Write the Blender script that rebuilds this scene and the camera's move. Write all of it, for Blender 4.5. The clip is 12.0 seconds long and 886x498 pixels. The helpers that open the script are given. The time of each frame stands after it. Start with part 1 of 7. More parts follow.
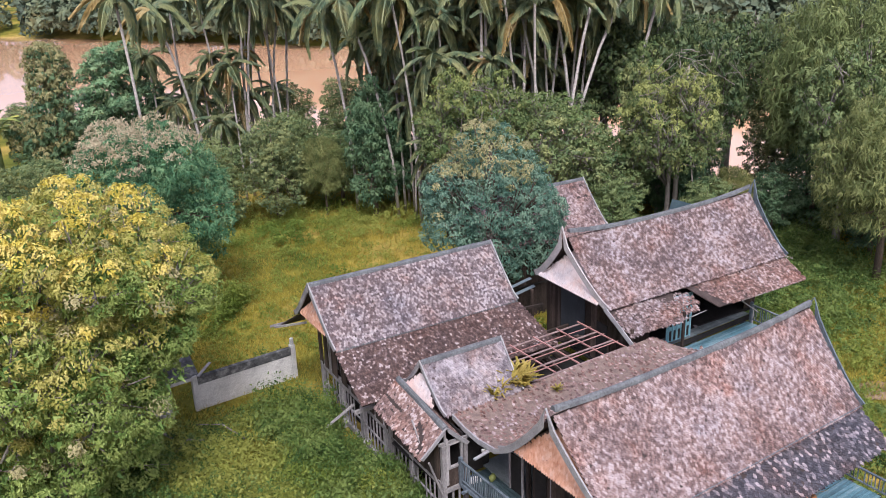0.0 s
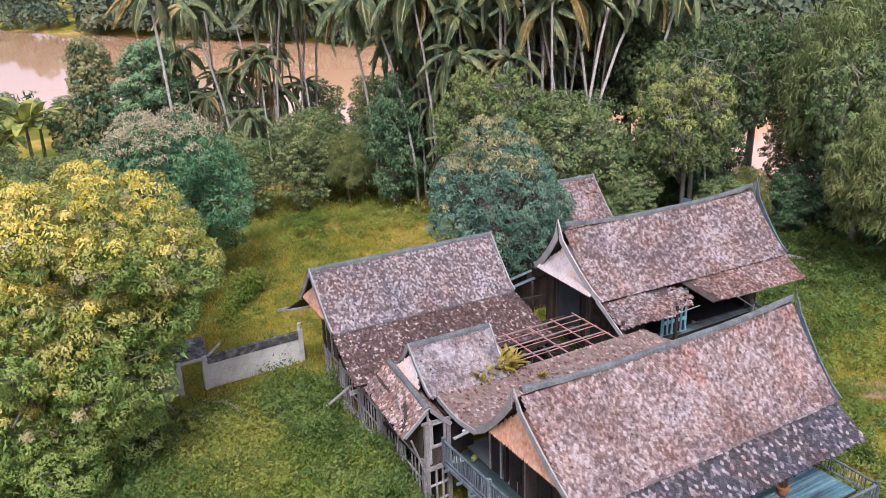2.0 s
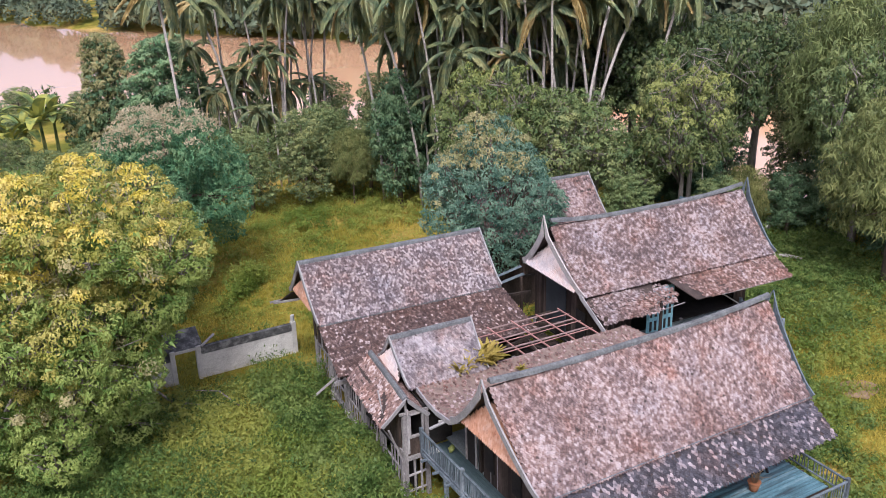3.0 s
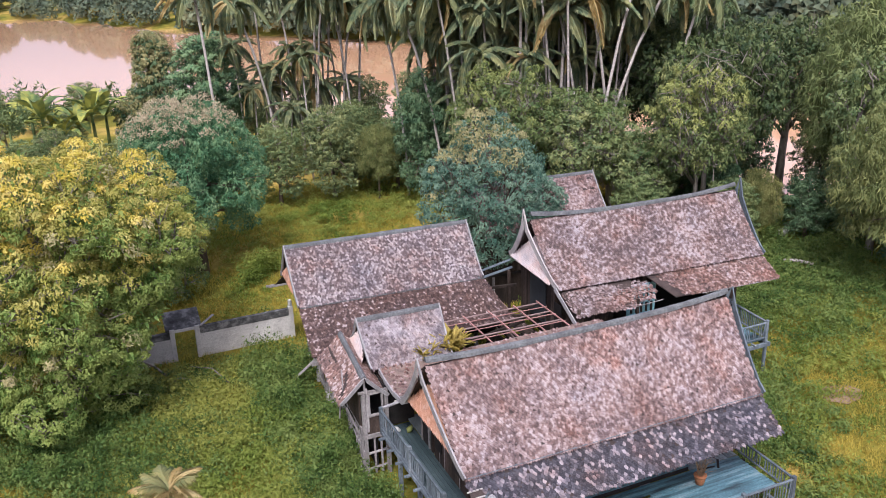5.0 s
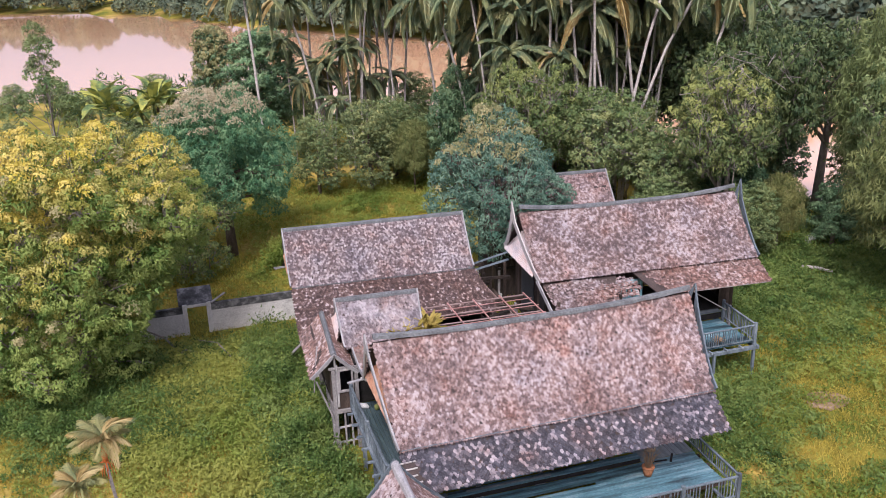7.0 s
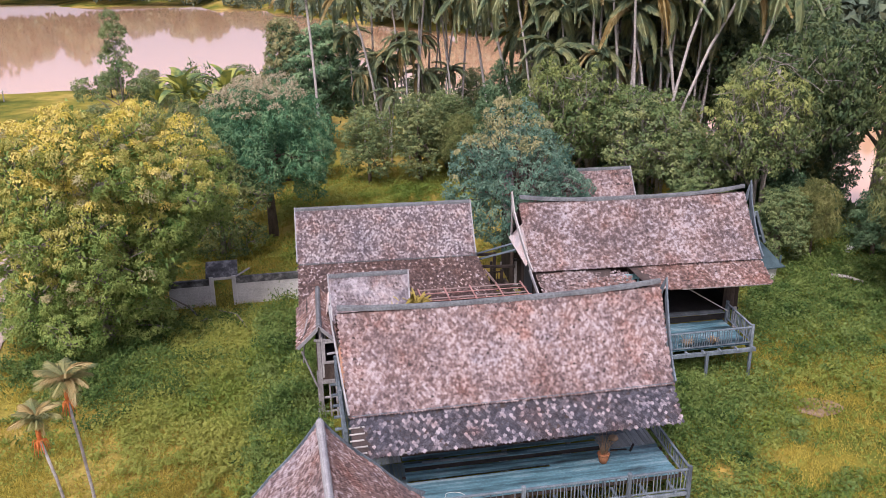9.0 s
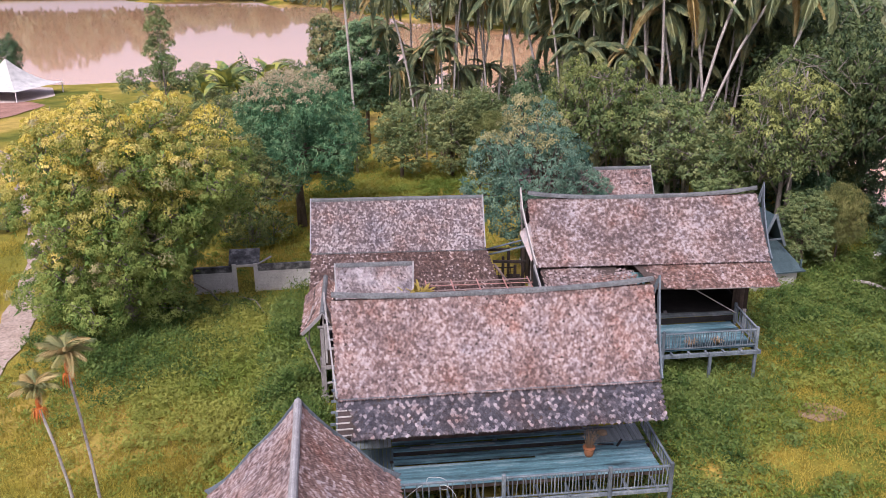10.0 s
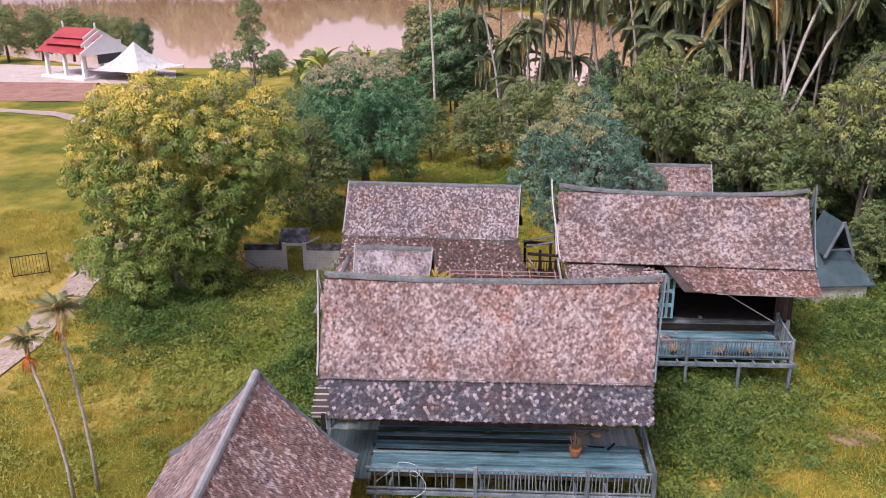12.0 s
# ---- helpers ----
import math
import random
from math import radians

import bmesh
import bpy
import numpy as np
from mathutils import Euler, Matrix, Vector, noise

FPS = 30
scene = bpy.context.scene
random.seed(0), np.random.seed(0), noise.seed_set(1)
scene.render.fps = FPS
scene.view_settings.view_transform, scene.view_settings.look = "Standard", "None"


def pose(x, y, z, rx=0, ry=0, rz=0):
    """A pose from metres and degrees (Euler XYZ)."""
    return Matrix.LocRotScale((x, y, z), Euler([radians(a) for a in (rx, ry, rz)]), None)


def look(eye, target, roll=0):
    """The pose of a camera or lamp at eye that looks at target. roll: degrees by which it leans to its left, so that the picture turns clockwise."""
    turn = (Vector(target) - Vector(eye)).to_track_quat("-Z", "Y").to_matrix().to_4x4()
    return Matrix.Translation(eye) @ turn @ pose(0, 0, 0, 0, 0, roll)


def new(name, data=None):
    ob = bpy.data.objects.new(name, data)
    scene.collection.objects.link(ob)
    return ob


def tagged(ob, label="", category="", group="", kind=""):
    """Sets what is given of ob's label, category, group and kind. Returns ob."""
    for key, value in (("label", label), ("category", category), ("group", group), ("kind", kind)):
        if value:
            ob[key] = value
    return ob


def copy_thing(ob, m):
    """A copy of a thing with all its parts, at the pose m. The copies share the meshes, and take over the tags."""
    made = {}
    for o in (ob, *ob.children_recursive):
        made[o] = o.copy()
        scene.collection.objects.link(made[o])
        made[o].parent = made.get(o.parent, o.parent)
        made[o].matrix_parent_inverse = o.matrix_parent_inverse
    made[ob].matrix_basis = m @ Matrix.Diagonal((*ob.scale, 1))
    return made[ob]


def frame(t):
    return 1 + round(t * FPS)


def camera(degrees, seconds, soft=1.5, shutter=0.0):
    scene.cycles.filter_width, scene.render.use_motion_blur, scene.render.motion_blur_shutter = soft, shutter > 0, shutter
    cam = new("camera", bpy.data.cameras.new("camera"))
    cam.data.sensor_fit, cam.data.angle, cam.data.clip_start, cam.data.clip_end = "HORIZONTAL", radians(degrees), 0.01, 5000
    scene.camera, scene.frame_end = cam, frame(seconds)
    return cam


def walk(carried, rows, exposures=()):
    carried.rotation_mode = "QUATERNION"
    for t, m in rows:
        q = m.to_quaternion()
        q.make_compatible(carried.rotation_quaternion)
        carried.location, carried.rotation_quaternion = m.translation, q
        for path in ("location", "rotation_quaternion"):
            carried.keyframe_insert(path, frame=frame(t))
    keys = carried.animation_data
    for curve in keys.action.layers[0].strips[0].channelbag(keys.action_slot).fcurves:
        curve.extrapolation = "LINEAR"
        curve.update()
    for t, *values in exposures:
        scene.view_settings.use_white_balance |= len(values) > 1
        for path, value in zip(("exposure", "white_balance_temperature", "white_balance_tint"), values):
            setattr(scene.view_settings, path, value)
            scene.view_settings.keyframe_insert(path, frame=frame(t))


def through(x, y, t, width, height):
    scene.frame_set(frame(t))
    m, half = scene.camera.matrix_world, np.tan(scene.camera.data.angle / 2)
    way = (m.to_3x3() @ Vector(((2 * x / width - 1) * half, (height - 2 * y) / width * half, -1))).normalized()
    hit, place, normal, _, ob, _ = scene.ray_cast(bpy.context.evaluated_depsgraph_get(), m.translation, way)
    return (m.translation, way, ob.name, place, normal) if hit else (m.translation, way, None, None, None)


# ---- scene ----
cam = camera(55.0, 12.0, 0.82)
PATH = [
    (0, (-14.145, -16.378, 20.452), (-13.122, -14.808, 19.753), -2.1),
    (0.5, (-13.993, -16.838, 20.464), (-12.992, -15.254, 19.765), -2.1),
    (1, (-13.812, -17.363, 20.459), (-12.834, -15.764, 19.76), -2.1),
    (1.5, (-13.477, -17.947, 20.404), (-12.523, -16.333, 19.708), -2.0),
    (2, (-13.046, -18.594, 20.38), (-12.115, -16.966, 19.685), -2.0),
    (2.5, (-12.556, -19.211, 20.4), (-11.648, -17.571, 19.702), -2.0),
    (3, (-11.981, -19.892, 20.422), (-11.096, -18.24, 19.723), -1.9),
    (5, (-8.783, -22.861, 20.032), (-8.05, -21.13, 19.349), -1.9),
    (5.5, (-7.848, -23.645, 19.932), (-7.159, -21.894, 19.253), -1.9),
    (6, (-7.04, -24.314, 19.89), (-6.392, -22.547, 19.212), -1.7),
    (6.5, (-6.096, -25.002, 19.874), (-5.497, -23.218, 19.195), -1.6),
    (7, (-5.077, -25.71, 19.787), (-4.531, -23.908, 19.112), -1.6),
    (9, (-0.855, -28.205, 19.453), (-0.534, -26.348, 18.783), -1.0),
    (9.5, (0.133, -28.771, 19.509), (0.394, -26.906, 18.835), -0.8),
    (10, (1.315, -29.312, 19.465), (1.506, -27.438, 18.792), -0.7),
    (10.5, (2.539, -29.802, 19.476), (2.659, -27.922, 18.803), -0.8),
    (11, (3.743, -30.296, 19.538), (3.794, -28.414, 18.863), -0.7),
    (11.5, (5.054, -30.639, 19.426), (5.034, -28.756, 18.755), -0.5),
    (12, (6.227, -29.141, 18.904), (6.118, -27.263, 18.224), -0.4),
]
walk(cam, [(t, look(eye, target, roll)) for t, eye, target, roll in PATH], [(0.0, 0.36, 5500, 12), (5.0, 0.36, 5560, 13), (9.0, 0.31, 5700, 17), (12.0, 0.26, 5760, 19)])

# ---- world, sun and exposure ----
SUN_AZ, SUN_EL = radians(208), radians(52)
world = bpy.data.worlds.new("world")
scene.world = world
world.use_nodes = True
wn = world.node_tree.nodes
sky = wn.new("ShaderNodeTexSky")
sky.sky_type, sky.sun_disc = "NISHITA", False
sky.sun_elevation, sky.sun_rotation = SUN_EL, SUN_AZ
sky.air_density, sky.dust_density, sky.ozone_density = 1.0, 9.0, 0.5
veil, over = wn.new("ShaderNodeBackground"), wn.new("ShaderNodeAddShader")
wn["Background"].inputs["Strength"].default_value = 0.09
veil.inputs["Color"].default_value, veil.inputs["Strength"].default_value = (0.98, 0.84, 0.93, 1), 0.37  # even pinkish haze over the whole sky
world.node_tree.links.new(sky.outputs[0], wn["Background"].inputs["Color"])
world.node_tree.links.new(wn["Background"].outputs[0], over.inputs[0])
world.node_tree.links.new(veil.outputs[0], over.inputs[1])
world.node_tree.links.new(over.outputs[0], wn["World Output"].inputs["Surface"])
sun = new("sun", bpy.data.lights.new("sun", "SUN"))
sun.data.energy, sun.data.angle, sun.data.color = 2.45, radians(14), (1.0, 0.91, 0.80)
sun_from = Vector((math.sin(SUN_AZ) * math.cos(SUN_EL), math.cos(SUN_AZ) * math.cos(SUN_EL), math.sin(SUN_EL)))
sun.matrix_world = look(sun_from * 60, (0, 0, 0))

# ---- materials ----


def nodes_of(m):
    m.use_nodes = True
    n, l = m.node_tree.nodes, m.node_tree.links
    return n, l, n["Principled BSDF"]


def ramp_node(n, stops):
    r = n.new("ShaderNodeValToRGB")
    e = r.color_ramp.elements
    while len(e) < len(stops):
        e.new(0.5)
    for k, (p, c) in enumerate(stops):
        e[k].position, e[k].color = p, (*c, 1)
    return r


def surface(name, stops, scale=3.0, stretch=(1, 1, 1), rough=0.85, bump=0.25, bscale=30.0, fine=0.35, metal=0.0, island=0.0, spec=0.3):
    """Noise-coloured surface in object space: broad tone from stops, fine grain, relief, a tone for each separate piece."""
    m = bpy.data.materials.new(name)
    n, l, b = nodes_of(m)
    tc, mp = n.new("ShaderNodeTexCoord"), n.new("ShaderNodeMapping")
    mp.inputs["Scale"].default_value = stretch
    l.new(tc.outputs["Object"], mp.inputs["Vector"])
    a, f = n.new("ShaderNodeTexNoise"), n.new("ShaderNodeTexNoise")
    a.inputs["Scale"].default_value, a.inputs["Detail"].default_value = scale, 7
    a.inputs["Roughness"].default_value = 0.65
    f.inputs["Scale"].default_value, f.inputs["Detail"].default_value = bscale, 4
    l.new(mp.outputs[0], a.inputs["Vector"])
    l.new(mp.outputs[0], f.inputs["Vector"])
    fac = a.outputs["Fac"]
    if island:
        g, oi, mx = n.new("ShaderNodeNewGeometry"), n.new("ShaderNodeObjectInfo"), n.new("ShaderNodeMath")
        add, sc = n.new("ShaderNodeMath"), n.new("ShaderNodeMath")
        add.operation, sc.operation, mx.operation = "ADD", "MULTIPLY_ADD", "ADD"
        l.new(g.outputs["Random Per Island"], add.inputs[0])
        l.new(oi.outputs["Random"], add.inputs[1])
        fr = n.new("ShaderNodeMath")
        fr.operation = "FRACT"
        l.new(add.outputs[0], fr.inputs[0])
        l.new(fr.outputs[0], sc.inputs[0])
        sc.inputs[1].default_value, sc.inputs[2].default_value = island, -island / 2
        l.new(sc.outputs[0], mx.inputs[0])
        l.new(a.outputs["Fac"], mx.inputs[1])
        fac = mx.outputs[0]
    r = ramp_node(n, stops)
    l.new(fac, r.inputs["Fac"])
    rf = ramp_node(n, [(0.3, (1 - fine,) * 3), (0.7, (1 + fine * 0.4,) * 3)])
    l.new(f.outputs["Fac"], rf.inputs["Fac"])
    mix = n.new("ShaderNodeMix")
    mix.data_type, mix.blend_type = "RGBA", "MULTIPLY"
    mix.inputs["Factor"].default_value = 1.0
    l.new(r.outputs["Color"], mix.inputs["A"])
    l.new(rf.outputs["Color"], mix.inputs["B"])
    l.new(mix.outputs["Result"], b.inputs["Base Color"])
    b.inputs["Roughness"].default_value, b.inputs["Metallic"].default_value = rough, metal
    b.inputs["Specular IOR Level"].default_value = spec
    bp = n.new("ShaderNodeBump")
    bp.inputs["Strength"].default_value, bp.inputs["Distance"].default_value = bump, 0.02
    l.new(f.outputs["Fac"], bp.inputs["Height"])
    l.new(bp.outputs["Normal"], b.inputs["Normal"])
    return m


def tile_surface(name, stops, lichen, patch=0.55, scale=0.55, cluster=1.9, each=0.5):
    """Old clay tiles: a tone for each tile, shifted by broad patches, with pale lichen blotches."""
    m = bpy.data.materials.new(name)
    n, l, b = nodes_of(m)
    tc = n.new("ShaderNodeTexCoord")
    g, oi = n.new("ShaderNodeNewGeometry"), n.new("ShaderNodeObjectInfo")
    big, fine = n.new("ShaderNodeTexNoise"), n.new("ShaderNodeTexNoise")
    big.inputs["Scale"].default_value, big.inputs["Detail"].default_value = scale, 4
    fine.inputs["Scale"].default_value, fine.inputs["Detail"].default_value = 22.0, 5
    l.new(g.outputs["Position"], big.inputs["Vector"])
    l.new(g.outputs["Position"], fine.inputs["Vector"])
    add, fr, s1, s2 = (n.new("ShaderNodeMath") for _ in range(4))
    add.operation, fr.operation, s1.operation, s2.operation = "ADD", "FRACT", "MULTIPLY_ADD", "MULTIPLY_ADD"
    l.new(g.outputs["Random Per Island"], add.inputs[0])
    l.new(oi.outputs["Random"], add.inputs[1])
    l.new(add.outputs[0], fr.inputs[0])
    midn, sm = n.new("ShaderNodeTexNoise"), n.new("ShaderNodeMath")
    midn.inputs["Scale"].default_value, midn.inputs["Detail"].default_value = 5.4, 3
    midn.inputs["Roughness"].default_value = 0.6
    l.new(g.outputs["Position"], midn.inputs["Vector"])
    sm.operation = "MULTIPLY_ADD"
    l.new(midn.outputs["Fac"], sm.inputs[0])
    sm.inputs[1].default_value, sm.inputs[2].default_value = cluster, -cluster / 2
    l.new(big.outputs["Fac"], s1.inputs[0])
    s1.inputs[1].default_value = patch * 2
    off = n.new("ShaderNodeMath")
    off.operation = "ADD"
    l.new(sm.outputs[0], off.inputs[0])
    off.inputs[1].default_value = -patch
    l.new(off.outputs[0], s1.inputs[2])
    l.new(fr.outputs[0], s2.inputs[0])
    s2.inputs[1].default_value = each
    of2 = n.new("ShaderNodeMath")
    of2.operation = "ADD"
    of2.inputs[1].default_value = 0.5 - each / 2
    l.new(s1.outputs[0], of2.inputs[0])
    l.new(of2.outputs[0], s2.inputs[2])
    r = ramp_node(n, stops)
    l.new(s2.outputs[0], r.inputs["Fac"])
    rl = ramp_node(n, [(0.52, (0, 0, 0)), (0.72, (0.32, 0.32, 0.32))])
    l.new(fine.outputs["Fac"], rl.inputs["Fac"])
    mix = n.new("ShaderNodeMix")
    mix.data_type = "RGBA"
    l.new(rl.outputs["Color"], mix.inputs["Factor"])
    l.new(r.outputs["Color"], mix.inputs["A"])
    mix.inputs["B"].default_value = (*lichen, 1)
    hue, hr, tint = n.new("ShaderNodeTexNoise"), ramp_node(n, [(0.3, (0.72, 0.76, 0.84)), (0.46, (1.0, 1.0, 1.02)), (0.54, (1.0, 0.96, 0.94)), (0.70, (0.98, 0.74, 0.65))]), n.new("ShaderNodeMix")
    hue.inputs["Scale"].default_value, hue.inputs["Detail"].default_value = 0.8, 6
    hue.inputs["Roughness"].default_value = 0.7
    l.new(g.outputs["Position"], hue.inputs["Vector"])
    l.new(hue.outputs["Fac"], hr.inputs["Fac"])
    tint.data_type, tint.blend_type = "RGBA", "MULTIPLY"
    tint.inputs["Factor"].default_value = 1.0
    l.new(mix.outputs["Result"], tint.inputs["A"])
    l.new(hr.outputs["Color"], tint.inputs["B"])
    l.new(tint.outputs["Result"], b.inputs["Base Color"])
    b.inputs["Roughness"].default_value = 0.9
    b.inputs["Specular IOR Level"].default_value = 0.2
    bp = n.new("ShaderNodeBump")
    bp.inputs["Strength"].default_value, bp.inputs["Distance"].default_value = 0.35, 0.01
    l.new(fine.outputs["Fac"], bp.inputs["Height"])
    l.new(bp.outputs["Normal"], b.inputs["Normal"])
    return m


def foliage(name, dark, mid, light, through=0.25, vary=False, broad=1.2):
    """Leaves: a tone for each leaf and each plant, some light through them, a little gloss."""
    m = bpy.data.materials.new(name)
    n, l, b = nodes_of(m)
    g, oi = n.new("ShaderNodeNewGeometry"), n.new("ShaderNodeObjectInfo")
    nz = n.new("ShaderNodeTexNoise")
    nz.inputs["Scale"].default_value, nz.inputs["Detail"].default_value = broad, 3 if broad > 0.5 else 7
    l.new(g.outputs["Position"], nz.inputs["Vector"])
    a1, a2 = n.new("ShaderNodeMath"), n.new("ShaderNodeMath")
    a1.operation = a2.operation = "MULTIPLY_ADD"
    l.new(g.outputs["Random Per Island"], a1.inputs[0])
    a1.inputs[1].default_value = 0.14
    l.new(nz.outputs["Fac"], a1.inputs[2])
    l.new(oi.outputs["Random"], a2.inputs[0])
    a2.inputs[1].default_value = 0.18
    l.new(a1.outputs[0], a2.inputs[2])
    r = ramp_node(n, [(0.36, dark), (0.56, mid), (0.78, light)])
    l.new(a2.outputs[0], r.inputs["Fac"])
    hs, hm, vm = n.new("ShaderNodeHueSaturation"), n.new("ShaderNodeMapRange"), n.new("ShaderNodeMapRange")
    hm.inputs["To Min"].default_value, hm.inputs["To Max"].default_value = 0.472, 0.532
    vm.inputs["From Min"].default_value, vm.inputs["To Min"].default_value, vm.inputs["To Max"].default_value = 0.0, 1.18, 0.82
    l.new(oi.outputs["Random"], hm.inputs["Value"])
    l.new(oi.outputs["Random"], vm.inputs["Value"])
    if vary:
        l.new(hm.outputs[0], hs.inputs["Hue"])
        l.new(vm.outputs[0], hs.inputs["Value"])
    l.new(r.outputs["Color"], hs.inputs["Color"])
    r = hs
    l.new(r.outputs["Color"], b.inputs["Base Color"])
    b.inputs["Roughness"].default_value = 0.5
    b.inputs["Specular IOR Level"].default_value = 0.16
    tr, mx = n.new("ShaderNodeBsdfTranslucent"), n.new("ShaderNodeMixShader")
    l.new(r.outputs["Color"], tr.inputs["Color"])
    mx.inputs["Fac"].default_value = through
    l.new(b.outputs[0], mx.inputs[1])
    l.new(tr.outputs[0], mx.inputs[2])
    l.new(mx.outputs[0], n["Material Output"].inputs["Surface"])
    return m


ROSE = [(0.1, (0.088, 0.060, 0.058)), (0.32, (0.145, 0.098, 0.093)), (0.5, (0.210, 0.147, 0.140)), (0.68, (0.285, 0.216, 0.212)), (0.92, (0.400, 0.332, 0.330))]
GREY = [(0.1, (0.080, 0.060, 0.064)), (0.42, (0.125, 0.097, 0.102)), (0.60, (0.200, 0.163, 0.168)), (0.76, (0.285, 0.242, 0.246)), (0.97, (0.385, 0.338, 0.342))]
DARK = [(0.0, (0.03, 0.028, 0.034)), (0.5, (0.065, 0.06, 0.072)), (0.72, (0.11, 0.10, 0.115)), (0.84, (0.24, 0.205, 0.22)), (1.0, (0.40, 0.345, 0.36))]
UMBER = [(0.0, (0.036, 0.023, 0.022)), (0.58, (0.095, 0.062, 0.056)), (0.80, (0.170, 0.120, 0.112)), (0.88, (0.400, 0.335, 0.330))]
RUST = [(0.05, (0.062, 0.038, 0.033)), (0.38, (0.145, 0.088, 0.076)), (0.6, (0.215, 0.138, 0.122)), (0.78, (0.330, 0.245, 0.232)), (0.97, (0.430, 0.355, 0.350))]
BROWN = [(0.05, (0.105, 0.066, 0.058)), (0.45, (0.205, 0.132, 0.115)), (0.70, (0.275, 0.185, 0.165)), (0.80, (0.390, 0.300, 0.285)), (1.0, (0.50, 0.42, 0.41))]
PEACH = [(0.0, (0.378, 0.180, 0.108)), (0.5, (0.558, 0.306, 0.207)), (1.0, (0.675, 0.468, 0.378))]
BLUSH = [(0.0, (0.56, 0.45, 0.43)), (0.5, (0.72, 0.61, 0.59)), (1.0, (0.78, 0.70, 0.68))]
MOTTLE = [(0.12, (0.085, 0.060, 0.058)), (0.34, (0.138, 0.097, 0.092)), (0.52, (0.190, 0.140, 0.135)), (0.70, (0.275, 0.222, 0.222)), (0.92, (0.370, 0.318, 0.328))]
LICHEN = (0.36, 0.335, 0.335)
m_tile_rose = tile_surface("rose clay tiles", ROSE, LICHEN, 0.55, 0.6, cluster=1.5, each=0.55)
m_tile_mottle = tile_surface("lilac mottled clay tiles", MOTTLE, (0.36, 0.31, 0.33), 0.5, cluster=2.5, each=0.4)
m_tile_grey = tile_surface("grey clay tiles", GREY, LICHEN, 0.3, cluster=1.0, each=0.75)
CHALK = [(0.1, (0.105, 0.085, 0.092)), (0.36, (0.165, 0.137, 0.145)), (0.58, (0.270, 0.233, 0.243)), (0.92, (0.410, 0.365, 0.375))]
m_tile_chalk = tile_surface("chalky lilac clay tiles", CHALK, (0.42, 0.38, 0.39), 0.7, 0.9, cluster=1.1, each=0.4)
m_tile_dark = tile_surface("sooty clay tiles", DARK, (0.28, 0.26, 0.29), 0.25, cluster=0.7, each=0.85)
m_tile_umber = tile_surface("mossy brown tiles", UMBER, (0.24, 0.18, 0.17), 0.25, cluster=1.2, each=0.7)
m_tile_rust = tile_surface("rusty clay tiles", RUST, LICHEN, 0.4)
m_tile_brown = tile_surface("brown clay tiles", BROWN, LICHEN, 0.4, cluster=1.2, each=0.75)
m_tile_peach = tile_surface("peach clay shingles", PEACH, (0.70, 0.52, 0.45), 0.2, cluster=0.6)
m_tile_blush = tile_surface("chalky clay shingles", BLUSH, (0.75, 0.68, 0.66), 0.2, cluster=0.6)
m_board = surface("roof boards", [(0.3, (0.035, 0.026, 0.024)), (0.7, (0.09, 0.065, 0.06))], 2.0)
m_barge = surface("weathered grey board", [(0.25, (0.20, 0.19, 0.20)), (0.55, (0.34, 0.325, 0.335)), (0.8, (0.50, 0.475, 0.48))], 1.6, (1, 1, 1), bump=0.3)
m_ridge = surface("mouldy ridge mortar", [(0.25, (0.07, 0.072, 0.078)), (0.6, (0.16, 0.165, 0.175)), (0.85, (0.32, 0.32, 0.33))], 1.4, bump=0.4, bscale=14)
m_timber = surface("old brown timber", [(0.25, (0.022, 0.016, 0.014)), (0.55, (0.06, 0.042, 0.034)), (0.85, (0.14, 0.10, 0.085))], 2.2, (1, 1, 0.25), island=0.35)
m_greywood = surface("silvered timber", [(0.2, (0.15, 0.135, 0.135)), (0.55, (0.33, 0.305, 0.305)), (0.85, (0.52, 0.49, 0.49))], 2.2, (1, 1, 0.3), island=0.3)
m_bluewood = surface("worn blue deck paint", [(0.30, (0.022, 0.034, 0.042)), (0.42, (0.065, 0.125, 0.155)), (0.56, (0.120, 0.235, 0.290)), (0.76, (0.34, 0.42, 0.46))], 1.3, (0.35, 1.6, 1), 0.38, island=0.2, spec=0.5)
m_greydeck = surface("grey deck boards", [(0.25, (0.13, 0.155, 0.165)), (0.6, (0.27, 0.30, 0.315)), (0.85, (0.42, 0.45, 0.46))], 1.1, (2.0, 0.5, 1), 0.6, island=0.25)
m_teal = surface("teal painted lattice", [(0.3, (0.17, 0.35, 0.43)), (0.7, (0.32, 0.55, 0.64))], 3.0)
# darker copy of the deck boards, with the gallery's shade in its colour
m_gallery = surface("shaded teal gallery boards", [(0.25, (0.035, 0.055, 0.062)), (0.6, (0.080, 0.112, 0.122)), (0.85, (0.16, 0.20, 0.21))], 1.1, (2.0, 0.5, 1), 0.6, island=0.25)
m_duskwood = surface("dusty brown batten", [(0.25, (0.16, 0.105, 0.10)), (0.6, (0.28, 0.20, 0.19)), (0.85, (0.42, 0.34, 0.33))], 2.0)
m_pinksteel = surface("faded pink battens", [(0.25, (0.24, 0.11, 0.10)), (0.6, (0.44, 0.24, 0.22)), (0.85, (0.6, 0.42, 0.40))], 2.0)
m_white = surface("stained white plaster", [(0.25, (0.36, 0.35, 0.35)), (0.5, (0.60, 0.58, 0.57)), (0.8, (0.74, 0.71, 0.69))], 0.9, rough=0.9, bump=0.3)
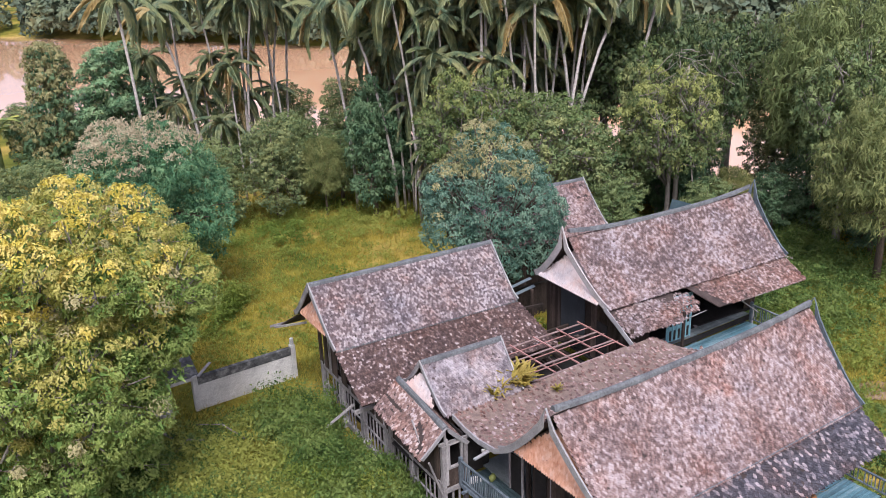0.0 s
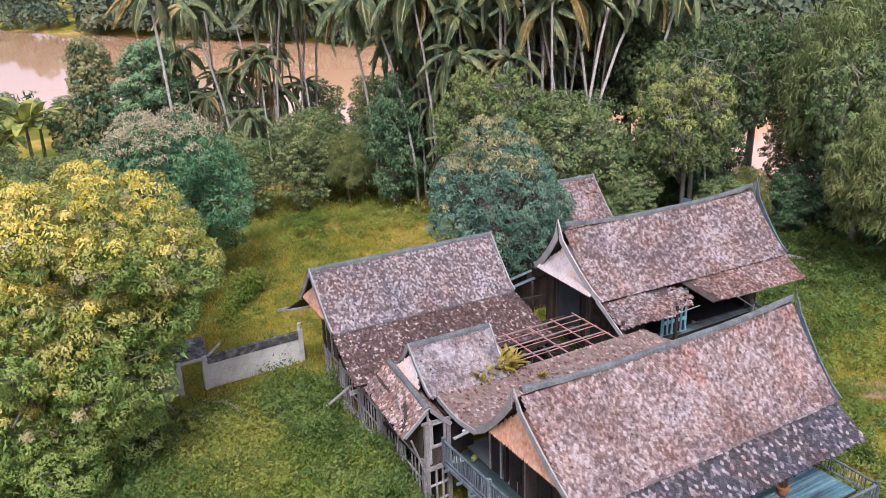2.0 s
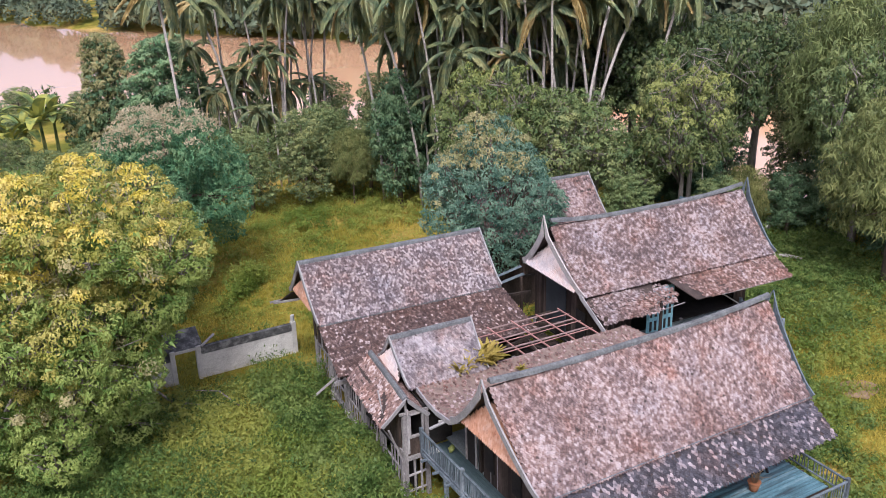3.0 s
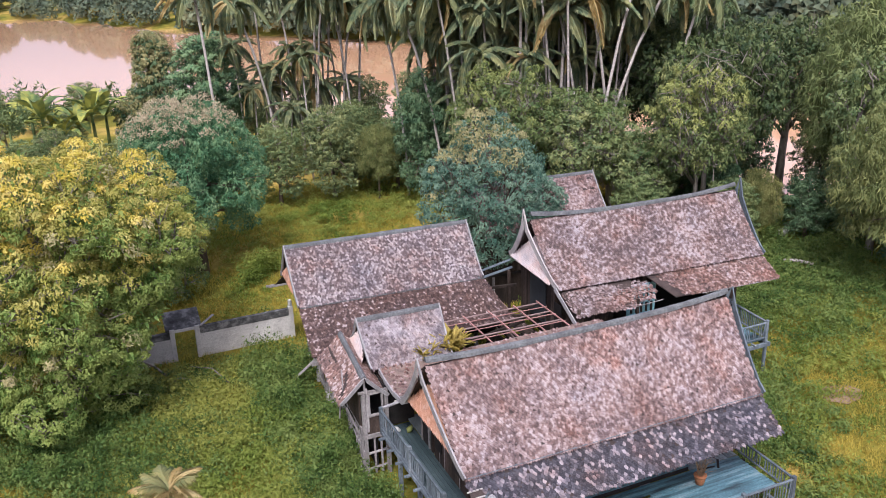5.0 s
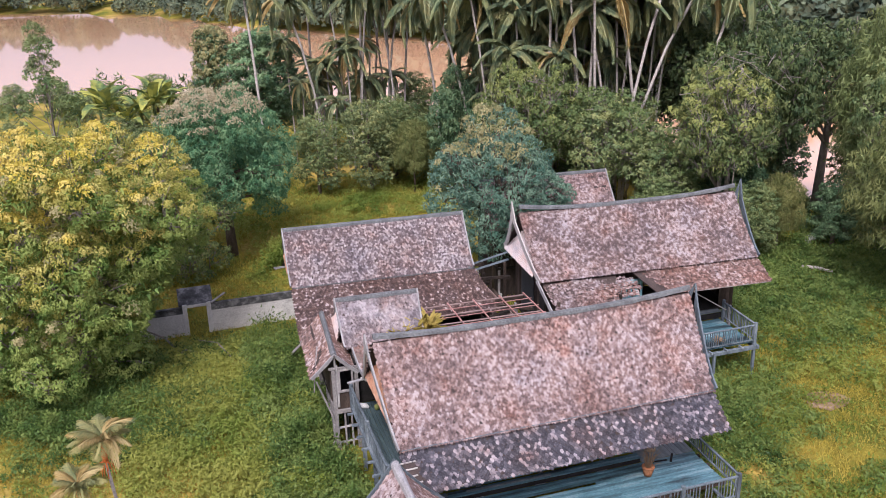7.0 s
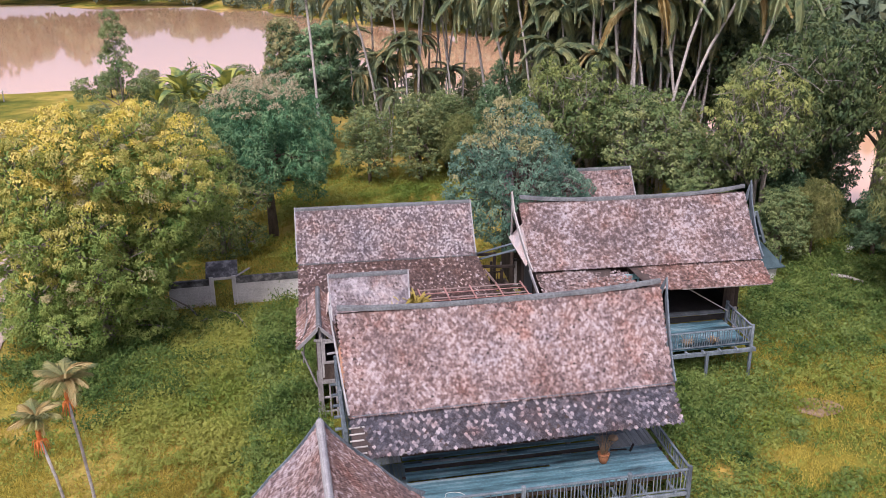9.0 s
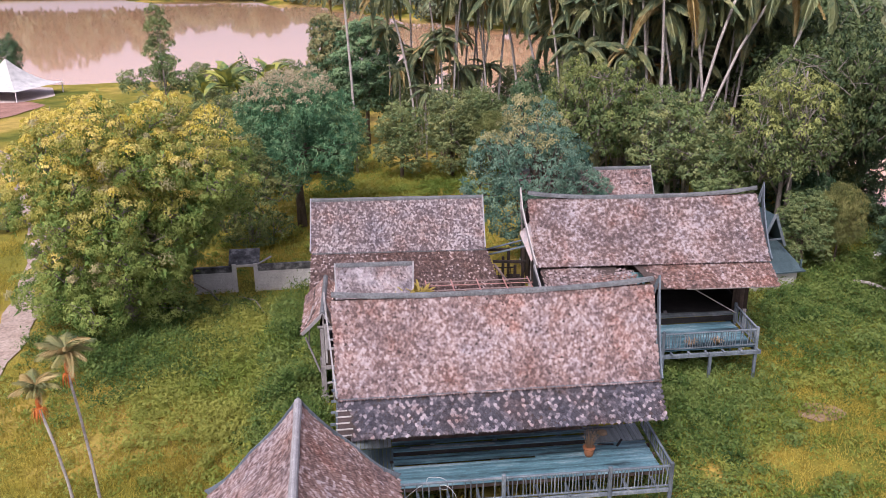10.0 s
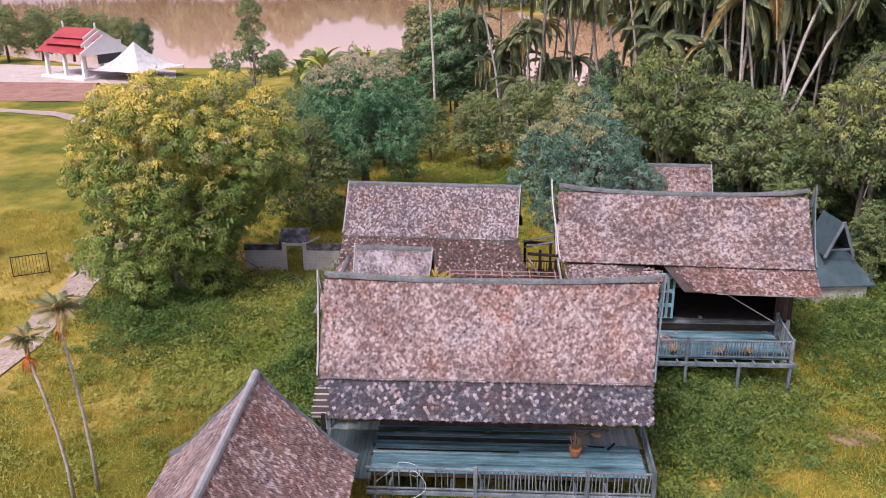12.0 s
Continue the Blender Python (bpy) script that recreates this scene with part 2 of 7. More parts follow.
m_soot = surface("black mould on plaster", [(0.36, (0.04, 0.04, 0.042)), (0.52, (0.10, 0.10, 0.102)), (0.62, (0.24, 0.235, 0.235)), (0.8, (0.42, 0.41, 0.40))], 1.8, rough=0.95, bump=0.4)
m_path2 = surface("bare trodden earth", [(0.3, (0.20, 0.13, 0.08)), (0.7, (0.34, 0.24, 0.16))], 1.2, bump=0.5, bscale=9)
m_bluemetal = surface("blue-grey roof sheet", [(0.3, (0.035, 0.06, 0.072)), (0.7, (0.08, 0.12, 0.14))], 1.0, rough=0.6)
m_palewood = surface("bleached board", [(0.25, (0.34, 0.31, 0.30)), (0.55, (0.50, 0.46, 0.45)), (0.8, (0.62, 0.58, 0.57))], 1.8, bump=0.3)
m_bluerail = surface("blue-grey weathered rail", [(0.2, (0.07, 0.082, 0.10)), (0.55, (0.155, 0.185, 0.215)), (0.85, (0.31, 0.34, 0.375))], 2.2, (1, 1, 0.3), island=0.3)
m_dirt = surface("dusty roof litter", [(0.25, (0.12, 0.085, 0.072)), (0.55, (0.22, 0.16, 0.138)), (0.8, (0.33, 0.255, 0.23))], 2.4, bump=0.5)
m_bark = surface("brown bark", [(0.3, (0.07, 0.05, 0.04)), (0.7, (0.18, 0.14, 0.11))], 4.0, (1, 1, 0.3), bump=0.6)
m_greybark = surface("pale grey bark", [(0.3, (0.16, 0.14, 0.12)), (0.7, (0.34, 0.30, 0.27))], 4.0, (1, 1, 0.3), bump=0.5)
m_palebark = surface("pale palm bark", [(0.3, (0.32, 0.28, 0.26)), (0.7, (0.58, 0.53, 0.50))], 3.0, (1, 1, 2.5), bump=0.4)
m_clay = surface("terracotta pot", [(0.3, (0.38, 0.15, 0.07)), (0.7, (0.52, 0.23, 0.11))], 6.0)
m_straw = surface("dry straw", [(0.3, (0.30, 0.20, 0.12)), (0.7, (0.50, 0.37, 0.25))], 8.0)
m_orange = surface("orange crownshaft", [(0.3, (0.55, 0.13, 0.03)), (0.7, (0.72, 0.26, 0.07))], 5.0)
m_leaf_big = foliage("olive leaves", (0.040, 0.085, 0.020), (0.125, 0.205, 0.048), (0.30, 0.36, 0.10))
m_leaf_yellow = foliage("yellow sunlit leaves", (0.40, 0.35, 0.05), (0.58, 0.48, 0.08), (0.74, 0.61, 0.20))
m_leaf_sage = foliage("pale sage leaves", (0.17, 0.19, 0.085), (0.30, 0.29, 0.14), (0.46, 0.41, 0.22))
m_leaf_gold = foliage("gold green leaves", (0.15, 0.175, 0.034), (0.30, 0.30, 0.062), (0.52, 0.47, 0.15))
m_leaf_teal = foliage("blue green leaves", (0.036, 0.086, 0.064), (0.088, 0.172, 0.128), (0.21, 0.31, 0.22))
m_leaf_mango = foliage("deep green leaves", (0.045, 0.120, 0.062), (0.112, 0.235, 0.118), (0.26, 0.37, 0.19))
m_leaf_flower = foliage("beige flower panicles", (0.24, 0.205, 0.125), (0.40, 0.34, 0.22), (0.56, 0.48, 0.34))
m_leaf_wood = foliage("wood leaves", (0.050, 0.085, 0.040), (0.135, 0.190, 0.082), (0.29, 0.32, 0.13), vary=True)
# darker, less translucent wood leaves: the wood's deep shade put into colour
m_leaf_dark = foliage("shaded wood leaves", (0.020, 0.040, 0.019), (0.055, 0.088, 0.038), (0.13, 0.16, 0.062), 0.15, vary=True)
m_leaf_ivy = foliage("creeper leaves", (0.026, 0.060, 0.032), (0.070, 0.130, 0.066), (0.15, 0.22, 0.11), 0.15)
m_leaf_fresh = foliage("fresh yellow green leaves", (0.075, 0.110, 0.036), (0.165, 0.205, 0.066), (0.32, 0.34, 0.11))
# paler olive that puts haze and sunlight into the leaf colour
m_leaf_haze = foliage("hazed olive river leaves", (0.10, 0.12, 0.045), (0.20, 0.20, 0.085), (0.36, 0.33, 0.16))
m_leaf_lime = foliage("light green leaves", (0.034, 0.064, 0.024), (0.092, 0.140, 0.052), (0.21, 0.25, 0.09), vary=True)
m_leaf_bamboo = foliage("bamboo leaves", (0.060, 0.080, 0.028), (0.135, 0.160, 0.056), (0.26, 0.28, 0.105), vary=True)
m_frond = foliage("palm fronds", (0.075, 0.120, 0.075), (0.165, 0.215, 0.128), (0.35, 0.35, 0.17), vary=True)
m_banana = foliage("banana leaves", (0.060, 0.105, 0.045), (0.14, 0.20, 0.075), (0.40, 0.40, 0.09))
m_fan = foliage("grey green fan fronds", (0.08, 0.11, 0.05), (0.17, 0.19, 0.085), (0.33, 0.30, 0.12))
m_frond_dry = foliage("dry palm fronds", (0.20, 0.14, 0.05), (0.36, 0.26, 0.10), (0.5, 0.40, 0.20))
m_shrub = foliage("dark shrub leaves", (0.036, 0.072, 0.019), (0.090, 0.150, 0.036), (0.19, 0.245, 0.065), 0.3)
m_grass = foliage("meadow grass", (0.135, 0.155, 0.024), (0.29, 0.258, 0.036), (0.47, 0.375, 0.075), 0.4, broad=0.16)
m_weed = foliage("weed leaves", (0.095, 0.150, 0.028), (0.185, 0.245, 0.044), (0.34, 0.35, 0.08), 0.4, broad=0.2)
# distance haze is put into this paler, bluer leaf colour
m_far = foliage("hazed far wood leaves", (0.055, 0.080, 0.060), (0.110, 0.145, 0.095), (0.20, 0.23, 0.13), 0.15, broad=0.12)
m_concrete = surface("pale concrete", [(0.3, (0.46, 0.37, 0.34)), (0.7, (0.60, 0.50, 0.47))], 0.4, bump=0.2, bscale=6)
m_path = surface("dusty track", [(0.3, (0.30, 0.22, 0.18)), (0.7, (0.50, 0.40, 0.34))], 0.8, bump=0.4, bscale=8)
m_redsoil = surface("red bare soil", [(0.3, (0.24, 0.12, 0.09)), (0.7, (0.40, 0.23, 0.18))], 0.5, bump=0.4, bscale=6)
m_redroof = surface("red roof sheet", [(0.3, (0.30, 0.035, 0.04)), (0.7, (0.44, 0.07, 0.075))], 0.8, rough=0.5)
m_canvas = surface("white tent canvas", [(0.3, (0.72, 0.70, 0.70)), (0.7, (0.82, 0.80, 0.80))], 0.6)
# near-black: paints shade in openings and rooms, also colours gate and charred sticks
m_black = surface("near-black boards and painted shade", [(0.3, (0.012, 0.011, 0.011)), (0.7, (0.035, 0.03, 0.028))], 2.0)
m_slate = surface("dark window sheet", [(0.3, (0.03, 0.034, 0.04)), (0.7, (0.06, 0.066, 0.076))], 1.0, rough=0.5)

# ground: meadow tones at three sizes
m_ground = bpy.data.materials.new("meadow ground")
n, l, b = nodes_of(m_ground)
g = n.new("ShaderNodeNewGeometry")
za, zb, zc = (n.new("ShaderNodeTexNoise") for _ in range(3))
for z_, s_, d_ in ((za, 0.11, 6), (zb, 0.6, 6), (zc, 6.0, 5)):
    z_.inputs["Scale"].default_value, z_.inputs["Detail"].default_value = s_, d_
    l.new(g.outputs["Position"], z_.inputs["Vector"])
ra = ramp_node(n, [(0.38, (0.115, 0.128, 0.022)), (0.5, (0.240, 0.205, 0.034)), (0.62, (0.39, 0.285, 0.075))])
rb = ramp_node(n, [(0.3, (0.66, 0.70, 0.62)), (0.55, (1.0, 1.0, 1.0)), (0.75, (1.2, 1.12, 1.0))])
rc = ramp_node(n, [(0.3, (0.75, 0.75, 0.75)), (0.65, (1.1, 1.1, 1.08))])
l.new(za.outputs["Fac"], ra.inputs["Fac"])
l.new(zb.outputs["Fac"], rb.inputs["Fac"])
l.new(zc.outputs["Fac"], rc.inputs["Fac"])
m1, m2 = n.new("ShaderNodeMix"), n.new("ShaderNodeMix")
for m_ in (m1, m2):
    m_.data_type, m_.blend_type = "RGBA", "MULTIPLY"
    m_.inputs["Factor"].default_value = 1.0
l.new(ra.outputs[0], m1.inputs["A"])
l.new(rb.outputs[0], m1.inputs["B"])
l.new(m1.outputs["Result"], m2.inputs["A"])
l.new(rc.outputs[0], m2.inputs["B"])
l.new(m2.outputs["Result"], b.inputs["Base Color"])
b.inputs["Roughness"].default_value, b.inputs["Specular IOR Level"].default_value = 0.95, 0.1
bp = n.new("ShaderNodeBump")
bp.inputs["Strength"].default_value, bp.inputs["Distance"].default_value = 0.5, 0.12
l.new(zc.outputs["Fac"], bp.inputs["Height"])
l.new(bp.outputs["Normal"], b.inputs["Normal"])

# muddy river
m_water = bpy.data.materials.new("muddy river water")
n, l, b = nodes_of(m_water)
g, wz, wb, mp = n.new("ShaderNodeNewGeometry"), n.new("ShaderNodeTexNoise"), n.new("ShaderNodeBump"), n.new("ShaderNodeMapping")
mp.inputs["Scale"].default_value = (1.0, 0.45, 1.0)
l.new(g.outputs["Position"], mp.inputs["Vector"])
l.new(mp.outputs[0], wz.inputs["Vector"])
wz.inputs["Scale"].default_value, wz.inputs["Detail"].default_value = 0.9, 4
wb.inputs["Strength"].default_value, wb.inputs["Distance"].default_value = 0.04, 0.08
l.new(wz.outputs["Fac"], wb.inputs["Height"])
l.new(wb.outputs["Normal"], b.inputs["Normal"])
b.inputs["Base Color"].default_value = (0.82, 0.47, 0.27, 1)
b.inputs["Coat Weight"].default_value, b.inputs["Coat Roughness"].default_value, b.inputs["Coat IOR"].default_value = 0.6, 0.03, 1.55
b.inputs["Specular IOR Level"].default_value = 1.0
b.inputs["Roughness"].default_value, b.inputs["IOR"].default_value = 0.06, 1.33

# ---- mesh helpers ----
X, Y, Z = Vector((1, 0, 0)), Vector((0, 1, 0)), Vector((0, 0, 1))


def thing(name, m, label, category, group="", kind=""):
    ob = new(name)
    ob.matrix_world = m
    ob.empty_display_size = 0.3
    return tagged(ob, label, category, group, kind)


def part(name, bm, material, parent=None, label="", kind=""):
    me = bpy.data.meshes.new(name)
    bm.to_mesh(me)
    bm.free()
    me.materials.append(material)
    ob = new(name, me)
    if parent is not None:
        ob.parent = parent
    return tagged(ob, label, "", "", kind)


def mesh_part(name, verts, faces, material, parent=None, label="", kind="", smooth=False):
    me = bpy.data.meshes.new(name)
    me.from_pydata(verts if isinstance(verts, list) else verts.tolist(), [], faces if isinstance(faces, list) else faces.tolist())
    me.materials.append(material)
    if smooth:
        me.polygons.foreach_set("use_smooth", [True] * len(me.polygons))
    ob = new(name, me)
    if parent is not None:
        ob.parent = parent
    return tagged(ob, label, "", "", kind)


def box(bm, c, size, rot=(0, 0, 0), bevel=0.0):
    """A box with soft edges into bm: centre, size, turn in degrees."""
    m = pose(*c, *rot) @ Matrix.Diagonal((*size, 1))
    made = bmesh.ops.create_cube(bm, size=1.0, matrix=m)
    if bevel:
        es = {e for v in made["verts"] for e in v.link_edges}
        bmesh.ops.bevel(bm, geom=list(es), offset=bevel, segments=1, affect="EDGES")
    return bm


def box_bm(c, size, rot=(0, 0, 0), bevel=0.012):
    return box(bmesh.new(), c, size, rot, bevel)


def beam(bm, a, b, w, h, roll=0.0, bevel=0.008):
    """A squared timber from a to b, w wide and h deep."""
    a, b = Vector(a), Vector(b)
    d = b - a
    q = d.to_track_quat("X", "Z").to_matrix().to_4x4()
    m = Matrix.Translation((a + b) / 2) @ q @ pose(0, 0, 0, roll) @ Matrix.Diagonal((d.length, w, h, 1))
    made = bmesh.ops.create_cube(bm, size=1.0, matrix=m)
    if bevel:
        es = {e for v in made["verts"] for e in v.link_edges}
        bmesh.ops.bevel(bm, geom=list(es), offset=bevel, segments=1, affect="EDGES")
    return bm


def beam_bm(a, b, w, h, roll=0.0, bevel=0.008):
    return beam(bmesh.new(), a, b, w, h, roll, bevel)


def tube(bm, pts, radii, sides=7):
    """A tapered round limb through pts."""
    rings = []
    for k, p in enumerate(pts):
        p = Vector(p)
        d = (Vector(pts[min(k + 1, len(pts) - 1)]) - Vector(pts[max(k - 1, 0)])).normalized()
        s = d.orthogonal().normalized()
        t = d.cross(s)
        rings.append([bm.verts.new(p + radii[k] * (math.cos(a) * s + math.sin(a) * t)) for a in (2 * math.pi * i / sides for i in range(sides))])
    for r0, r1 in zip(rings, rings[1:]):
        best = min(range(sides), key=lambda o: sum((r0[i].co - r1[(i + o) % sides].co).length for i in range(sides)))
        for i in range(sides):
            f = bm.faces.new((r0[i], r0[(i + 1) % sides], r1[(i + 1 + best) % sides], r1[(i + best) % sides]))
            f.smooth = True
    bm.faces.new(rings[0][::-1])
    bm.faces.new(rings[-1])
    return bm


def sweep(bm, pts, width_dir, w, depth_dirs, d):
    """A board through pts: w along width_dir, d along the direction given for each point."""
    rings = []
    for p, dd in zip(pts, depth_dirs):
        p, o, e = Vector(p), Vector(width_dir) * w / 2, Vector(dd) * d
        rings.append([bm.verts.new(q) for q in (p - o, p + o, p + o + e, p - o + e)])
    for r0, r1 in zip(rings, rings[1:]):
        for i in range(4):
            bm.faces.new((r0[i], r0[(i + 1) % 4], r1[(i + 1) % 4], r1[i]))
    bm.faces.new(rings[0][::-1])
    bm.faces.new(rings[-1])
    bmesh.ops.recalc_face_normals(bm, faces=bm.faces)
    return bm


# ---- roofs: d is the distance out from the ridge, z the height ----


def along(prof, s):
    """The point and the way down at the length s along a profile."""
    for (d0, z0), (d1, z1) in zip(prof, prof[1:]):
        k = math.hypot(d1 - d0, z1 - z0)
        if s <= k or (d1, z1) == prof[-1]:
            f = s / k
            return d0 + (d1 - d0) * f, z0 + (z1 - z0) * f, (d1 - d0) / k, (z1 - z0) / k
        s -= k


def length(prof):
    return sum(math.hypot(b[0] - a[0], b[1] - a[1]) for a, b in zip(prof, prof[1:]))


def curved(top, bottom, sag, steps=8):
    """A hollow slope from top to bottom, sagging by sag metres in its middle."""
    (d0, z0), (d1, z1) = top, bottom
    k = math.hypot(d1 - d0, z1 - z0)
    nx, nz = (z1 - z0) / k, -(d1 - d0) / k
    return [(d0 + (d1 - d0) * f + nx * sag * math.sin(math.pi * f), z0 + (z1 - z0) * f + nz * sag * math.sin(math.pi * f)) for f in (i / steps for i in range(steps + 1))]


TW, TL, COURSE = 0.102, 0.152, 0.086
TILE_V = np.array([(-0.5, 0, 0.0), (0.5, 0, 0.0), (0.5, 0.60, 0.018), (0.0, 1.0, 0.025), (-0.5, 0.60, 0.018), (0.5, 0.60, 0.004), (0.0, 1.0, 0.007), (-0.5, 0.60, 0.004)])
TILE_F = [(0, 4, 3, 2, 1), (4, 7, 6, 3), (3, 6, 5, 2)]


def slab(name, prof, side, ua, ub, material, parent, thick=0.05, lift=0.0, label=""):
    """The boarded roof deck under the tiles. ua, ub: the ends (at the top, at the foot)."""
    bm = bmesh.new()
    total, s, rows, last = length(prof), 0.0, [], prof[0]
    for k, (d, z) in enumerate(prof):
        s += math.hypot(d - last[0], z - last[1])
        last = (d, z)
        f = s / total
        _, _, td, tz = along(prof, min(s + 1e-3, total))
        u0, u1 = ua[0] + (ua[1] - ua[0]) * f, ub[0] + (ub[1] - ub[0]) * f
        ring = []
        for h in (lift, lift - thick):
            for u in (u0, u1):
                ring.append(bm.verts.new((u, side * (d - tz * h), z + td * h)))
        rows.append(ring)
    for a, c in zip(rows, rows[1:]):
        for i, j in ((0, 1), (1, 3), (3, 2), (2, 0)):
            bm.faces.new((a[i], a[j], c[j], c[i]))
    for a in (rows[0], rows[-1]):
        bm.faces.new((a[0], a[1], a[3], a[2]))
    bmesh.ops.recalc_face_normals(bm, faces=bm.faces)
    return part(name, bm, material, parent, label)


def tiles(prof, side, ua, ub, material, parent, seed, missing=0.015, jitter=1.0, hole=None, picked=None, start=0.04, wander=0.0, size=1.0):
    """Courses of pointed clay tiles on a slope; those for which picked(u, s) holds are objects of their own, the rest one mesh."""
    rng = np.random.default_rng(seed)
    tw, tl, course = TW * size, TL * size, COURSE * size
    total, count = length(prof), 0
    vs, fs, singles = [], [], []
    shape = TILE_V * (tw, tl, size)
    s, row = start, 0
    while s < total - course * 0.3:
        d, z, td, tz = along(prof, s)
        f = s / total
        u0, u1 = ua[0] + (ua[1] - ua[0]) * f, ub[0] + (ub[1] - ub[0]) * f
        nt = max(1, int((u1 - u0) / tw))
        for k in range(nt + (row % 2)):
            u = u0 + (k + (0.5 if row % 2 == 0 else 0.0)) * (u1 - u0) / nt
            if rng.random() < missing or (hole and hole(u, s)):
                continue
            a = rng.normal(0, 0.05) * jitter
            lift, slip = rng.uniform(0.0, 0.009) * jitter, rng.normal(0, 0.012) * jitter
            ca, sa = math.cos(a), math.sin(a)
            px, py, pz = shape[:, 0] * ca - (shape[:, 1]) * sa, shape[:, 0] * sa + shape[:, 1] * ca + slip, shape[:, 2] + lift
            wav = wander * math.sin(u * 1.7 + seed) * (1 - 0.3 * f)
            vv = np.stack([u + px, side * (d + td * py - tz * pz), z + tz * py + td * pz + wav], 1)
            if picked and len(singles) < 300 and picked(u, s):
                singles.append((u, d, z, td, tz, a, lift, slip, wav))
                continue
            base = 8 * count
            vs.append(vv)
            for q in TILE_F:
                fs.append([base + i for i in (q if side < 0 else q[::-1])])
            count += 1
        s += course
        row += 1
    made = mesh_part("tiles", np.concatenate(vs), fs, material, parent, kind="stuff")
    if singles:
        me = bpy.data.meshes.new("tile")
        me.from_pydata((shape * (1, 1, 1)).tolist(), [], TILE_F)
        me.materials.append(material)
        for u, d, z, td, tz, a, lift, slip, wav in singles:
            ob = new("tile", me)
            down, up = Vector((0, side * td, tz)), Vector((0, -side * tz, td))
            rot = Matrix((X, down, up)).transposed().to_4x4()
            ob.parent = parent
            ob.matrix_local = Matrix.Translation(Vector((u, side * d, z + wav)) + up * lift + down * slip) @ rot @ Matrix.Rotation(a, 4, "Z")
    return made


def ridge_cap(pts, parent, w=0.12, h=0.09, seed=0, material=None):
    """Mortared ridge: a low hipped strip with joints, through pts."""
    rng = random.Random(seed)
    bm = bmesh.new()
    rings = []
    steps = []
    for a, c in zip(pts, pts[1:]):
        k = max(1, int((Vector(c) - Vector(a)).length / 0.35))
        steps += [Vector(a).lerp(Vector(c), i / k) for i in range(k)]
    steps.append(Vector(pts[-1]))
    for p in steps:
        ww, hh = w * rng.uniform(0.9, 1.1), h * rng.uniform(0.85, 1.1)
        rings.append([bm.verts.new(p + Vector((0, y * ww, z * hh))) for y, z in ((-1, -1.1), (-0.75, 0.1), (-0.25, 0.75), (0.25, 0.75), (0.75, 0.1), (1, -1.1))])
    for r0, r1 in zip(rings, rings[1:]):
        for i in range(5):
            bm.faces.new((r0[i], r0[i + 1], r1[i + 1], r1[i]))
        bm.faces.new((r0[5], r0[0], r1[0], r1[5]))
    bm.faces.new(rings[0][::-1])
    bm.faces.new(rings[-1])
    bmesh.ops.recalc_face_normals(bm, faces=bm.faces)
    return part("ridge_cap", bm, material or m_ridge, parent, "mortared ridge cap")


def barge(prof, side, u_top, u_foot, parent, tip=0.22, deep=0.26, thick=0.06, flare=0.12, out=0.03, material=None):
    """A hollow gable board down one slope, with a raised tip and a flared foot."""
    total, pts, dirs, s, last = length(prof), [], [], 0.0, prof[0]
    top = prof[0]
    pts.append((u_top, side * (top[0] - 0.0), top[1] + tip))
    dirs.append((0, side * 0.35, -0.9))
    for k, (d, z) in enumerate(prof[1:], 1):
        s += math.hypot(d - last[0], z - last[1])
        last = (d, z)
        f = s / total
        _, _, td, tz = along(prof, min(s, total))
        lift = 0.07 + (flare * max(0.0, (f - 0.8) / 0.2) ** 2)
        pts.append((u_top + (u_foot - u_top) * f, side * (d - tz * lift), z + td * lift))
        dirs.append((0, side * tz, -td))
    bm = sweep(bmesh.new(), pts, (1, 0, 0), thick, dirs, deep)
    return part("bargeboard", bm, material or m_barge, parent)


def gable_apron(u_base, u_top, half, z_base, z_top, face, material, parent, seed, size=1.0, foot=0.0):
    """A triangle of overlapping shingles that leans out under a gable, ragged along its foot."""
    rng = np.random.default_rng(seed)
    tw, tl, course = 0.11 * size, 0.17 * size, 0.095 * size
    vs, fs, count = [], [], 0
    slope = Vector((u_base - u_top, 0, z_base - z_top))
    total = slope.length
    down = slope.normalized()
    up = Vector((face * abs(down.z), 0, abs(down.x))).normalized()
    s = 0.06
    row = 0
    while s < total:
        f = s / total
        w = half * f * 2
        nt = max(1, int(w / tw))
        for k in range(nt):
            y = -w / 2 + (k + 0.5 + (0.25 if row % 2 else -0.25)) * tw
            a = rng.normal(0, 0.08)
            c0 = Vector((u_top, y, z_top)) + down * s
            for (px, py, pz) in TILE_V * (tw, tl, size):
                v = c0 + Y * (px * math.cos(a) - py * math.sin(a)) + down * (py + px * math.sin(a)) + up * (pz + 0.01)
                vs.append(v[:])
            for q in TILE_F:
                fs.append([8 * count + i for i in (q if face < 0 else q[::-1])])
            count += 1
        s += course
        row += 1
    apron = bmesh.new()
    t = up * -0.03
    ring = [Vector((u_top, 0, z_top)), Vector((u_base, -half, z_base)), Vector((u_base, half, z_base))]
    a = [apron.verts.new(p - up * 0.005) for p in ring]
    c = [apron.verts.new(p + t) for p in ring]
    apron.faces.new(a)
    apron.faces.new(c[::-1])
    for i in range(3):
        apron.faces.new((a[i], a[(i + 1) % 3], c[(i + 1) % 3], c[i]))
    bmesh.ops.recalc_face_normals(apron, faces=apron.faces)
    base = part("gable_panel", apron, m_board, parent, "shingled gable panel")
    mesh_part("shingles", vs, fs, material, base, kind="stuff")
    return base


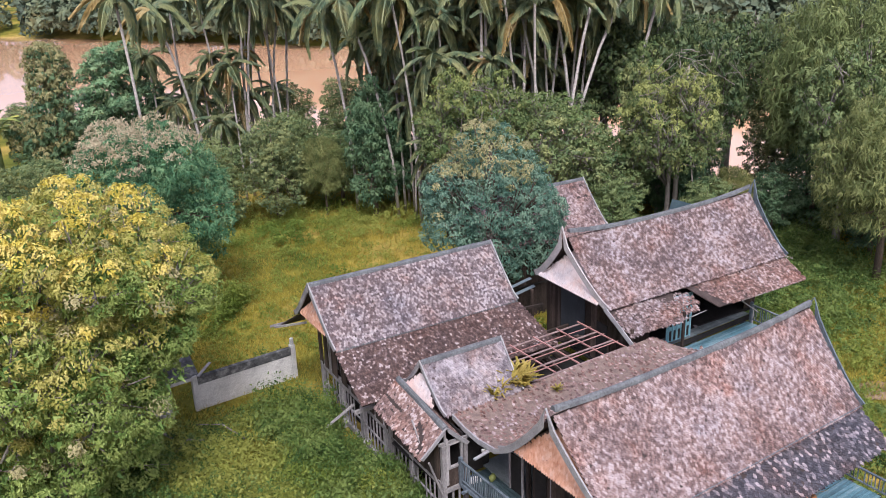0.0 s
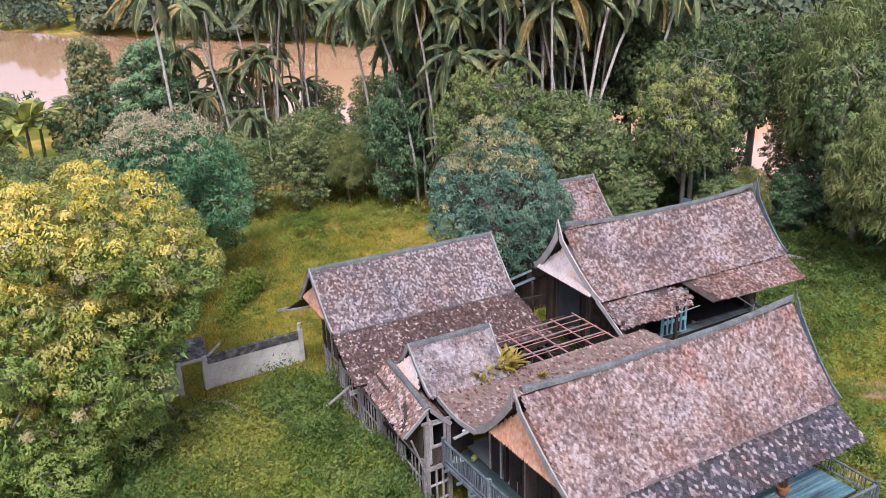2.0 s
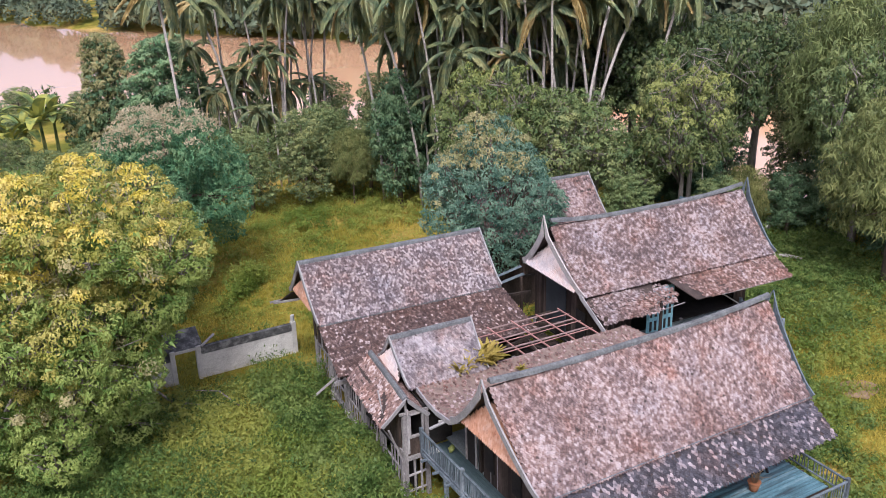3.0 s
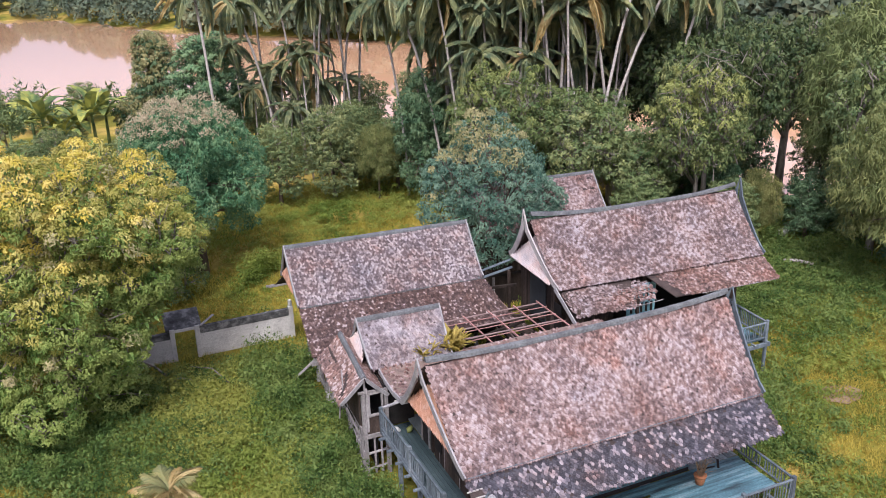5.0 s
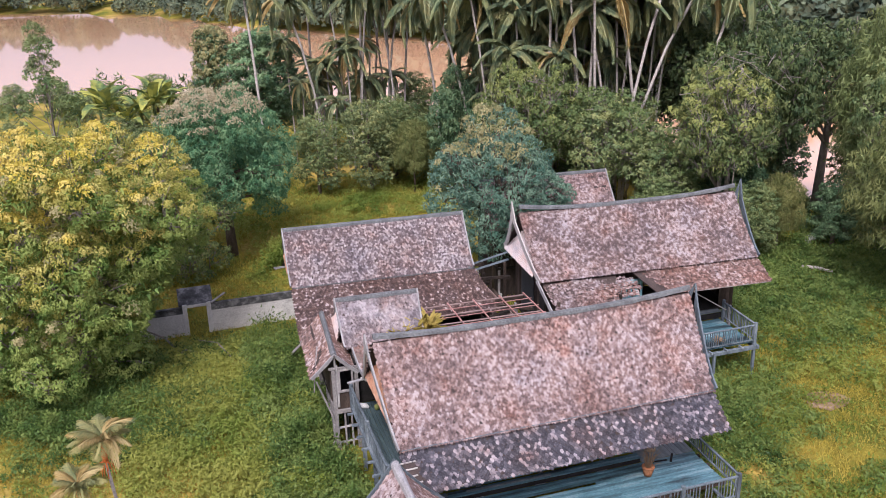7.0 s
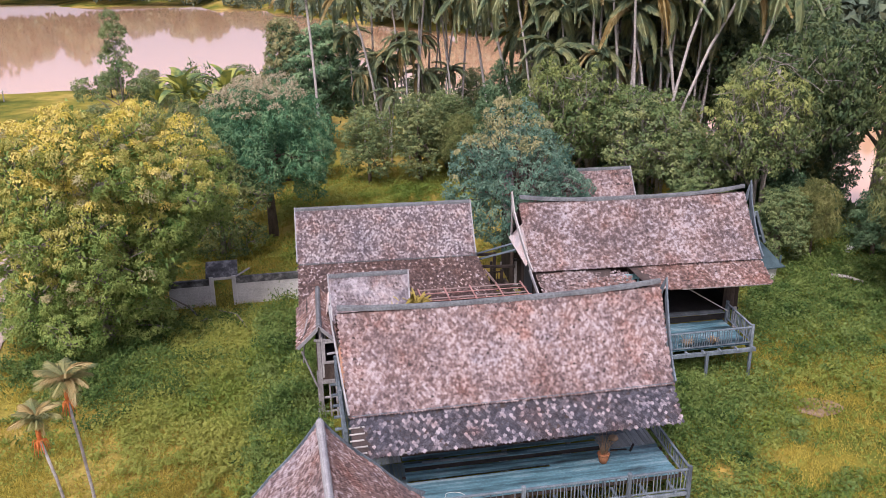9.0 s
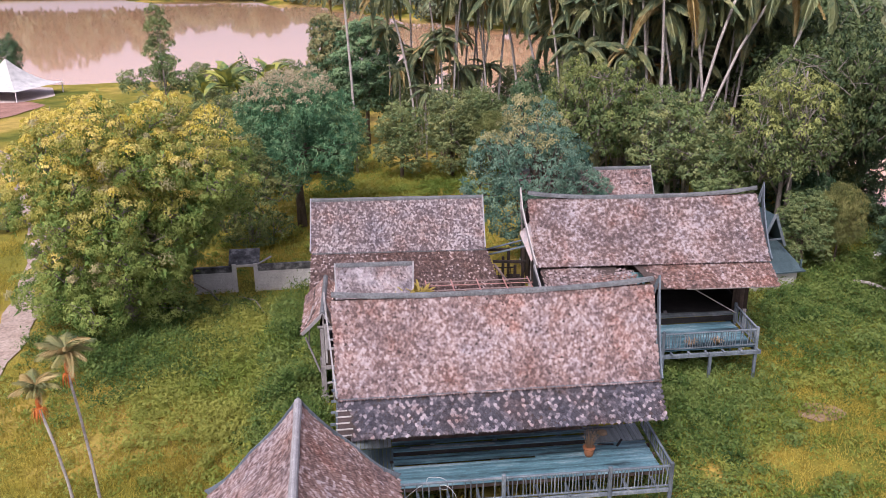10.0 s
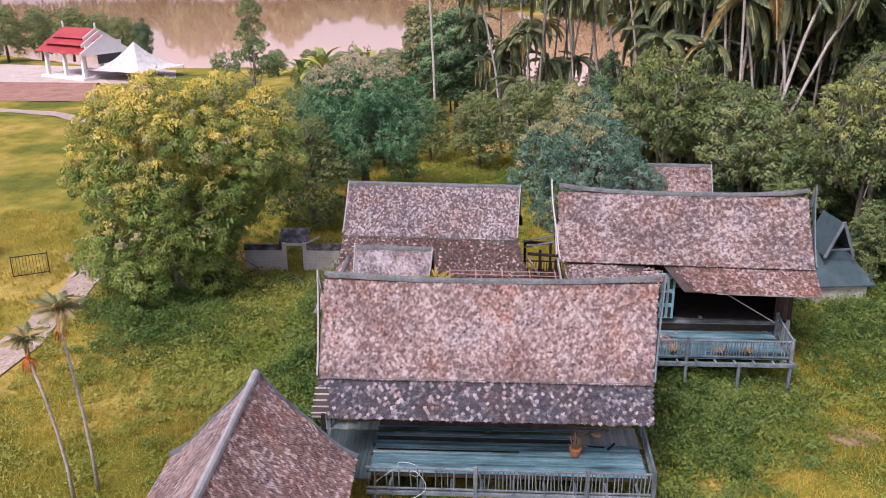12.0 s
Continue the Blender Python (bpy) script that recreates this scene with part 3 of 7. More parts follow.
def planks(n_along, a, c, w, h, material, parent, name="plank", gap=0.012, seed=0, skip=(), wobble=0.006):
    """Boards side by side on the rectangle a..c (x, y, z of its top), running along x ("x") or y ("y")."""
    rng = random.Random(seed)
    (x0, y0, z), (x1, y1, _) = a, c
    span = (y1 - y0) if n_along == "x" else (x1 - x0)
    count = max(1, round(span / w))
    step = span / count
    for k in range(count):
        if k in skip:
            continue
        dz = rng.uniform(-wobble, wobble)
        e0, e1 = rng.uniform(0, 0.05), rng.uniform(0, 0.05)
        if n_along == "x":
            cc, ss = ((x0 + e0 + x1 - e1) / 2, y0 + (k + 0.5) * step, z - h / 2 + dz), (x1 - x0 - e0 - e1, step - gap, h)
        else:
            cc, ss = (x0 + (k + 0.5) * step, (y0 + e0 + y1 - e1) / 2, z - h / 2 + dz), (step - gap, y1 - y0 - e0 - e1, h)
        part(name, box_bm(cc, ss, bevel=0.004), material, parent)


def plank_wall(a, c, z0, z1, material, parent, w=0.18, t=0.03, name="wall_board", seed=0, skip=()):
    """Upright boards from a to c (x, y)."""
    rng = random.Random(seed)
    a, c = Vector((*a, 0)), Vector((*c, 0))
    d = c - a
    nb = max(1, round(d.length / w))
    ang = math.degrees(math.atan2(d.y, d.x))
    for k in range(nb):
        if k in skip:
            continue
        p = a + d * ((k + 0.5) / nb)
        lo, hi = z0 + rng.uniform(0, 0.03), z1 - rng.uniform(0, 0.03)
        part(name, box_bm((p.x, p.y, (lo + hi) / 2), (d.length / nb - 0.008, t + rng.uniform(-0.006, 0.006), hi - lo), (0, 0, ang), 0.004), material, parent)


def railing(parent, a, c, z0, z1, material, posts=(), seed=0, gap=0.13, lean=0.06, broken=0.06, post_h=0.14, name="railing"):
    """A balustrade from a to c (x, y): handrail, foot rail, thin balusters, some of them askew or gone."""
    rng = random.Random(seed)
    a3, c3 = Vector((a[0], a[1], z1)), Vector((c[0], c[1], z1))
    rail = part(name, beam_bm(a3, c3, 0.09, 0.06), material, parent)
    drop = Vector((0, 0, z0 - z1 + 0.08))
    part("foot_rail", beam_bm(a3 + drop, c3 + drop, 0.06, 0.06), material, rail)
    nb = int((c3 - a3).length / gap)
    for k in range(nb):
        if rng.random() < broken:
            continue
        p = a3.lerp(c3, (k + 0.5) / nb)
        off = Vector((rng.uniform(-lean, lean), rng.uniform(-lean, lean) * 0.3, 0)) * (1 if rng.random() < 0.3 else 0.15)
        part("baluster", beam_bm(p + drop, p + off - Z * 0.03, 0.032, 0.032, bevel=0), material, rail)
    for f in posts:
        p = a3.lerp(c3, f)
        part("rail_post", box_bm((p.x, p.y, (z0 + z1 + post_h) / 2 - 0.1), (0.14, 0.14, z1 - z0 + post_h + 0.2), (0, 0, 0), 0.02), material, rail)
    return rail

# ---- ground, river, far bank ----
NEAR = [(-180, 420), (-90, 320), (-60, 130), (-27, 68), (5, 52), (27, 54), (43, 58), (59, 66), (72, 76), (85, 94), (98, 116), (112, 124), (118, 130), (143, 250), (180, 420)]
FAR = [(-180, 900), (-90, 500), (-60, 230), (-27, 155), (0, 138), (30, 142), (50, 155), (67, 174), (79, 210), (87, 255), (92, 315), (97, 355), (105, 400), (118, 460), (143, 640), (180, 900)]


def bank(rows, ang):
    return np.interp(ang, [r[0] for r in rows], [r[1] for r in rows])


def ground_height(x, y):
    ang, r = np.degrees(np.arctan2(y, x)), np.hypot(x, y)
    near, far = bank(NEAR, ang), bank(FAR, ang)
    inside = np.minimum(r - near, far - r)
    dip = np.clip(inside / 8.0, -1.0, 1.0)
    dip = -2.3 * (dip + 1.0)
    dip = np.where(inside < -8, 0.0, dip)
    bumps = 0.05 * np.sin(x * 0.7 + 1.3 * np.sin(y * 0.31)) * np.cos(y * 0.53) * np.clip((np.hypot(x - 6, y - 6) - 20) / 20, 0, 1)
    hills = np.clip((r - far - 30) / 500.0, 0, 1) ** 1.3 * 26.0
    return dip + bumps + hills


def steps_to(lo, hi, fine, far):
    v = list(np.arange(lo, hi + 0.01, fine))
    s, k = fine, hi
    up = []
    while k < far:
        s *= 1.18
        k += s
        up.append(k)
    s, k, dn = fine, lo, []
    while k > -far:
        s *= 1.18
        k -= s
        dn.append(k)
    return np.array(dn[::-1] + v + up)


gx, gy = steps_to(-60, 75, 1.5, 2400), steps_to(-40, 125, 1.5, 2400)
mx_, my_ = np.meshgrid(gx, gy)
verts = np.stack([mx_.ravel(), my_.ravel(), ground_height(mx_, my_).ravel()], 1)
nx_, ny_ = len(gx), len(gy)
ii = np.arange((ny_ - 1) * (nx_ - 1))
r_, c_ = ii // (nx_ - 1), ii % (nx_ - 1)
q_ = r_ * nx_ + c_
ground = mesh_part("ground", verts, np.stack([q_, q_ + 1, q_ + nx_ + 1, q_ + nx_], 1), m_ground, smooth=True)
tagged(ground, "uneven yellow-green meadow running down to the river", "ground", "", "structure")

ang = np.radians(np.linspace(-150, 190, 120))
wv = [(math.cos(a) * (bank(NEAR, math.degrees(a)) - 14), math.sin(a) * (bank(NEAR, math.degrees(a)) - 14), -2.3) for a in ang]
wv += [(math.cos(a) * (bank(FAR, math.degrees(a)) + 14), math.sin(a) * (bank(FAR, math.degrees(a)) + 14), -2.3) for a in ang]
wf = [(i, i + 1, 120 + i + 1, 120 + i) for i in range(119)]
water = mesh_part("water", wv, wf, m_water)
tagged(water, "wide muddy brown river with pale reflections", "river", "", "structure")


def strip(name, pts, widths, z, material, label, category):
    bm = bmesh.new()
    rows = []
    for k, p in enumerate(pts):
        p = Vector((*p, 0))
        d = (Vector((*pts[min(k + 1, len(pts) - 1)], 0)) - Vector((*pts[max(k - 1, 0)], 0))).normalized()
        s = Vector((-d.y, d.x, 0)) * widths[k] / 2
        rows.append([bm.verts.new((*(p + s * f)[:2], z)) for f in (1, 0.4, -0.4, -1)])
    for a, c in zip(rows, rows[1:]):
        for i in range(3):
            bm.faces.new((a[i], c[i], c[i + 1], a[i + 1]))
    bmesh.ops.recalc_face_normals(bm, faces=bm.faces)
    return tagged(part(name, bm, material), label, category, "", "structure")


def smooth_line(pts, k=6):
    out = []
    for i in range(len(pts) - 1):
        p0, p1, p2, p3 = (Vector(pts[min(max(j, 0), len(pts) - 1)]) for j in (i - 1, i, i + 1, i + 2))
        for s in range(k):
            t = s / k
            out.append(tuple(0.5 * (2 * p1 + (p2 - p0) * t + (2 * p0 - 5 * p1 + 4 * p2 - p3) * t * t + (3 * p1 - p0 - 3 * p2 + p3) * t ** 3)))
    return out + [tuple(pts[-1])]


track = smooth_line([(-19, -30), (-17.4, -4), (-17.3, 8), (-17.8, 16), (-19.2, 24), (-24, 38), (-33, 56), (-42, 66), (-52, 70), (-75, 74)])
strip("path", track, [2.0 + 0.35 * math.sin(i * 1.7) for i in range(len(track))], 0.07, m_path, "pale dusty track worn through the grass", "path")
soil = smooth_line([(-41, 90), (-44, 87), (-48, 84), (-56, 84), (-70, 85), (-95, 88)])
strip("bare_ground", soil, [min(15, 4 + i) for i in range(len(soil))], 0.075, m_redsoil, "patch of bare reddish soil by the pavilion", "soil")

apron = smooth_line([(-42, 100), (-45, 99), (-50, 98), (-62, 99), (-80, 102), (-100, 105)])
strip("forecourt", apron, [min(19, 8 + i) for i in range(len(apron))], 0.068, m_concrete, "pale concrete forecourt round the pavilion", "paving")

# ---- the houses ----


def gable_roof(parent, prof, ua, ub, mats, seed, missing=0.015, barges=(True, True), board=(None, None), cap=None, tip=0.16, picked=None, flare=0.12, deep=0.24, rise=0.0, size=1.0, holes=(None, None), rear=1.8, pick_side=0, jitter=1.3):
    """Two tiled slopes, the ridge and the gable boards. ua, ub: the ends at the ridge and at the foot."""
    made = []
    for k, side in enumerate((-1, 1)):
        if mats[k] is None:
            continue
        roof = slab("roof", prof, side, ua, ub, m_board, parent)
        tiles(prof, side, ua, ub, mats[k], roof, seed + k, missing, jitter, picked=picked if k == pick_side else None, hole=holes[k], size=size * (rear if k else 1.0))
        made.append(roof)
    z = prof[0][1]
    nseg = 10
    ridge_cap([(ua[0] + (ub[0] - ua[0]) * i / nseg, 0, z + 0.02 + rise * abs(2 * i / nseg - 1) ** 3) for i in range(nseg + 1)], parent, seed=seed, material=cap)
    for end, (u, s) in enumerate(((ua, -1), (ub, 1))):
        if barges[end]:
            for side in (-1, 1):
                barge(prof, side, u[0] + s * (0.05 + rise), u[1] + s * 0.05, parent, tip, deep, flare=flare, material=board[end])
    return made


# front house
F0 = pose(6.25, 0, 0)
house_front = thing("wooden_house", F0, "long stilt house with lichen-spotted rose clay tile roof", "house", "timber stilt houses")
prof_f = curved((0.0, 7.14), (2.66, 4.43), 0.10)
gable_roof(house_front, prof_f, (-6.12, -5.98), (6.12, 5.68), (m_tile_rose, m_tile_rose), 11, picked=lambda u, s: -1.6 < u < 1.4 and s > 2.2, rise=0.22, tip=0.34, board=(m_barge, m_bluerail))
part("flashing", beam_bm((-5.96, -2.64, 4.44), (5.66, -2.64, 4.44), 0.09, 0.03), m_bluerail, house_front, "grey-blue flashing strip over the eave")
skirt_f = [(2.56, 4.36), (3.92, 3.64)]
roof = slab("eave_roof", skirt_f, -1, (-5.98, -6.05), (5.68, 5.5), m_board, house_front, label="sooty blue-grey tiled eave with pale spots")
tiles(skirt_f, -1, (-5.98, -6.05), (5.68, 5.5), m_tile_dark, roof, 21, 0.02, jitter=1.9, picked=lambda u, s: -2.2 < u < 2.4 and s > 0.5, size=1.3,
      hole=lambda u, s: (u < -5.62 + 0.25 * random.Random(int(s / 0.1)).random() and s > 0.3) or (-0.9 < u < -0.6 and 0.1 < s < 0.2))
for k in range(5):
    part("bare_batten", beam_bm((-6.08, -2.95 - k * 0.22, 4.16 - k * 0.117), (-5.5 - 0.05 * (k % 3), -2.95 - k * 0.22, 4.17 - k * 0.117), 0.04, 0.05), m_palewood, house_front, "pale batten where tiles are gone")
gable_apron(-6.05, -5.55, 2.0, 4.95, 6.7, -1, m_tile_peach, house_front, 31)
gable_apron(5.9, 5.5, 2.0, 4.95, 6.7, 1, m_tile_peach, house_front, 32)

# rear right house
C0 = pose(15.08, 9.49, 0, 0, 0, -3.36)
house_rear = thing("wooden_house", C0, "tall stilt house with curved gables and a torn front eave", "house", "timber stilt houses")
prof_c = curved((0.0, 7.80), (2.57, 5.22), 0.12)
gable_roof(house_rear, prof_c, (-5.62, -5.45), (5.66, 5.6), (m_tile_mottle, m_tile_mottle), 41, rise=0.3, tip=0.58, board=(m_palewood, m_bluerail), deep=0.3)
skirt_c = [(2.47, 5.14), (3.78, 4.44)]
roof = slab("eave_roof", skirt_c, -1, (-0.9, -0.1), (5.6, 5.62), m_board, house_rear, label="rust-red tiled eave with a torn end")
tiles(skirt_c, -1, (-1.1, -0.2), (5.62, 5.66), m_tile_rust, roof, 51, 0.02, jitter=1.4, hole=lambda u, s: u < -0.65 + 0.7 * s + 0.4 * random.Random(int(s / 0.09)).random())
skirt_c2 = [(2.47, 5.08), (3.6, 4.25)]
roof = slab("eave_roof", skirt_c2, -1, (-5.3, -5.0), (-1.7, -2.3), m_board, house_rear, label="sagging broken piece of tiled eave")
tiles(skirt_c2, -1, (-5.3, -5.05), (-0.75, -1.2), m_tile_mottle, roof, 52, 0.05, jitter=2.2, wander=0.05, hole=lambda u, s: u > -2.5 + 1.5 * random.Random(int(s / 0.1)).random())
gable_apron(-5.62, -4.95, 2.1, 5.45, 7.3, -1, m_tile_blush, house_rear, 53)
gable_apron(5.6, 5.2, 1.95, 5.75, 7.4, 1, m_tile_blush, house_rear, 54)

# rear left house
B0 = pose(3.35, 13.52, 0, 0, 0, -3.53)
house_left = thing("wooden_house", B0, "stilt house with a grey lichen roof and a dark lower roof", "house", "timber stilt houses")
prof_b = curved((0.0, 7.02), (2.16, 4.87), 0.03)
gable_roof(house_left, prof_b, (-4.5, -4.42), (4.38, 4.34), (m_tile_grey, m_tile_grey), 61, tip=0.1)
skirt_b = [(2.08, 4.82), (4.32, 3.42)]
roof = slab("eave_roof", skirt_b, -1, (-4.42, -4.35), (4.45, 5.0), m_board, house_left, label="dark mossy brown lower tile roof")
tiles(skirt_b, -1, (-4.42, -4.38), (4.45, 5.05), m_tile_umber, roof, 71, 0.012)
skirt_b2 = [(2.1, 4.82), (3.9, 3.7)]
roof = slab("eave_roof", skirt_b2, 1, (-4.42, -4.6), (4.45, 4.5), m_board, house_left)
tiles(skirt_b2, 1, (-4.42, -4.6), (4.45, 4.5), m_tile_umber, roof, 72, 0.012)
gable_apron(-4.5, -4.05, 1.5, 5.3, 6.5, -1, m_tile_peach, house_left, 73)
ridge_cap([(-4.4, -2.12, 4.86), (0, -2.12, 4.86), (4.45, -2.12, 4.86)], house_left, 0.07, 0.06, 5)

# far house behind the tree
D0 = pose(14.9, 19.3, 0, 0, 0, -3.4)
house_far = thing("wooden_house", D0, "rear house with a rusty tile roof half hidden by a tree", "house", "timber stilt houses")
prof_d = curved((0.0, 6.72), (2.3, 4.4), 0.05)
gable_roof(house_far, prof_d, (-4.0, -3.95), (3.9, 3.86), (m_tile_rose, m_tile_rose), 81, tip=0.12,
           holes=(lambda u, s: u > 2.9 and (0.22 < s < 0.45 or 0.95 < s < 1.1) and math.sin(u * 11) > -0.2, None))

# small dormer-like roof between the houses
S0 = pose(1.86, 7.2, 0, 0, 0, -2.9)
house_small = thing("link_room", S0, "small room with a chalky lichen-grey gabled tile roof", "room")
prof_s = curved((0.0, 5.78), (1.5, 4.2), 0.05)
gable_roof(house_small, prof_s, (-1.74, -1.62), (1.74, 1.66), (m_tile_chalk, m_tile_chalk), 91, tip=0.1, deep=0.16)
gable_apron(-1.85, -1.5, 1.05, 4.55, 5.5, -1, m_tile_blush, house_small, 92)

# porch with its gable to the front
P0 = Matrix.Translation((-0.45, 6.5, 4.8)) @ pose(0, 0, 0, 0, 0, 88.3) @ pose(0, 0, 0, 0, -8)
porch_roof = thing("porch_roof", P0, "slumped tiled porch roof with torn holes and grey boards", "roof")
prof_p = curved((0.0, -0.06), (0.95, -1.06), 0.02)
gable_roof(porch_roof, prof_p, (-1.72, -1.72), (1.6, 1.6), (m_tile_brown, m_tile_brown), 101, 0.05, rear=1.0, barges=(True, False), tip=0.04, deep=0.14, flare=0.0,
           holes=(None, lambda u, s: (u > 0.4 and 0.6 < s < 0.75) or (-1.5 < u < -0.2 and 0.45 < s < 1.3 and abs(u * 0.9 + s + 0.15) < 0.16)))

# front left house, ridge towards the camera
G0 = pose(-0.66, -11.6, 0, 0, 0, -88.6)
house_near = thing("wooden_house", G0, "stilt house with a steep rose tile roof and flared gable boards", "house", "timber stilt houses")
prof_g = curved((0.0, 6.62), (1.52, 4.98), 0.07) + curved((1.53, 4.97), (2.9, 3.68), 0.06)[1:]
gable_roof(house_near, prof_g, (-5.05, -5.0), (5.4, 5.3), (m_tile_rose, m_tile_brown), 111, rise=0.08, tip=0.14, board=(m_bluerail, m_bluerail), cap=m_barge, deep=0.3, rear=1.0, pick_side=1, picked=lambda u, s: u < -1.5 and s > 1.3)

# shallow roof in the valley between the houses
valley = thing("valley_roof", pose(0, 0, 0), "shallow dirty brown tile roof in the valley", "roof")
prof_v = [(-2.5, 4.55), (-3.2, 4.12), (-4.2, 4.0), (-5.0, 4.06), (-5.75, 4.22)]
roof = slab("roof", [(-d, z) for d, z in prof_v], 1, (0.45, 0.45), (12.2, 10.6), m_dirt, valley)
tiles([(-d, z) for d, z in prof_v], 1, (0.45, 0.45), (12.2, 10.6), m_tile_rust, roof, 121, 0.72, jitter=1.8)
edge = [(0.42, -d, z + 0.03) for d, z in prof_v]
part("fascia", sweep(bmesh.new(), edge, (1, 0, 0), 0.06, [(0, 0, -1)] * len(edge), 0.2), m_barge, valley, "pale sagging fascia board")
part("gutter_board", beam_bm((0.45, -3.6 + 7.2, 3.86), (-0.25, 3.5, 3.84), 0.12, 0.06), m_barge, valley)

# ---- plants ----


def unit(v):
    return v / np.maximum(np.linalg.norm(v, axis=-1, keepdims=True), 1e-9)


def leaf_arrays(p, way, face, ll, lw, fold=0.18, simple=False):
    """Folded pointed leaves: each from p along way, its upper side towards face."""
    way = unit(way)
    side = unit(np.cross(way, face))
    up = np.cross(side, way)
    ll, lw = ll[:, None], lw[:, None]
    tip = p + way * ll - up * ll * 0.12
    mid = p + way * ll * 0.45
    if simple:
        return np.stack([p + side * lw * 0.5, tip, p - side * lw * 0.5], 1).reshape(-1, 3)
    return np.stack([p, mid + side * lw / 2 + up * lw * fold, tip, mid - side * lw / 2 + up * lw * fold], 1).reshape(-1, 3)


def quads(count, sides=4):
    return np.arange(count * sides).reshape(-1, sides)


def leaves(name, centres, outs, per, spread, ll, lw, material, parent, seed, droop=0.3, label="", kind="", simple=False):
    """Sprays of leaves round centres that grow outwards."""
    rng = np.random.default_rng(seed)
    c, o = np.repeat(centres, per, 0), np.repeat(outs, per, 0)
    k = len(c)
    p = c + rng.normal(0, 1, (k, 3)) * spread
    way = o * 0.55 + rng.normal(0, 0.55, (k, 3)) + np.array((0, 0, -droop))
    face = o + np.array((0, 0, 0.7)) + rng.normal(0, 0.45, (k, 3))
    s = rng.uniform(0.7, 1.3, k)
    return mesh_part(name, leaf_arrays(p, way, face, ll * s, lw * s, simple=simple), quads(k, 3 if simple else 4), material, parent, label, kind)


def crown_points(lobes, count, seed, low=-0.55, inner=0.18, gap=-0.08):
    """Places of leaf sprays on uneven lobes (x, y, z, radius, half height), and their outward ways."""
    rng = np.random.default_rng(seed)
    lobes = np.array(lobes, float)
    wgt = lobes[:, 3] * (lobes[:, 3] + lobes[:, 4])
    pick = rng.choice(len(lobes), count * 5, p=wgt / wgt.sum())
    d = unit(rng.normal(0, 1, (count * 5, 3)))
    d = d[:, :]
    keep = d[:, 2] > low
    pick, d = pick[keep], d[keep]
    lb = lobes[pick]
    r = rng.uniform(0.82, 1.06, len(d))
    r = np.where(rng.random(len(d)) < inner, rng.uniform(0.35, 0.8, len(d)), r)
    p = lb[:, :3] + d * np.stack([lb[:, 3], lb[:, 3], lb[:, 4]], 1) * r[:, None]
    depth = np.ones(len(p)) * 9.0
    for q in lobes:
        e = np.linalg.norm((p - q[:3]) / np.array((q[3], q[3], q[4])), axis=1)
        depth = np.minimum(depth, e)
    ok = (depth > 0.72) | (rng.random(len(p)) < 0.25)
    gaps = np.array([noise.noise(Vector(q) * 0.85 + Vector((seed, 0, 0))) + 0.6 * noise.noise(Vector(q) * 2.1) for q in p])
    ok &= gaps > gap
    return p[ok][:count], d[ok][:count]


def lobes_for(radius, z0, z1, count, seed, flat=0.8):
    """Separate lobes that make up an uneven crown between z0 and z1, round a bare core."""
    rng = np.random.default_rng(seed)
    zc, hh = (z0 + z1) / 2, (z1 - z0) / 2
    out = [(0, 0, zc, radius * 0.5, hh * 0.55)]
    count = int(count * 1.9)
    for k in range(count):
        a, e = 2.4 * k + rng.uniform(-0.5, 0.5), math.asin(-0.75 + 1.7 * (k + 0.5) / count)
        q = radius * rng.uniform(0.19, 0.33)
        far = rng.uniform(0.86, 1.1)
        out.append((math.cos(a) * math.cos(e) * (radius - q) * far, math.sin(a) * math.cos(e) * (radius - q) * far, zc + math.sin(e) * (hh - q * flat) * far, q, q * flat))
    return out


def trunk_mesh(lobes, base_r, top, seed, parent, material=None, bend=0.3, limbs=7, stem_top=None):
    """A tapered trunk and limbs that reach into the lobes."""
    rng = random.Random(seed)
    bm = bmesh.new()
    st = stem_top or top * 0.55
    bx, by = rng.uniform(-bend, bend), rng.uniform(-bend, bend)
    tube(bm, [(0, 0, -0.3), (bx * 0.3, by * 0.3, st * 0.4), (bx, by, st), (bx * 1.3, by * 1.3, top * 0.85)], [base_r * 1.3, base_r, base_r * 0.7, base_r * 0.25], 9)
    for q in lobes[1 : limbs + 1]:
        a, e = Vector((bx, by, st * rng.uniform(0.55, 1.0))), Vector(q[:3])
        m_ = a.lerp(e, 0.5) + Vector((rng.uniform(-0.3, 0.3), rng.uniform(-0.3, 0.3), 0.25))
        tube(bm, [a, m_, e], [base_r * 0.42, base_r * 0.28, base_r * 0.1], 6)
        for _ in range(2):
            f = e + Vector((rng.uniform(-1, 1), rng.uniform(-1, 1), rng.uniform(0.1, 1))) * q[3]
            tube(bm, [m_, m_.lerp(f, 0.6), f], [base_r * 0.16, base_r * 0.1, base_r * 0.04], 5)
    return part("trunk", bm, material or m_bark, parent)


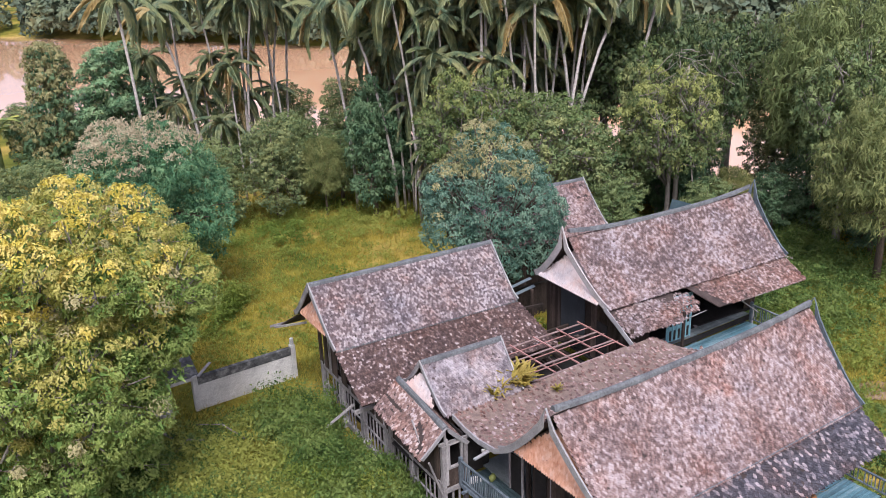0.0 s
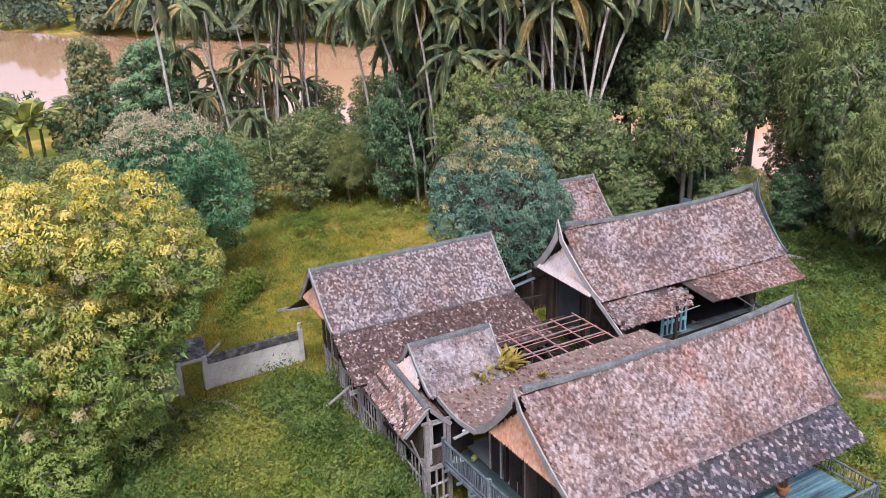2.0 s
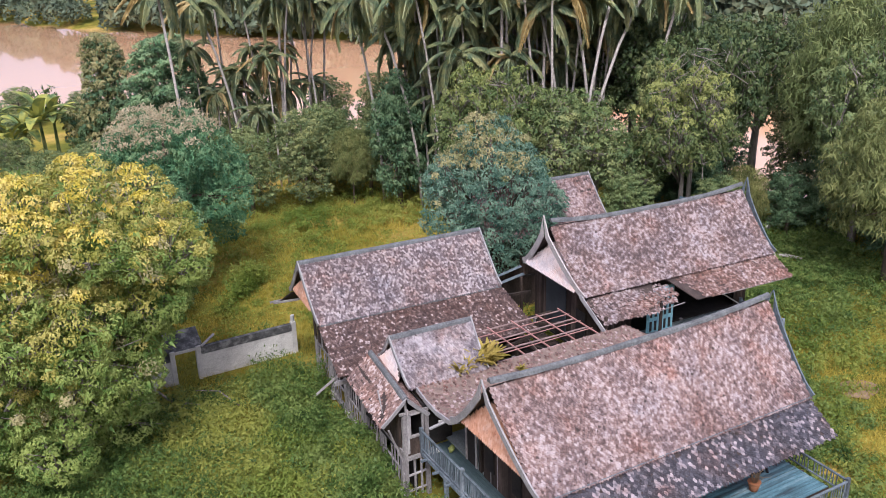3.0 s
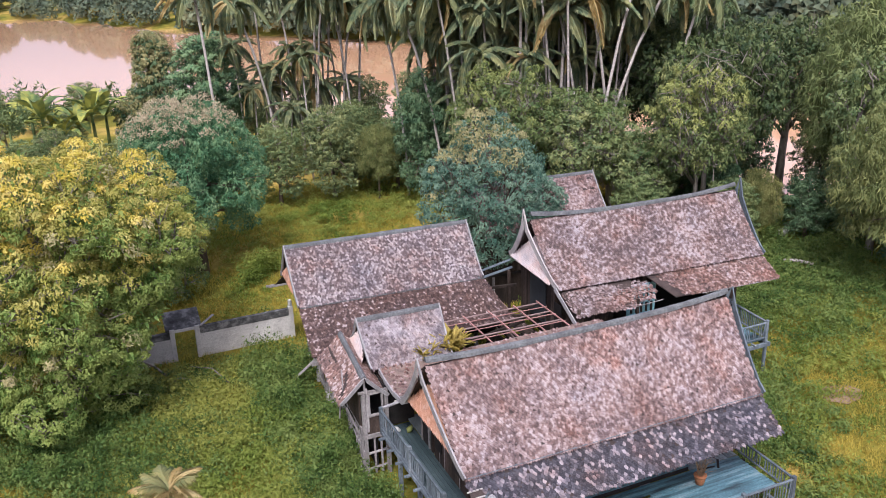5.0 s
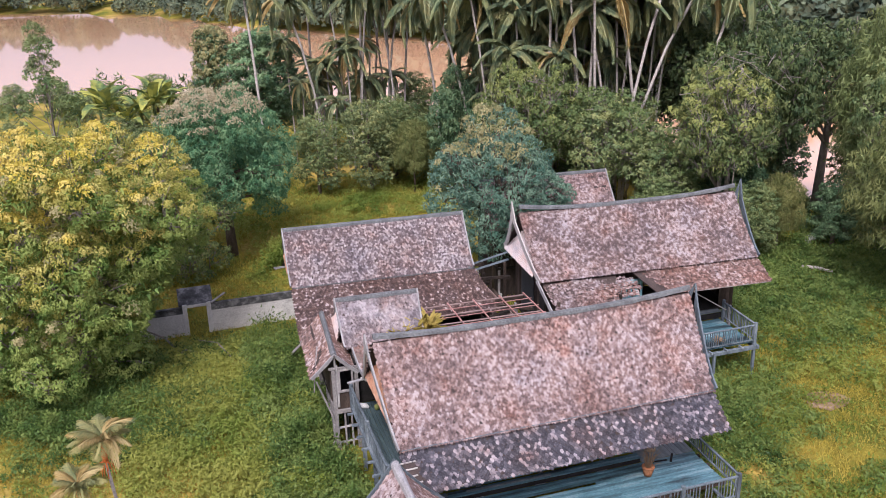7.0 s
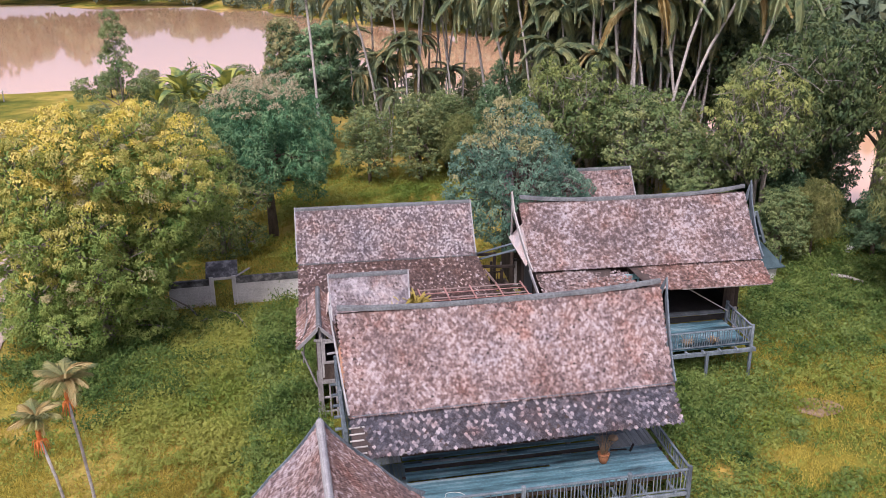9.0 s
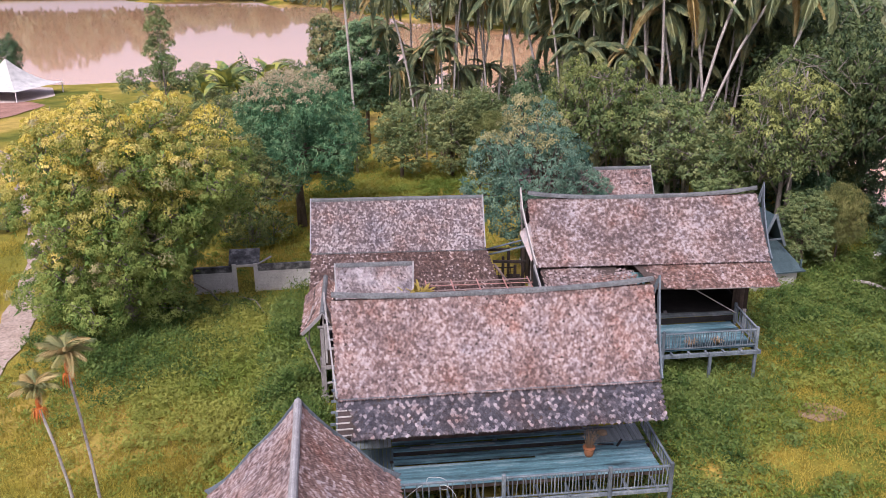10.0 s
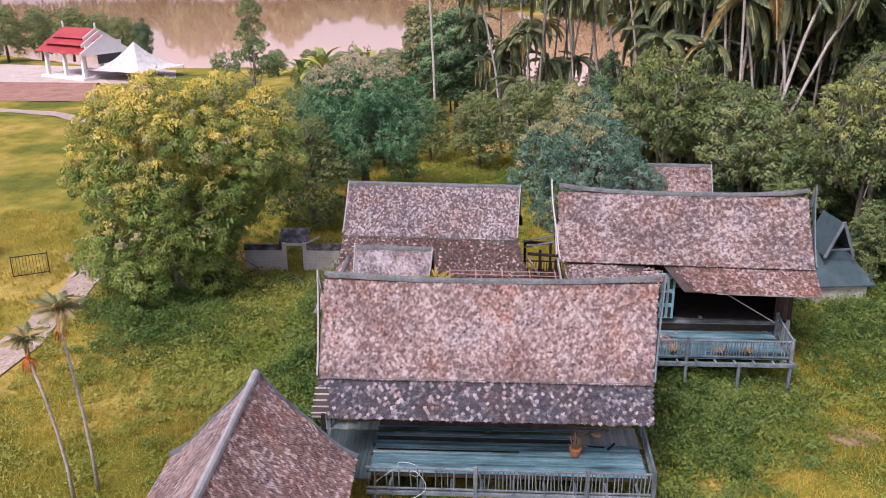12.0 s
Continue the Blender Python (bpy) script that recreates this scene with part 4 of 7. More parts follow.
def clump_points(lobes, spacing, seed, low=-0.6, gap=-0.2, most=4000, deep=0.8):
    """Places of leaf clumps on uneven lobes, kept apart from each other, and their outward ways."""
    rng = np.random.default_rng(seed)
    p, d = crown_points(lobes, most, seed, low, inner=0.0, gap=gap)
    lb = np.array(lobes, float)
    depth = np.min([np.linalg.norm((p - q[:3]) / np.array((q[3], q[3], q[4])), axis=1) for q in lb], axis=0)
    ok = depth > deep
    p, d = p[ok], d[ok]
    reach = spacing * rng.uniform(0.65, 1.3, len(p))
    took, kept = np.empty((0, 3)), []
    for i, q in enumerate(p):
        if not len(took) or np.min(np.sum((took - q) ** 2, 1)) > reach[i] ** 2:
            took = np.vstack([took, q])
            kept.append(i)
    return p[kept], d[kept]


def clump_leaves(name, c, o, radius, per, ll, lw, material, parent, seed, droop=0.3, label="", simple=False, flat=0.75, loose=0.3):
    """Domes of leaves round the places c that face outwards and up."""
    rng = np.random.default_rng(seed)
    axis = unit(o * 0.8 + np.array((0, 0, 0.55)))
    rc = radius * rng.uniform(0.65, 1.3, len(c))
    c, axis, rc = np.repeat(c, per, 0), np.repeat(axis, per, 0), np.repeat(rc, per)
    k = len(c)
    d = unit(axis * 0.75 + unit(rng.normal(0, 1, (k, 3))))
    p = c + d * (rc * rng.uniform(0.6, 0.95, k))[:, None] * np.array((1, 1, flat))
    spin = np.cross(d, rng.normal(0, 1, (k, 3)))
    way = unit(spin) * 0.55 + d * 0.18 + rng.normal(0, loose * 0.6, (k, 3)) + np.array((0, 0, -droop))
    face = d + np.array((0, 0, 0.2)) + rng.normal(0, loose * 0.5, (k, 3))
    s = rng.uniform(0.7, 1.3, k)
    return mesh_part(name, leaf_arrays(p, way, face, ll * s, lw * s, simple=simple), quads(k, 3 if simple else 4), material, parent, label)


def twig_mesh(p, o, count, seed, reach, r, material, parent, name="twig", label="", stick=0.0):
    """Bare forked twigs that carry the clumps."""
    rng = random.Random(seed)
    bm = bmesh.new()
    for i in rng.sample(range(len(p)), min(count, len(p))):
        e, w = Vector(p[i]), Vector(o[i])
        a = e - w * reach * rng.uniform(0.7, 1.3) - Z * reach * 0.5
        e = e + w * stick
        m_ = a.lerp(e, 0.55) + Vector((rng.uniform(-1, 1), rng.uniform(-1, 1), rng.uniform(-1, 1))) * reach * 0.14
        tube(bm, [a, m_, e], [r, r * 0.7, r * 0.25], 5)
        for _ in range(2):
            f = e + Vector((rng.uniform(-1, 1), rng.uniform(-1, 1), rng.uniform(-0.5, 0.8))) * reach * 0.45
            tube(bm, [m_, m_.lerp(f, 0.6), f], [r * 0.55, r * 0.4, r * 0.15], 4)
    return part(name, bm, material, parent, label, "stuff")


def broad_tree(name, m, label, radius, z0, z1, lobe_count, spacing, clump, per, ll, lw, material, seed, droop=0.35, base_r=0.25, group="", low=-0.6, lobes=None, gap=-0.2, bark=None, simple=False, loose=0.3, twigs=0, fill=0.25, tips=None, tip_share=0.0, tip_label="", flat=0.75):
    """A tree whose crown is made of leaf clumps on lobes, over a trunk with limbs. tips: a lighter material that paints
    sunlight on the upper clumps.
    """
    t = thing(name, m, label, "tree", group)
    lb = lobes or lobes_for(radius, z0, z1, lobe_count, seed)
    trunk_mesh(lb, base_r, z1, seed, t, bark, limbs=12)
    p, o = clump_points(lb, spacing, seed, low, gap)
    if twigs:
        twig_mesh(p, o, twigs, seed + 9, spacing * 2.2, 0.045, bark or m_bark, t)
    if fill:
        fp_, fo_ = crown_points([(*q[:3], q[3] * 0.72, q[4] * 0.72) for q in lb], int(len(p) * fill * 4), seed + 4, -0.9, gap=-1.0)
        leaves("inner_leaves", fp_, fo_, max(3, per // 4), clump * 0.5, ll * 1.3, lw * 1.3, material, t, seed + 6, droop, simple=True)
    if tips:
        rng = np.random.default_rng(seed + 5)
        # clumps high up and facing left get the painted sunlit tone
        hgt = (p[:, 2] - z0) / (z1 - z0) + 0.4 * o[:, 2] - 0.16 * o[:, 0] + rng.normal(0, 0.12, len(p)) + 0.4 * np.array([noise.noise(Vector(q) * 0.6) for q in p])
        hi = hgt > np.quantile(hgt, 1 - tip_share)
        clump_leaves("young_leaves", p[hi], o[hi], clump, per, ll, lw, tips, t, seed + 2, droop, tip_label, simple, flat, loose)
        p, o = p[~hi], o[~hi]
    clump_leaves("crown", p, o, clump, per, ll, lw, material, t, seed + 1, droop, "", simple, flat, loose)
    return t


# the large tree, its sunlit top put into yellow and gold leaf colours
big_lobes = [(0.0, 0.2, 7.0, 3.3, 3.6)]
lr = np.random.default_rng(203)
for k in range(58):
    a, e = 2.4 * k + lr.uniform(-0.35, 0.35), math.asin(-0.78 + 1.74 * (k + 0.5) / 58)
    q, far = lr.uniform(0.85, 1.45), lr.uniform(0.84, 1.08)
    low_ = 0.84 if e < -0.15 else 1.0
    big_lobes.append((4.95 * low_ * far * math.cos(a) * math.cos(e), 4.5 * low_ * far * math.sin(a) * math.cos(e), 7.0 + 5.3 * far * math.sin(e), q, q * 0.85))
big_lobes += [(5.0, 2.6, 8.6, 1.5, 1.2), (4.4, 3.4, 10.0, 1.4, 1.2), (5.6, 1.4, 7.2, 1.3, 1.1), (5.3, 2.8, 6.4, 1.4, 1.2)]
for k in range(15):
    a, q = k * 2.4, lr.uniform(1.0, 1.5)
    big_lobes.append((3.9 * math.cos(a) * lr.uniform(0.6, 1.0) - 1.1, 3.7 * math.sin(a) * lr.uniform(0.6, 1.0), lr.uniform(1.4, 3.2), q, q * 0.85))
big = thing("tree", pose(-11.2, 15.2, 0), "large spreading olive-leaved tree, sunlit yellow painted on its top", "tree")
trunk_mesh(big_lobes, 0.42, 12.2, 201, big, m_greybark, limbs=14)
p, o = clump_points(big_lobes, 0.56, 201, -0.8, -0.4, 16000)
twig_mesh(p, o, 300, 202, 1.3, 0.045, m_greybark, big)
rng = np.random.default_rng(205)
fp_, fo_ = crown_points([(*q[:3], q[3] * 0.7, q[4] * 0.7) for q in big_lobes], 1500, 204, -0.9, gap=-1.0)
leaves("inner_leaves", fp_, fo_, 9, 0.3, 0.3, 0.13, m_leaf_big, big, 206, 0.4, simple=True)
# high, upward and left clumps rank first for the painted sunlit tones
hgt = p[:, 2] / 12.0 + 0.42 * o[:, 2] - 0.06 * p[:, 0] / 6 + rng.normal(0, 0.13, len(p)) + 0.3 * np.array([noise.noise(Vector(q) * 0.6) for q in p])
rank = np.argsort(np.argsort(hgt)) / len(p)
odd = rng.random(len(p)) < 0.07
for name_, pick_, mat_, lab_, k_ in (("blossom", rank > 0.90, m_leaf_yellow, "bright yellow leaf tips, sunlight in the colour", 3), ("young_leaves", (rank > 0.56) & (rank <= 0.90) & ~odd, m_leaf_gold, "golden green upper leaves, sunlight in the colour", 5), ("dry_foliage", (rank > 0.25) & (rank <= 0.90) & odd, m_leaf_sage, "beige dry seed clusters", 7), ("crown", (rank <= 0.56) & ~((rank > 0.25) & odd), m_leaf_big, "", 9)):
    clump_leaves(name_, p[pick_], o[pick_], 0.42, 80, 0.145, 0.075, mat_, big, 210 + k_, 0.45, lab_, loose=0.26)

# round tree in the clearing, with pale flower panicles
round_lobes = lobes_for(4.9, 1.8, 11.3, 16, 221, 1.0)
rt = broad_tree("tree", pose(-2.9, 31.2, 0), "round deep green tree with beige flower panicles", 4.3, 2.4, 11.1, 16, 0.44, 0.36, 34, 0.21, 0.075, m_leaf_mango, 221, 0.5, 0.3, lobes=round_lobes, gap=-0.45, low=-0.85, loose=0.22)
p, o = clump_points(round_lobes, 0.34, 222, 0.0, -1.0, 9000)
hi = p[:, 2] + 1.6 * o[:, 2] - 0.2 * p[:, 0] > 10.6
clump_leaves("flower_panicle", p[hi] + o[hi] * 0.18, o[hi], 0.26, 20, 0.2, 0.06, m_leaf_flower, rt, 223, -0.2, "beige flower panicles")

# blue-green tree beside the houses
teal_lobes = [(0, 0, 6.9, 2.8, 2.8), (-0.2, 0, 9.5, 1.7, 1.9), (-1.9, 0.3, 7.6, 1.7, 1.8), (1.5, -0.2, 7.6, 1.6, 1.8), (0.2, -2.0, 7.4, 1.8, 2.0), (0.0, 2.2, 7.0, 2.1, 2.2), (0.8, -1.6, 5.2, 1.7, 1.6), (-1.2, -1.5, 4.9, 1.6, 1.5), (2.9, -0.4, 6.0, 1.4, 1.2), (-2.9, -0.2, 6.2, 1.2, 1.3), (-0.4, -0.8, 3.8, 1.4, 1.2), (2.2, -1.4, 6.6, 1.2, 1.1), (-1.0, -1.6, 8.7, 1.0, 1.0), (0.9, -0.9, 9.2, 1.0, 1.1)]
broad_tree("tree", pose(11.5, 18.2, 0), "dense blue-green tree between the houses", 3.9, 3.0, 11.7, 0, 0.46, 0.34, 34, 0.19, 0.075, m_leaf_teal, 231, 0.45, 0.28, low=-0.85, lobes=teal_lobes, gap=-0.3, tips=m_leaf_sage, tip_share=0.13, tip_label="golden upper leaves, sunlight in the colour", loose=0.28, twigs=60)

# lighter tree that leans before the round one
fore_lobes = [(0, 0, 4.6, 2.0, 1.9), (-1.4, -0.4, 6.2, 1.3, 0.9), (1.3, -0.6, 5.4, 1.3, 0.9), (0.2, -0.8, 7.0, 1.1, 0.8), (1.9, -0.9, 3.9, 1.2, 0.8), (-1.9, -0.2, 4.4, 1.4, 1.1), (0.6, -1.6, 3.0, 1.4, 1.0), (2.6, -1.0, 4.7, 0.8, 0.5), (-0.6, -1.5, 5.3, 1.0, 0.7), (0.2, -0.9, 1.3, 1.6, 1.2), (1.6, -0.6, 1.5, 1.2, 1.0), (-1.5, -0.6, 1.8, 1.4, 1.2)]
broad_tree("tree", pose(-6.2, 27.6, 0), "light olive tree with layered leafy boughs", 2.8, 2.0, 7.6, 0, 0.5, 0.4, 26, 0.22, 0.085, m_leaf_lime, 241, 0.35, 0.16, lobes=fore_lobes, gap=-0.15, bark=m_greybark, twigs=50, tips=m_leaf_bamboo, tip_share=0.3, tip_label="yellowish upper leaves, sunlight in the colour", flat=0.5)

# wood trees: a few builds, then copies
WOOD = "riverside wood"


def wood_build(seed, label, radius, z0, z1, lobe_count, spacing, clump, per, ll, lw, mat_, droop, base_r, gap_=-0.1, bark_=None, tips=None, share=0.0, twigs=0, loose=0.3, flat=0.75):
    return broad_tree("tree", pose(0, 0, -80), label, radius, z0, z1, lobe_count, spacing, clump, per, ll, lw, mat_, seed, droop, base_r, WOOD, low=-0.75, gap=gap_, simple=True, bark=bark_, tips=tips, tip_share=share, tip_label="lighter upper leaves, sunlight in the colour" if tips else "", twigs=twigs, loose=loose, flat=flat)


kinds = {
    "broad": wood_build(301, "leafy green tree of the riverside wood", 3.9, 3.2, 10.0, 15, 0.64, 0.46, 42, 0.18, 0.11, m_leaf_wood, 0.35, 0.22, -0.3, m_greybark, m_leaf_lime, 0.22, 70),
    "hedge": wood_build(311, "bushy tree leafy down to the ground", 3.2, 0.1, 10.0, 18, 0.62, 0.46, 36, 0.19, 0.105, m_leaf_wood, 0.4, 0.2, -0.4, flat=0.45),
    "dark": wood_build(321, "dark creeper-clad tree in the wood", 2.5, 0.2, 10.0, 16, 0.52, 0.42, 36, 0.18, 0.11, m_leaf_ivy, 0.6, 0.2, -0.45),
    "lime": wood_build(331, "light green open-crowned tree by the wood", 3.7, 3.4, 10.0, 13, 0.66, 0.46, 42, 0.18, 0.11, m_leaf_lime, 0.3, 0.18, -0.25, m_greybark, m_leaf_fresh, 0.3, 130),
    "airy": wood_build(341, "feathery bamboo-like olive tree at the wood edge", 3.4, 1.8, 10.0, 15, 0.42, 0.45, 30, 0.3, 0.055, m_leaf_bamboo, 0.8, 0.16, -0.35, loose=0.4),
    "shade": wood_build(351, "tall shaded tree of the riverside wood", 3.9, 3.0, 10.0, 16, 0.62, 0.48, 36, 0.2, 0.125, m_leaf_dark, 0.4, 0.25, -0.25, m_greybark, twigs=40),
}
clearing_edge = [
    ("hedge", 9.6, 43.0, 8.0), ("hedge", 5.2, 43.6, 7.0), ("hedge", 12.6, 46.4, 7.6), ("hedge", 0.8, 46.0, 6.0), ("dark", -3.2, 44.5, 5.2), ("hedge", 15.2, 43.2, 6.4), ("airy", 13.0, 41.6, 6.6, 0.8),
    ("dark", 15.6, 38.4, 10.9, 0.8), ("dark", 17.8, 39.6, 8.6), ("lime", 18.3, 29.0, 12.3), ("broad", 23.0, 26.6, 10.6),
]
palm_front = [
    ("broad", 26.0, 24.0, 7.6), ("dark", 20.6, 26.2, 5.0), ("shade", 23.5, 38.0, 9.5), ("lime", 28.2, 20.9, 12.2, 0.85), ("broad", 31.4, 24.6, 13.5, 0.8), ("hedge", 24.2, 21.8, 5.2), ("hedge", 28.4, 17.6, 5.4),
    ("shade", 33.0, 23.8, 14.5, 0.8), ("shade", 34.5, 29.5, 15.5), ("airy", 39.4, 15.6, 17.0), ("broad", 36.4, 13.6, 14.0, 0.85), ("airy", 30.6, 17.6, 6.0, 0.8), ("airy", 42.5, 12.5, 15.0), ("airy", 41.0, 19.0, 15.0, 0.7),
    ("airy", 32.8, 8.6, 11.8), ("shade", 31.5, 36.0, 14.0), ("shade", 37.0, 36.0, 17.0), ("dark", 30.6, 22.0, 6.5, 1.2), ("dark", 33.2, 26.0, 7.0, 1.3), ("dark", 27.5, 24.6, 6.0, 1.3), ("dark", 36.6, 29.5, 7.0, 1.4), ("dark", 23.0, 30.0, 6.0, 1.4), ("dark", 18.8, 33.0, 5.5, 1.4), ("dark", 37.6, 16.4, 7.5, 1.2), ("dark", 35.0, 17.6, 5.0), ("dark", 41.0, 15.0, 8.0, 1.3), ("hedge", 34.4, 26.6, 8.0, 0.8), ("hedge", 40.8, 21.8, 8.6), ("shade", 41.6, 27.0, 14.5, 1.0), ("dark", 37.0, 25.8, 8.0),
]
bank_trees = [
    ("airy", 42.5, 8.0, 12.0), ("shade", 45.5, 17.0, 16.0), ("airy", 43.5, 2.5, 11.5), ("shade", 27.0, 41.0, 14.0), ("shade", 31.0, 46.0, 13.0), ("shade", 24.0, 48.0, 10.0),
    ("hedge", 21.5, 54.0, 8.5), ("shade", 28.5, 53.0, 12.0), ("broad", -8.6, 36.2, 7.0), ("lime", -5.8, 42.0, 6.0), ("lime", -11.2, 41.0, 6.6),
    ("broad", -15.0, 44.0, 5.4), ("hedge", 13.0, 62.0, 7.5), ("hedge", 8.0, 66.0, 6.5),
]
far_trees = [
    ("hedge", 17.5, 57.0, 8.0), ("hedge", 1.5, 70.0, 6.0), ("hedge", -14.0, 88.0, 5.0), ("hedge", -20.0, 95.0, 4.5), ("hedge", -8.0, 92.0, 5.0), ("hedge", -2.0, 84.0, 5.0),
    ("hedge", -26.0, 99.0, 4.0), ("hedge", 5.0, 77.0, 6.0), ("broad", -16.0, 74.0, 5.5), ("hedge", -21.0, 66.0, 4.6), ("broad", -11.0, 57.0, 6.0), ("dark", 36.4, 11.2, 5.0),
]
edge_trees = [
    ("hedge", -10.0, 72.0, 5.0), ("hedge", -66.0, 117.0, 9.0), ("hedge", -61.5, 118.0, 8.0), ("hedge", -57.0, 117.0, 7.5), ("dark", -53.0, 116.0, 7.0), ("hedge", -71.0, 116.0, 9.0),
    ("hedge", -76.0, 114.0, 9.5), ("hedge", 12.6, 46.8, 7.2), ("shade", 33.0, 41.0, 14.0), ("hedge", 40.0, 6.0, 6.5), ("airy", 46.0, -4.0, 11.0),
    ("hedge", -26.5, 20.0, 2.4), ("hedge", -24.4, 33.0, 3.0),
    ("hedge", -12.4, 49.5, 5.2, 1.2), ("hedge", -8.4, 51.5, 5.6, 1.2), ("lime", -16.2, 51.0, 6.0), ("hedge", -5.0, 53.0, 5.4, 1.2), ("broad", -10.6, 46.0, 6.0), ("hedge", -17.8, 47.0, 4.6, 1.2), ("hedge", -13.6, 55.5, 5.4, 1.3),
]
spots = clearing_edge + palm_front + bank_trees + far_trees + edge_trees
rs = random.Random(5)
for kind_, x, y, h, *slim in spots:
    k = h / 10.0
    w = k * rs.uniform(0.9, 1.1) if h > 5 else k * 1.3
    w *= slim[0] if slim else 1.0
    if h > 12:
        w *= 0.86
    copy_thing(kinds[kind_], pose(x, y, -0.05, 0, 0, rs.uniform(0, 360)) @ Matrix.Diagonal((w, w, k, 1)))
for k in kinds.values():
    for o_ in (*k.children_recursive, k):
        bpy.data.objects.remove(o_)

# trees of their own shape by the river: a leaning creeper-hung one, a dark tiered one, a thin young one
ivy_lobes = [(0, 0, 5.5, 1.4, 4.0)]
ir = random.Random(71)
for k in range(34):
    f = (k + 0.5) / 34
    a, wd = 2.4 * k, 2.3 - 1.3 * f
    ivy_lobes.append((math.cos(a) * wd * 0.8 - 1.2 + 1.5 * f, math.sin(a) * wd * 0.8, 0.8 + 11.4 * f, ir.uniform(0.7, 1.25), ir.uniform(0.7, 1.2)))
ivy_lobes += [(-3.0, -0.3, 2.2, 1.1, 1.6), (-3.3, -0.2, 4.2, 0.9, 1.3), (-3.4, -0.2, 5.6, 0.7, 0.8)]
# upper half takes the pale hazed leaves as its sunlit part
broad_tree("tree", pose(-1.4, 65.5, -0.3), "tall tree hung with creepers by the river, haze painted on top", 3, 0.5, 12.8, 0, 0.5, 0.42, 28, 0.26, 0.14, m_leaf_ivy, 371, 0.6, 0.2, lobes=ivy_lobes, gap=-0.5, simple=True, tips=m_leaf_haze, tip_share=0.5, tip_label="pale olive upper leaves, haze and sunlight in the colour")
tier_lobes = [(0, 0, 7.5, 1.2, 3.0)]
for k in range(30):
    f = (k + 0.5) / 30
    a, wd = 2.4 * k, 3.4 * math.sin(math.pi * (0.18 + 0.72 * f))
    tier_lobes.append((math.cos(a) * wd * 0.8, math.sin(a) * wd * 0.8, 4.0 + 8.6 * f, ir.uniform(0.9, 1.4), ir.uniform(0.5, 0.75)))
broad_tree("tree", pose(2.6, 58.0, -0.2), "dark green tree with flat spreading tiers of leaves", 3.4, 3.0, 12.9, 0, 0.5, 0.42, 28, 0.27, 0.13, m_leaf_ivy, 381, 0.25, 0.2, lobes=tier_lobes, gap=-0.4, simple=True, tips=m_leaf_mango, tip_share=0.35, tip_label="paler upper leaves, sunlight in the colour", flat=0.5, twigs=40)
thin_lobes = [(0, 0, 11.5, 0.5, 1.0), (0.0, 0, 14.4, 0.5, 0.6), (0.1, 0, 13.4, 0.8, 0.6), (0.3, 0.2, 12.2, 0.9, 0.5), (-0.4, 0, 11.4, 0.8, 0.5), (0.6, -0.4, 10.4, 0.9, 0.5), (-0.9, 1, 9.4, 0.9, 0.5), (1.8, -0.6, 9.2, 0.9, 0.5), (-2.2, -0.4, 8.6, 1.0, 0.6), (-2.9, 0, 9.2, 0.6, 0.4), (1.0, 0.6, 8.2, 1.0, 0.6)]
broad_tree("tree", pose(-14.9, 45.9, 0), "thin young tree with open tiers of leaves", 1.9, 6.2, 15.0, 0, 0.42, 0.38, 18, 0.28, 0.12, m_leaf_wood, 361, 0.3, 0.1, lobes=thin_lobes, gap=-0.1, fill=0.0, flat=0.5, bark=m_greybark)

# bare grey dead boughs over the light green tree
dead = thing("dead_branches", pose(28.6, 20.6, 0), "bare grey dead boughs standing above the leaves", "branches", "", "stuff")
dr = np.random.default_rng(75)
dp = np.stack([dr.normal(0, 1.5, 46), dr.normal(-0.8, 0.9, 46), dr.uniform(9.4, 13.0, 46)], 1)
twig_mesh(dp, unit(np.stack([dr.normal(0, 1, 46), dr.normal(0, 1, 46), dr.normal(0.1, 0.35, 46)], 1)), 46, 76, 1.1, 0.03, m_greybark, dead, "dead_bough")
part("trunk", tube(bmesh.new(), [(0, 0, -0.3), (0.1, 0.1, 5.0), (0, -0.3, 9.5), (0.1, -0.4, 12.0)], [0.2, 0.16, 0.11, 0.05], 8), m_greybark, dead)

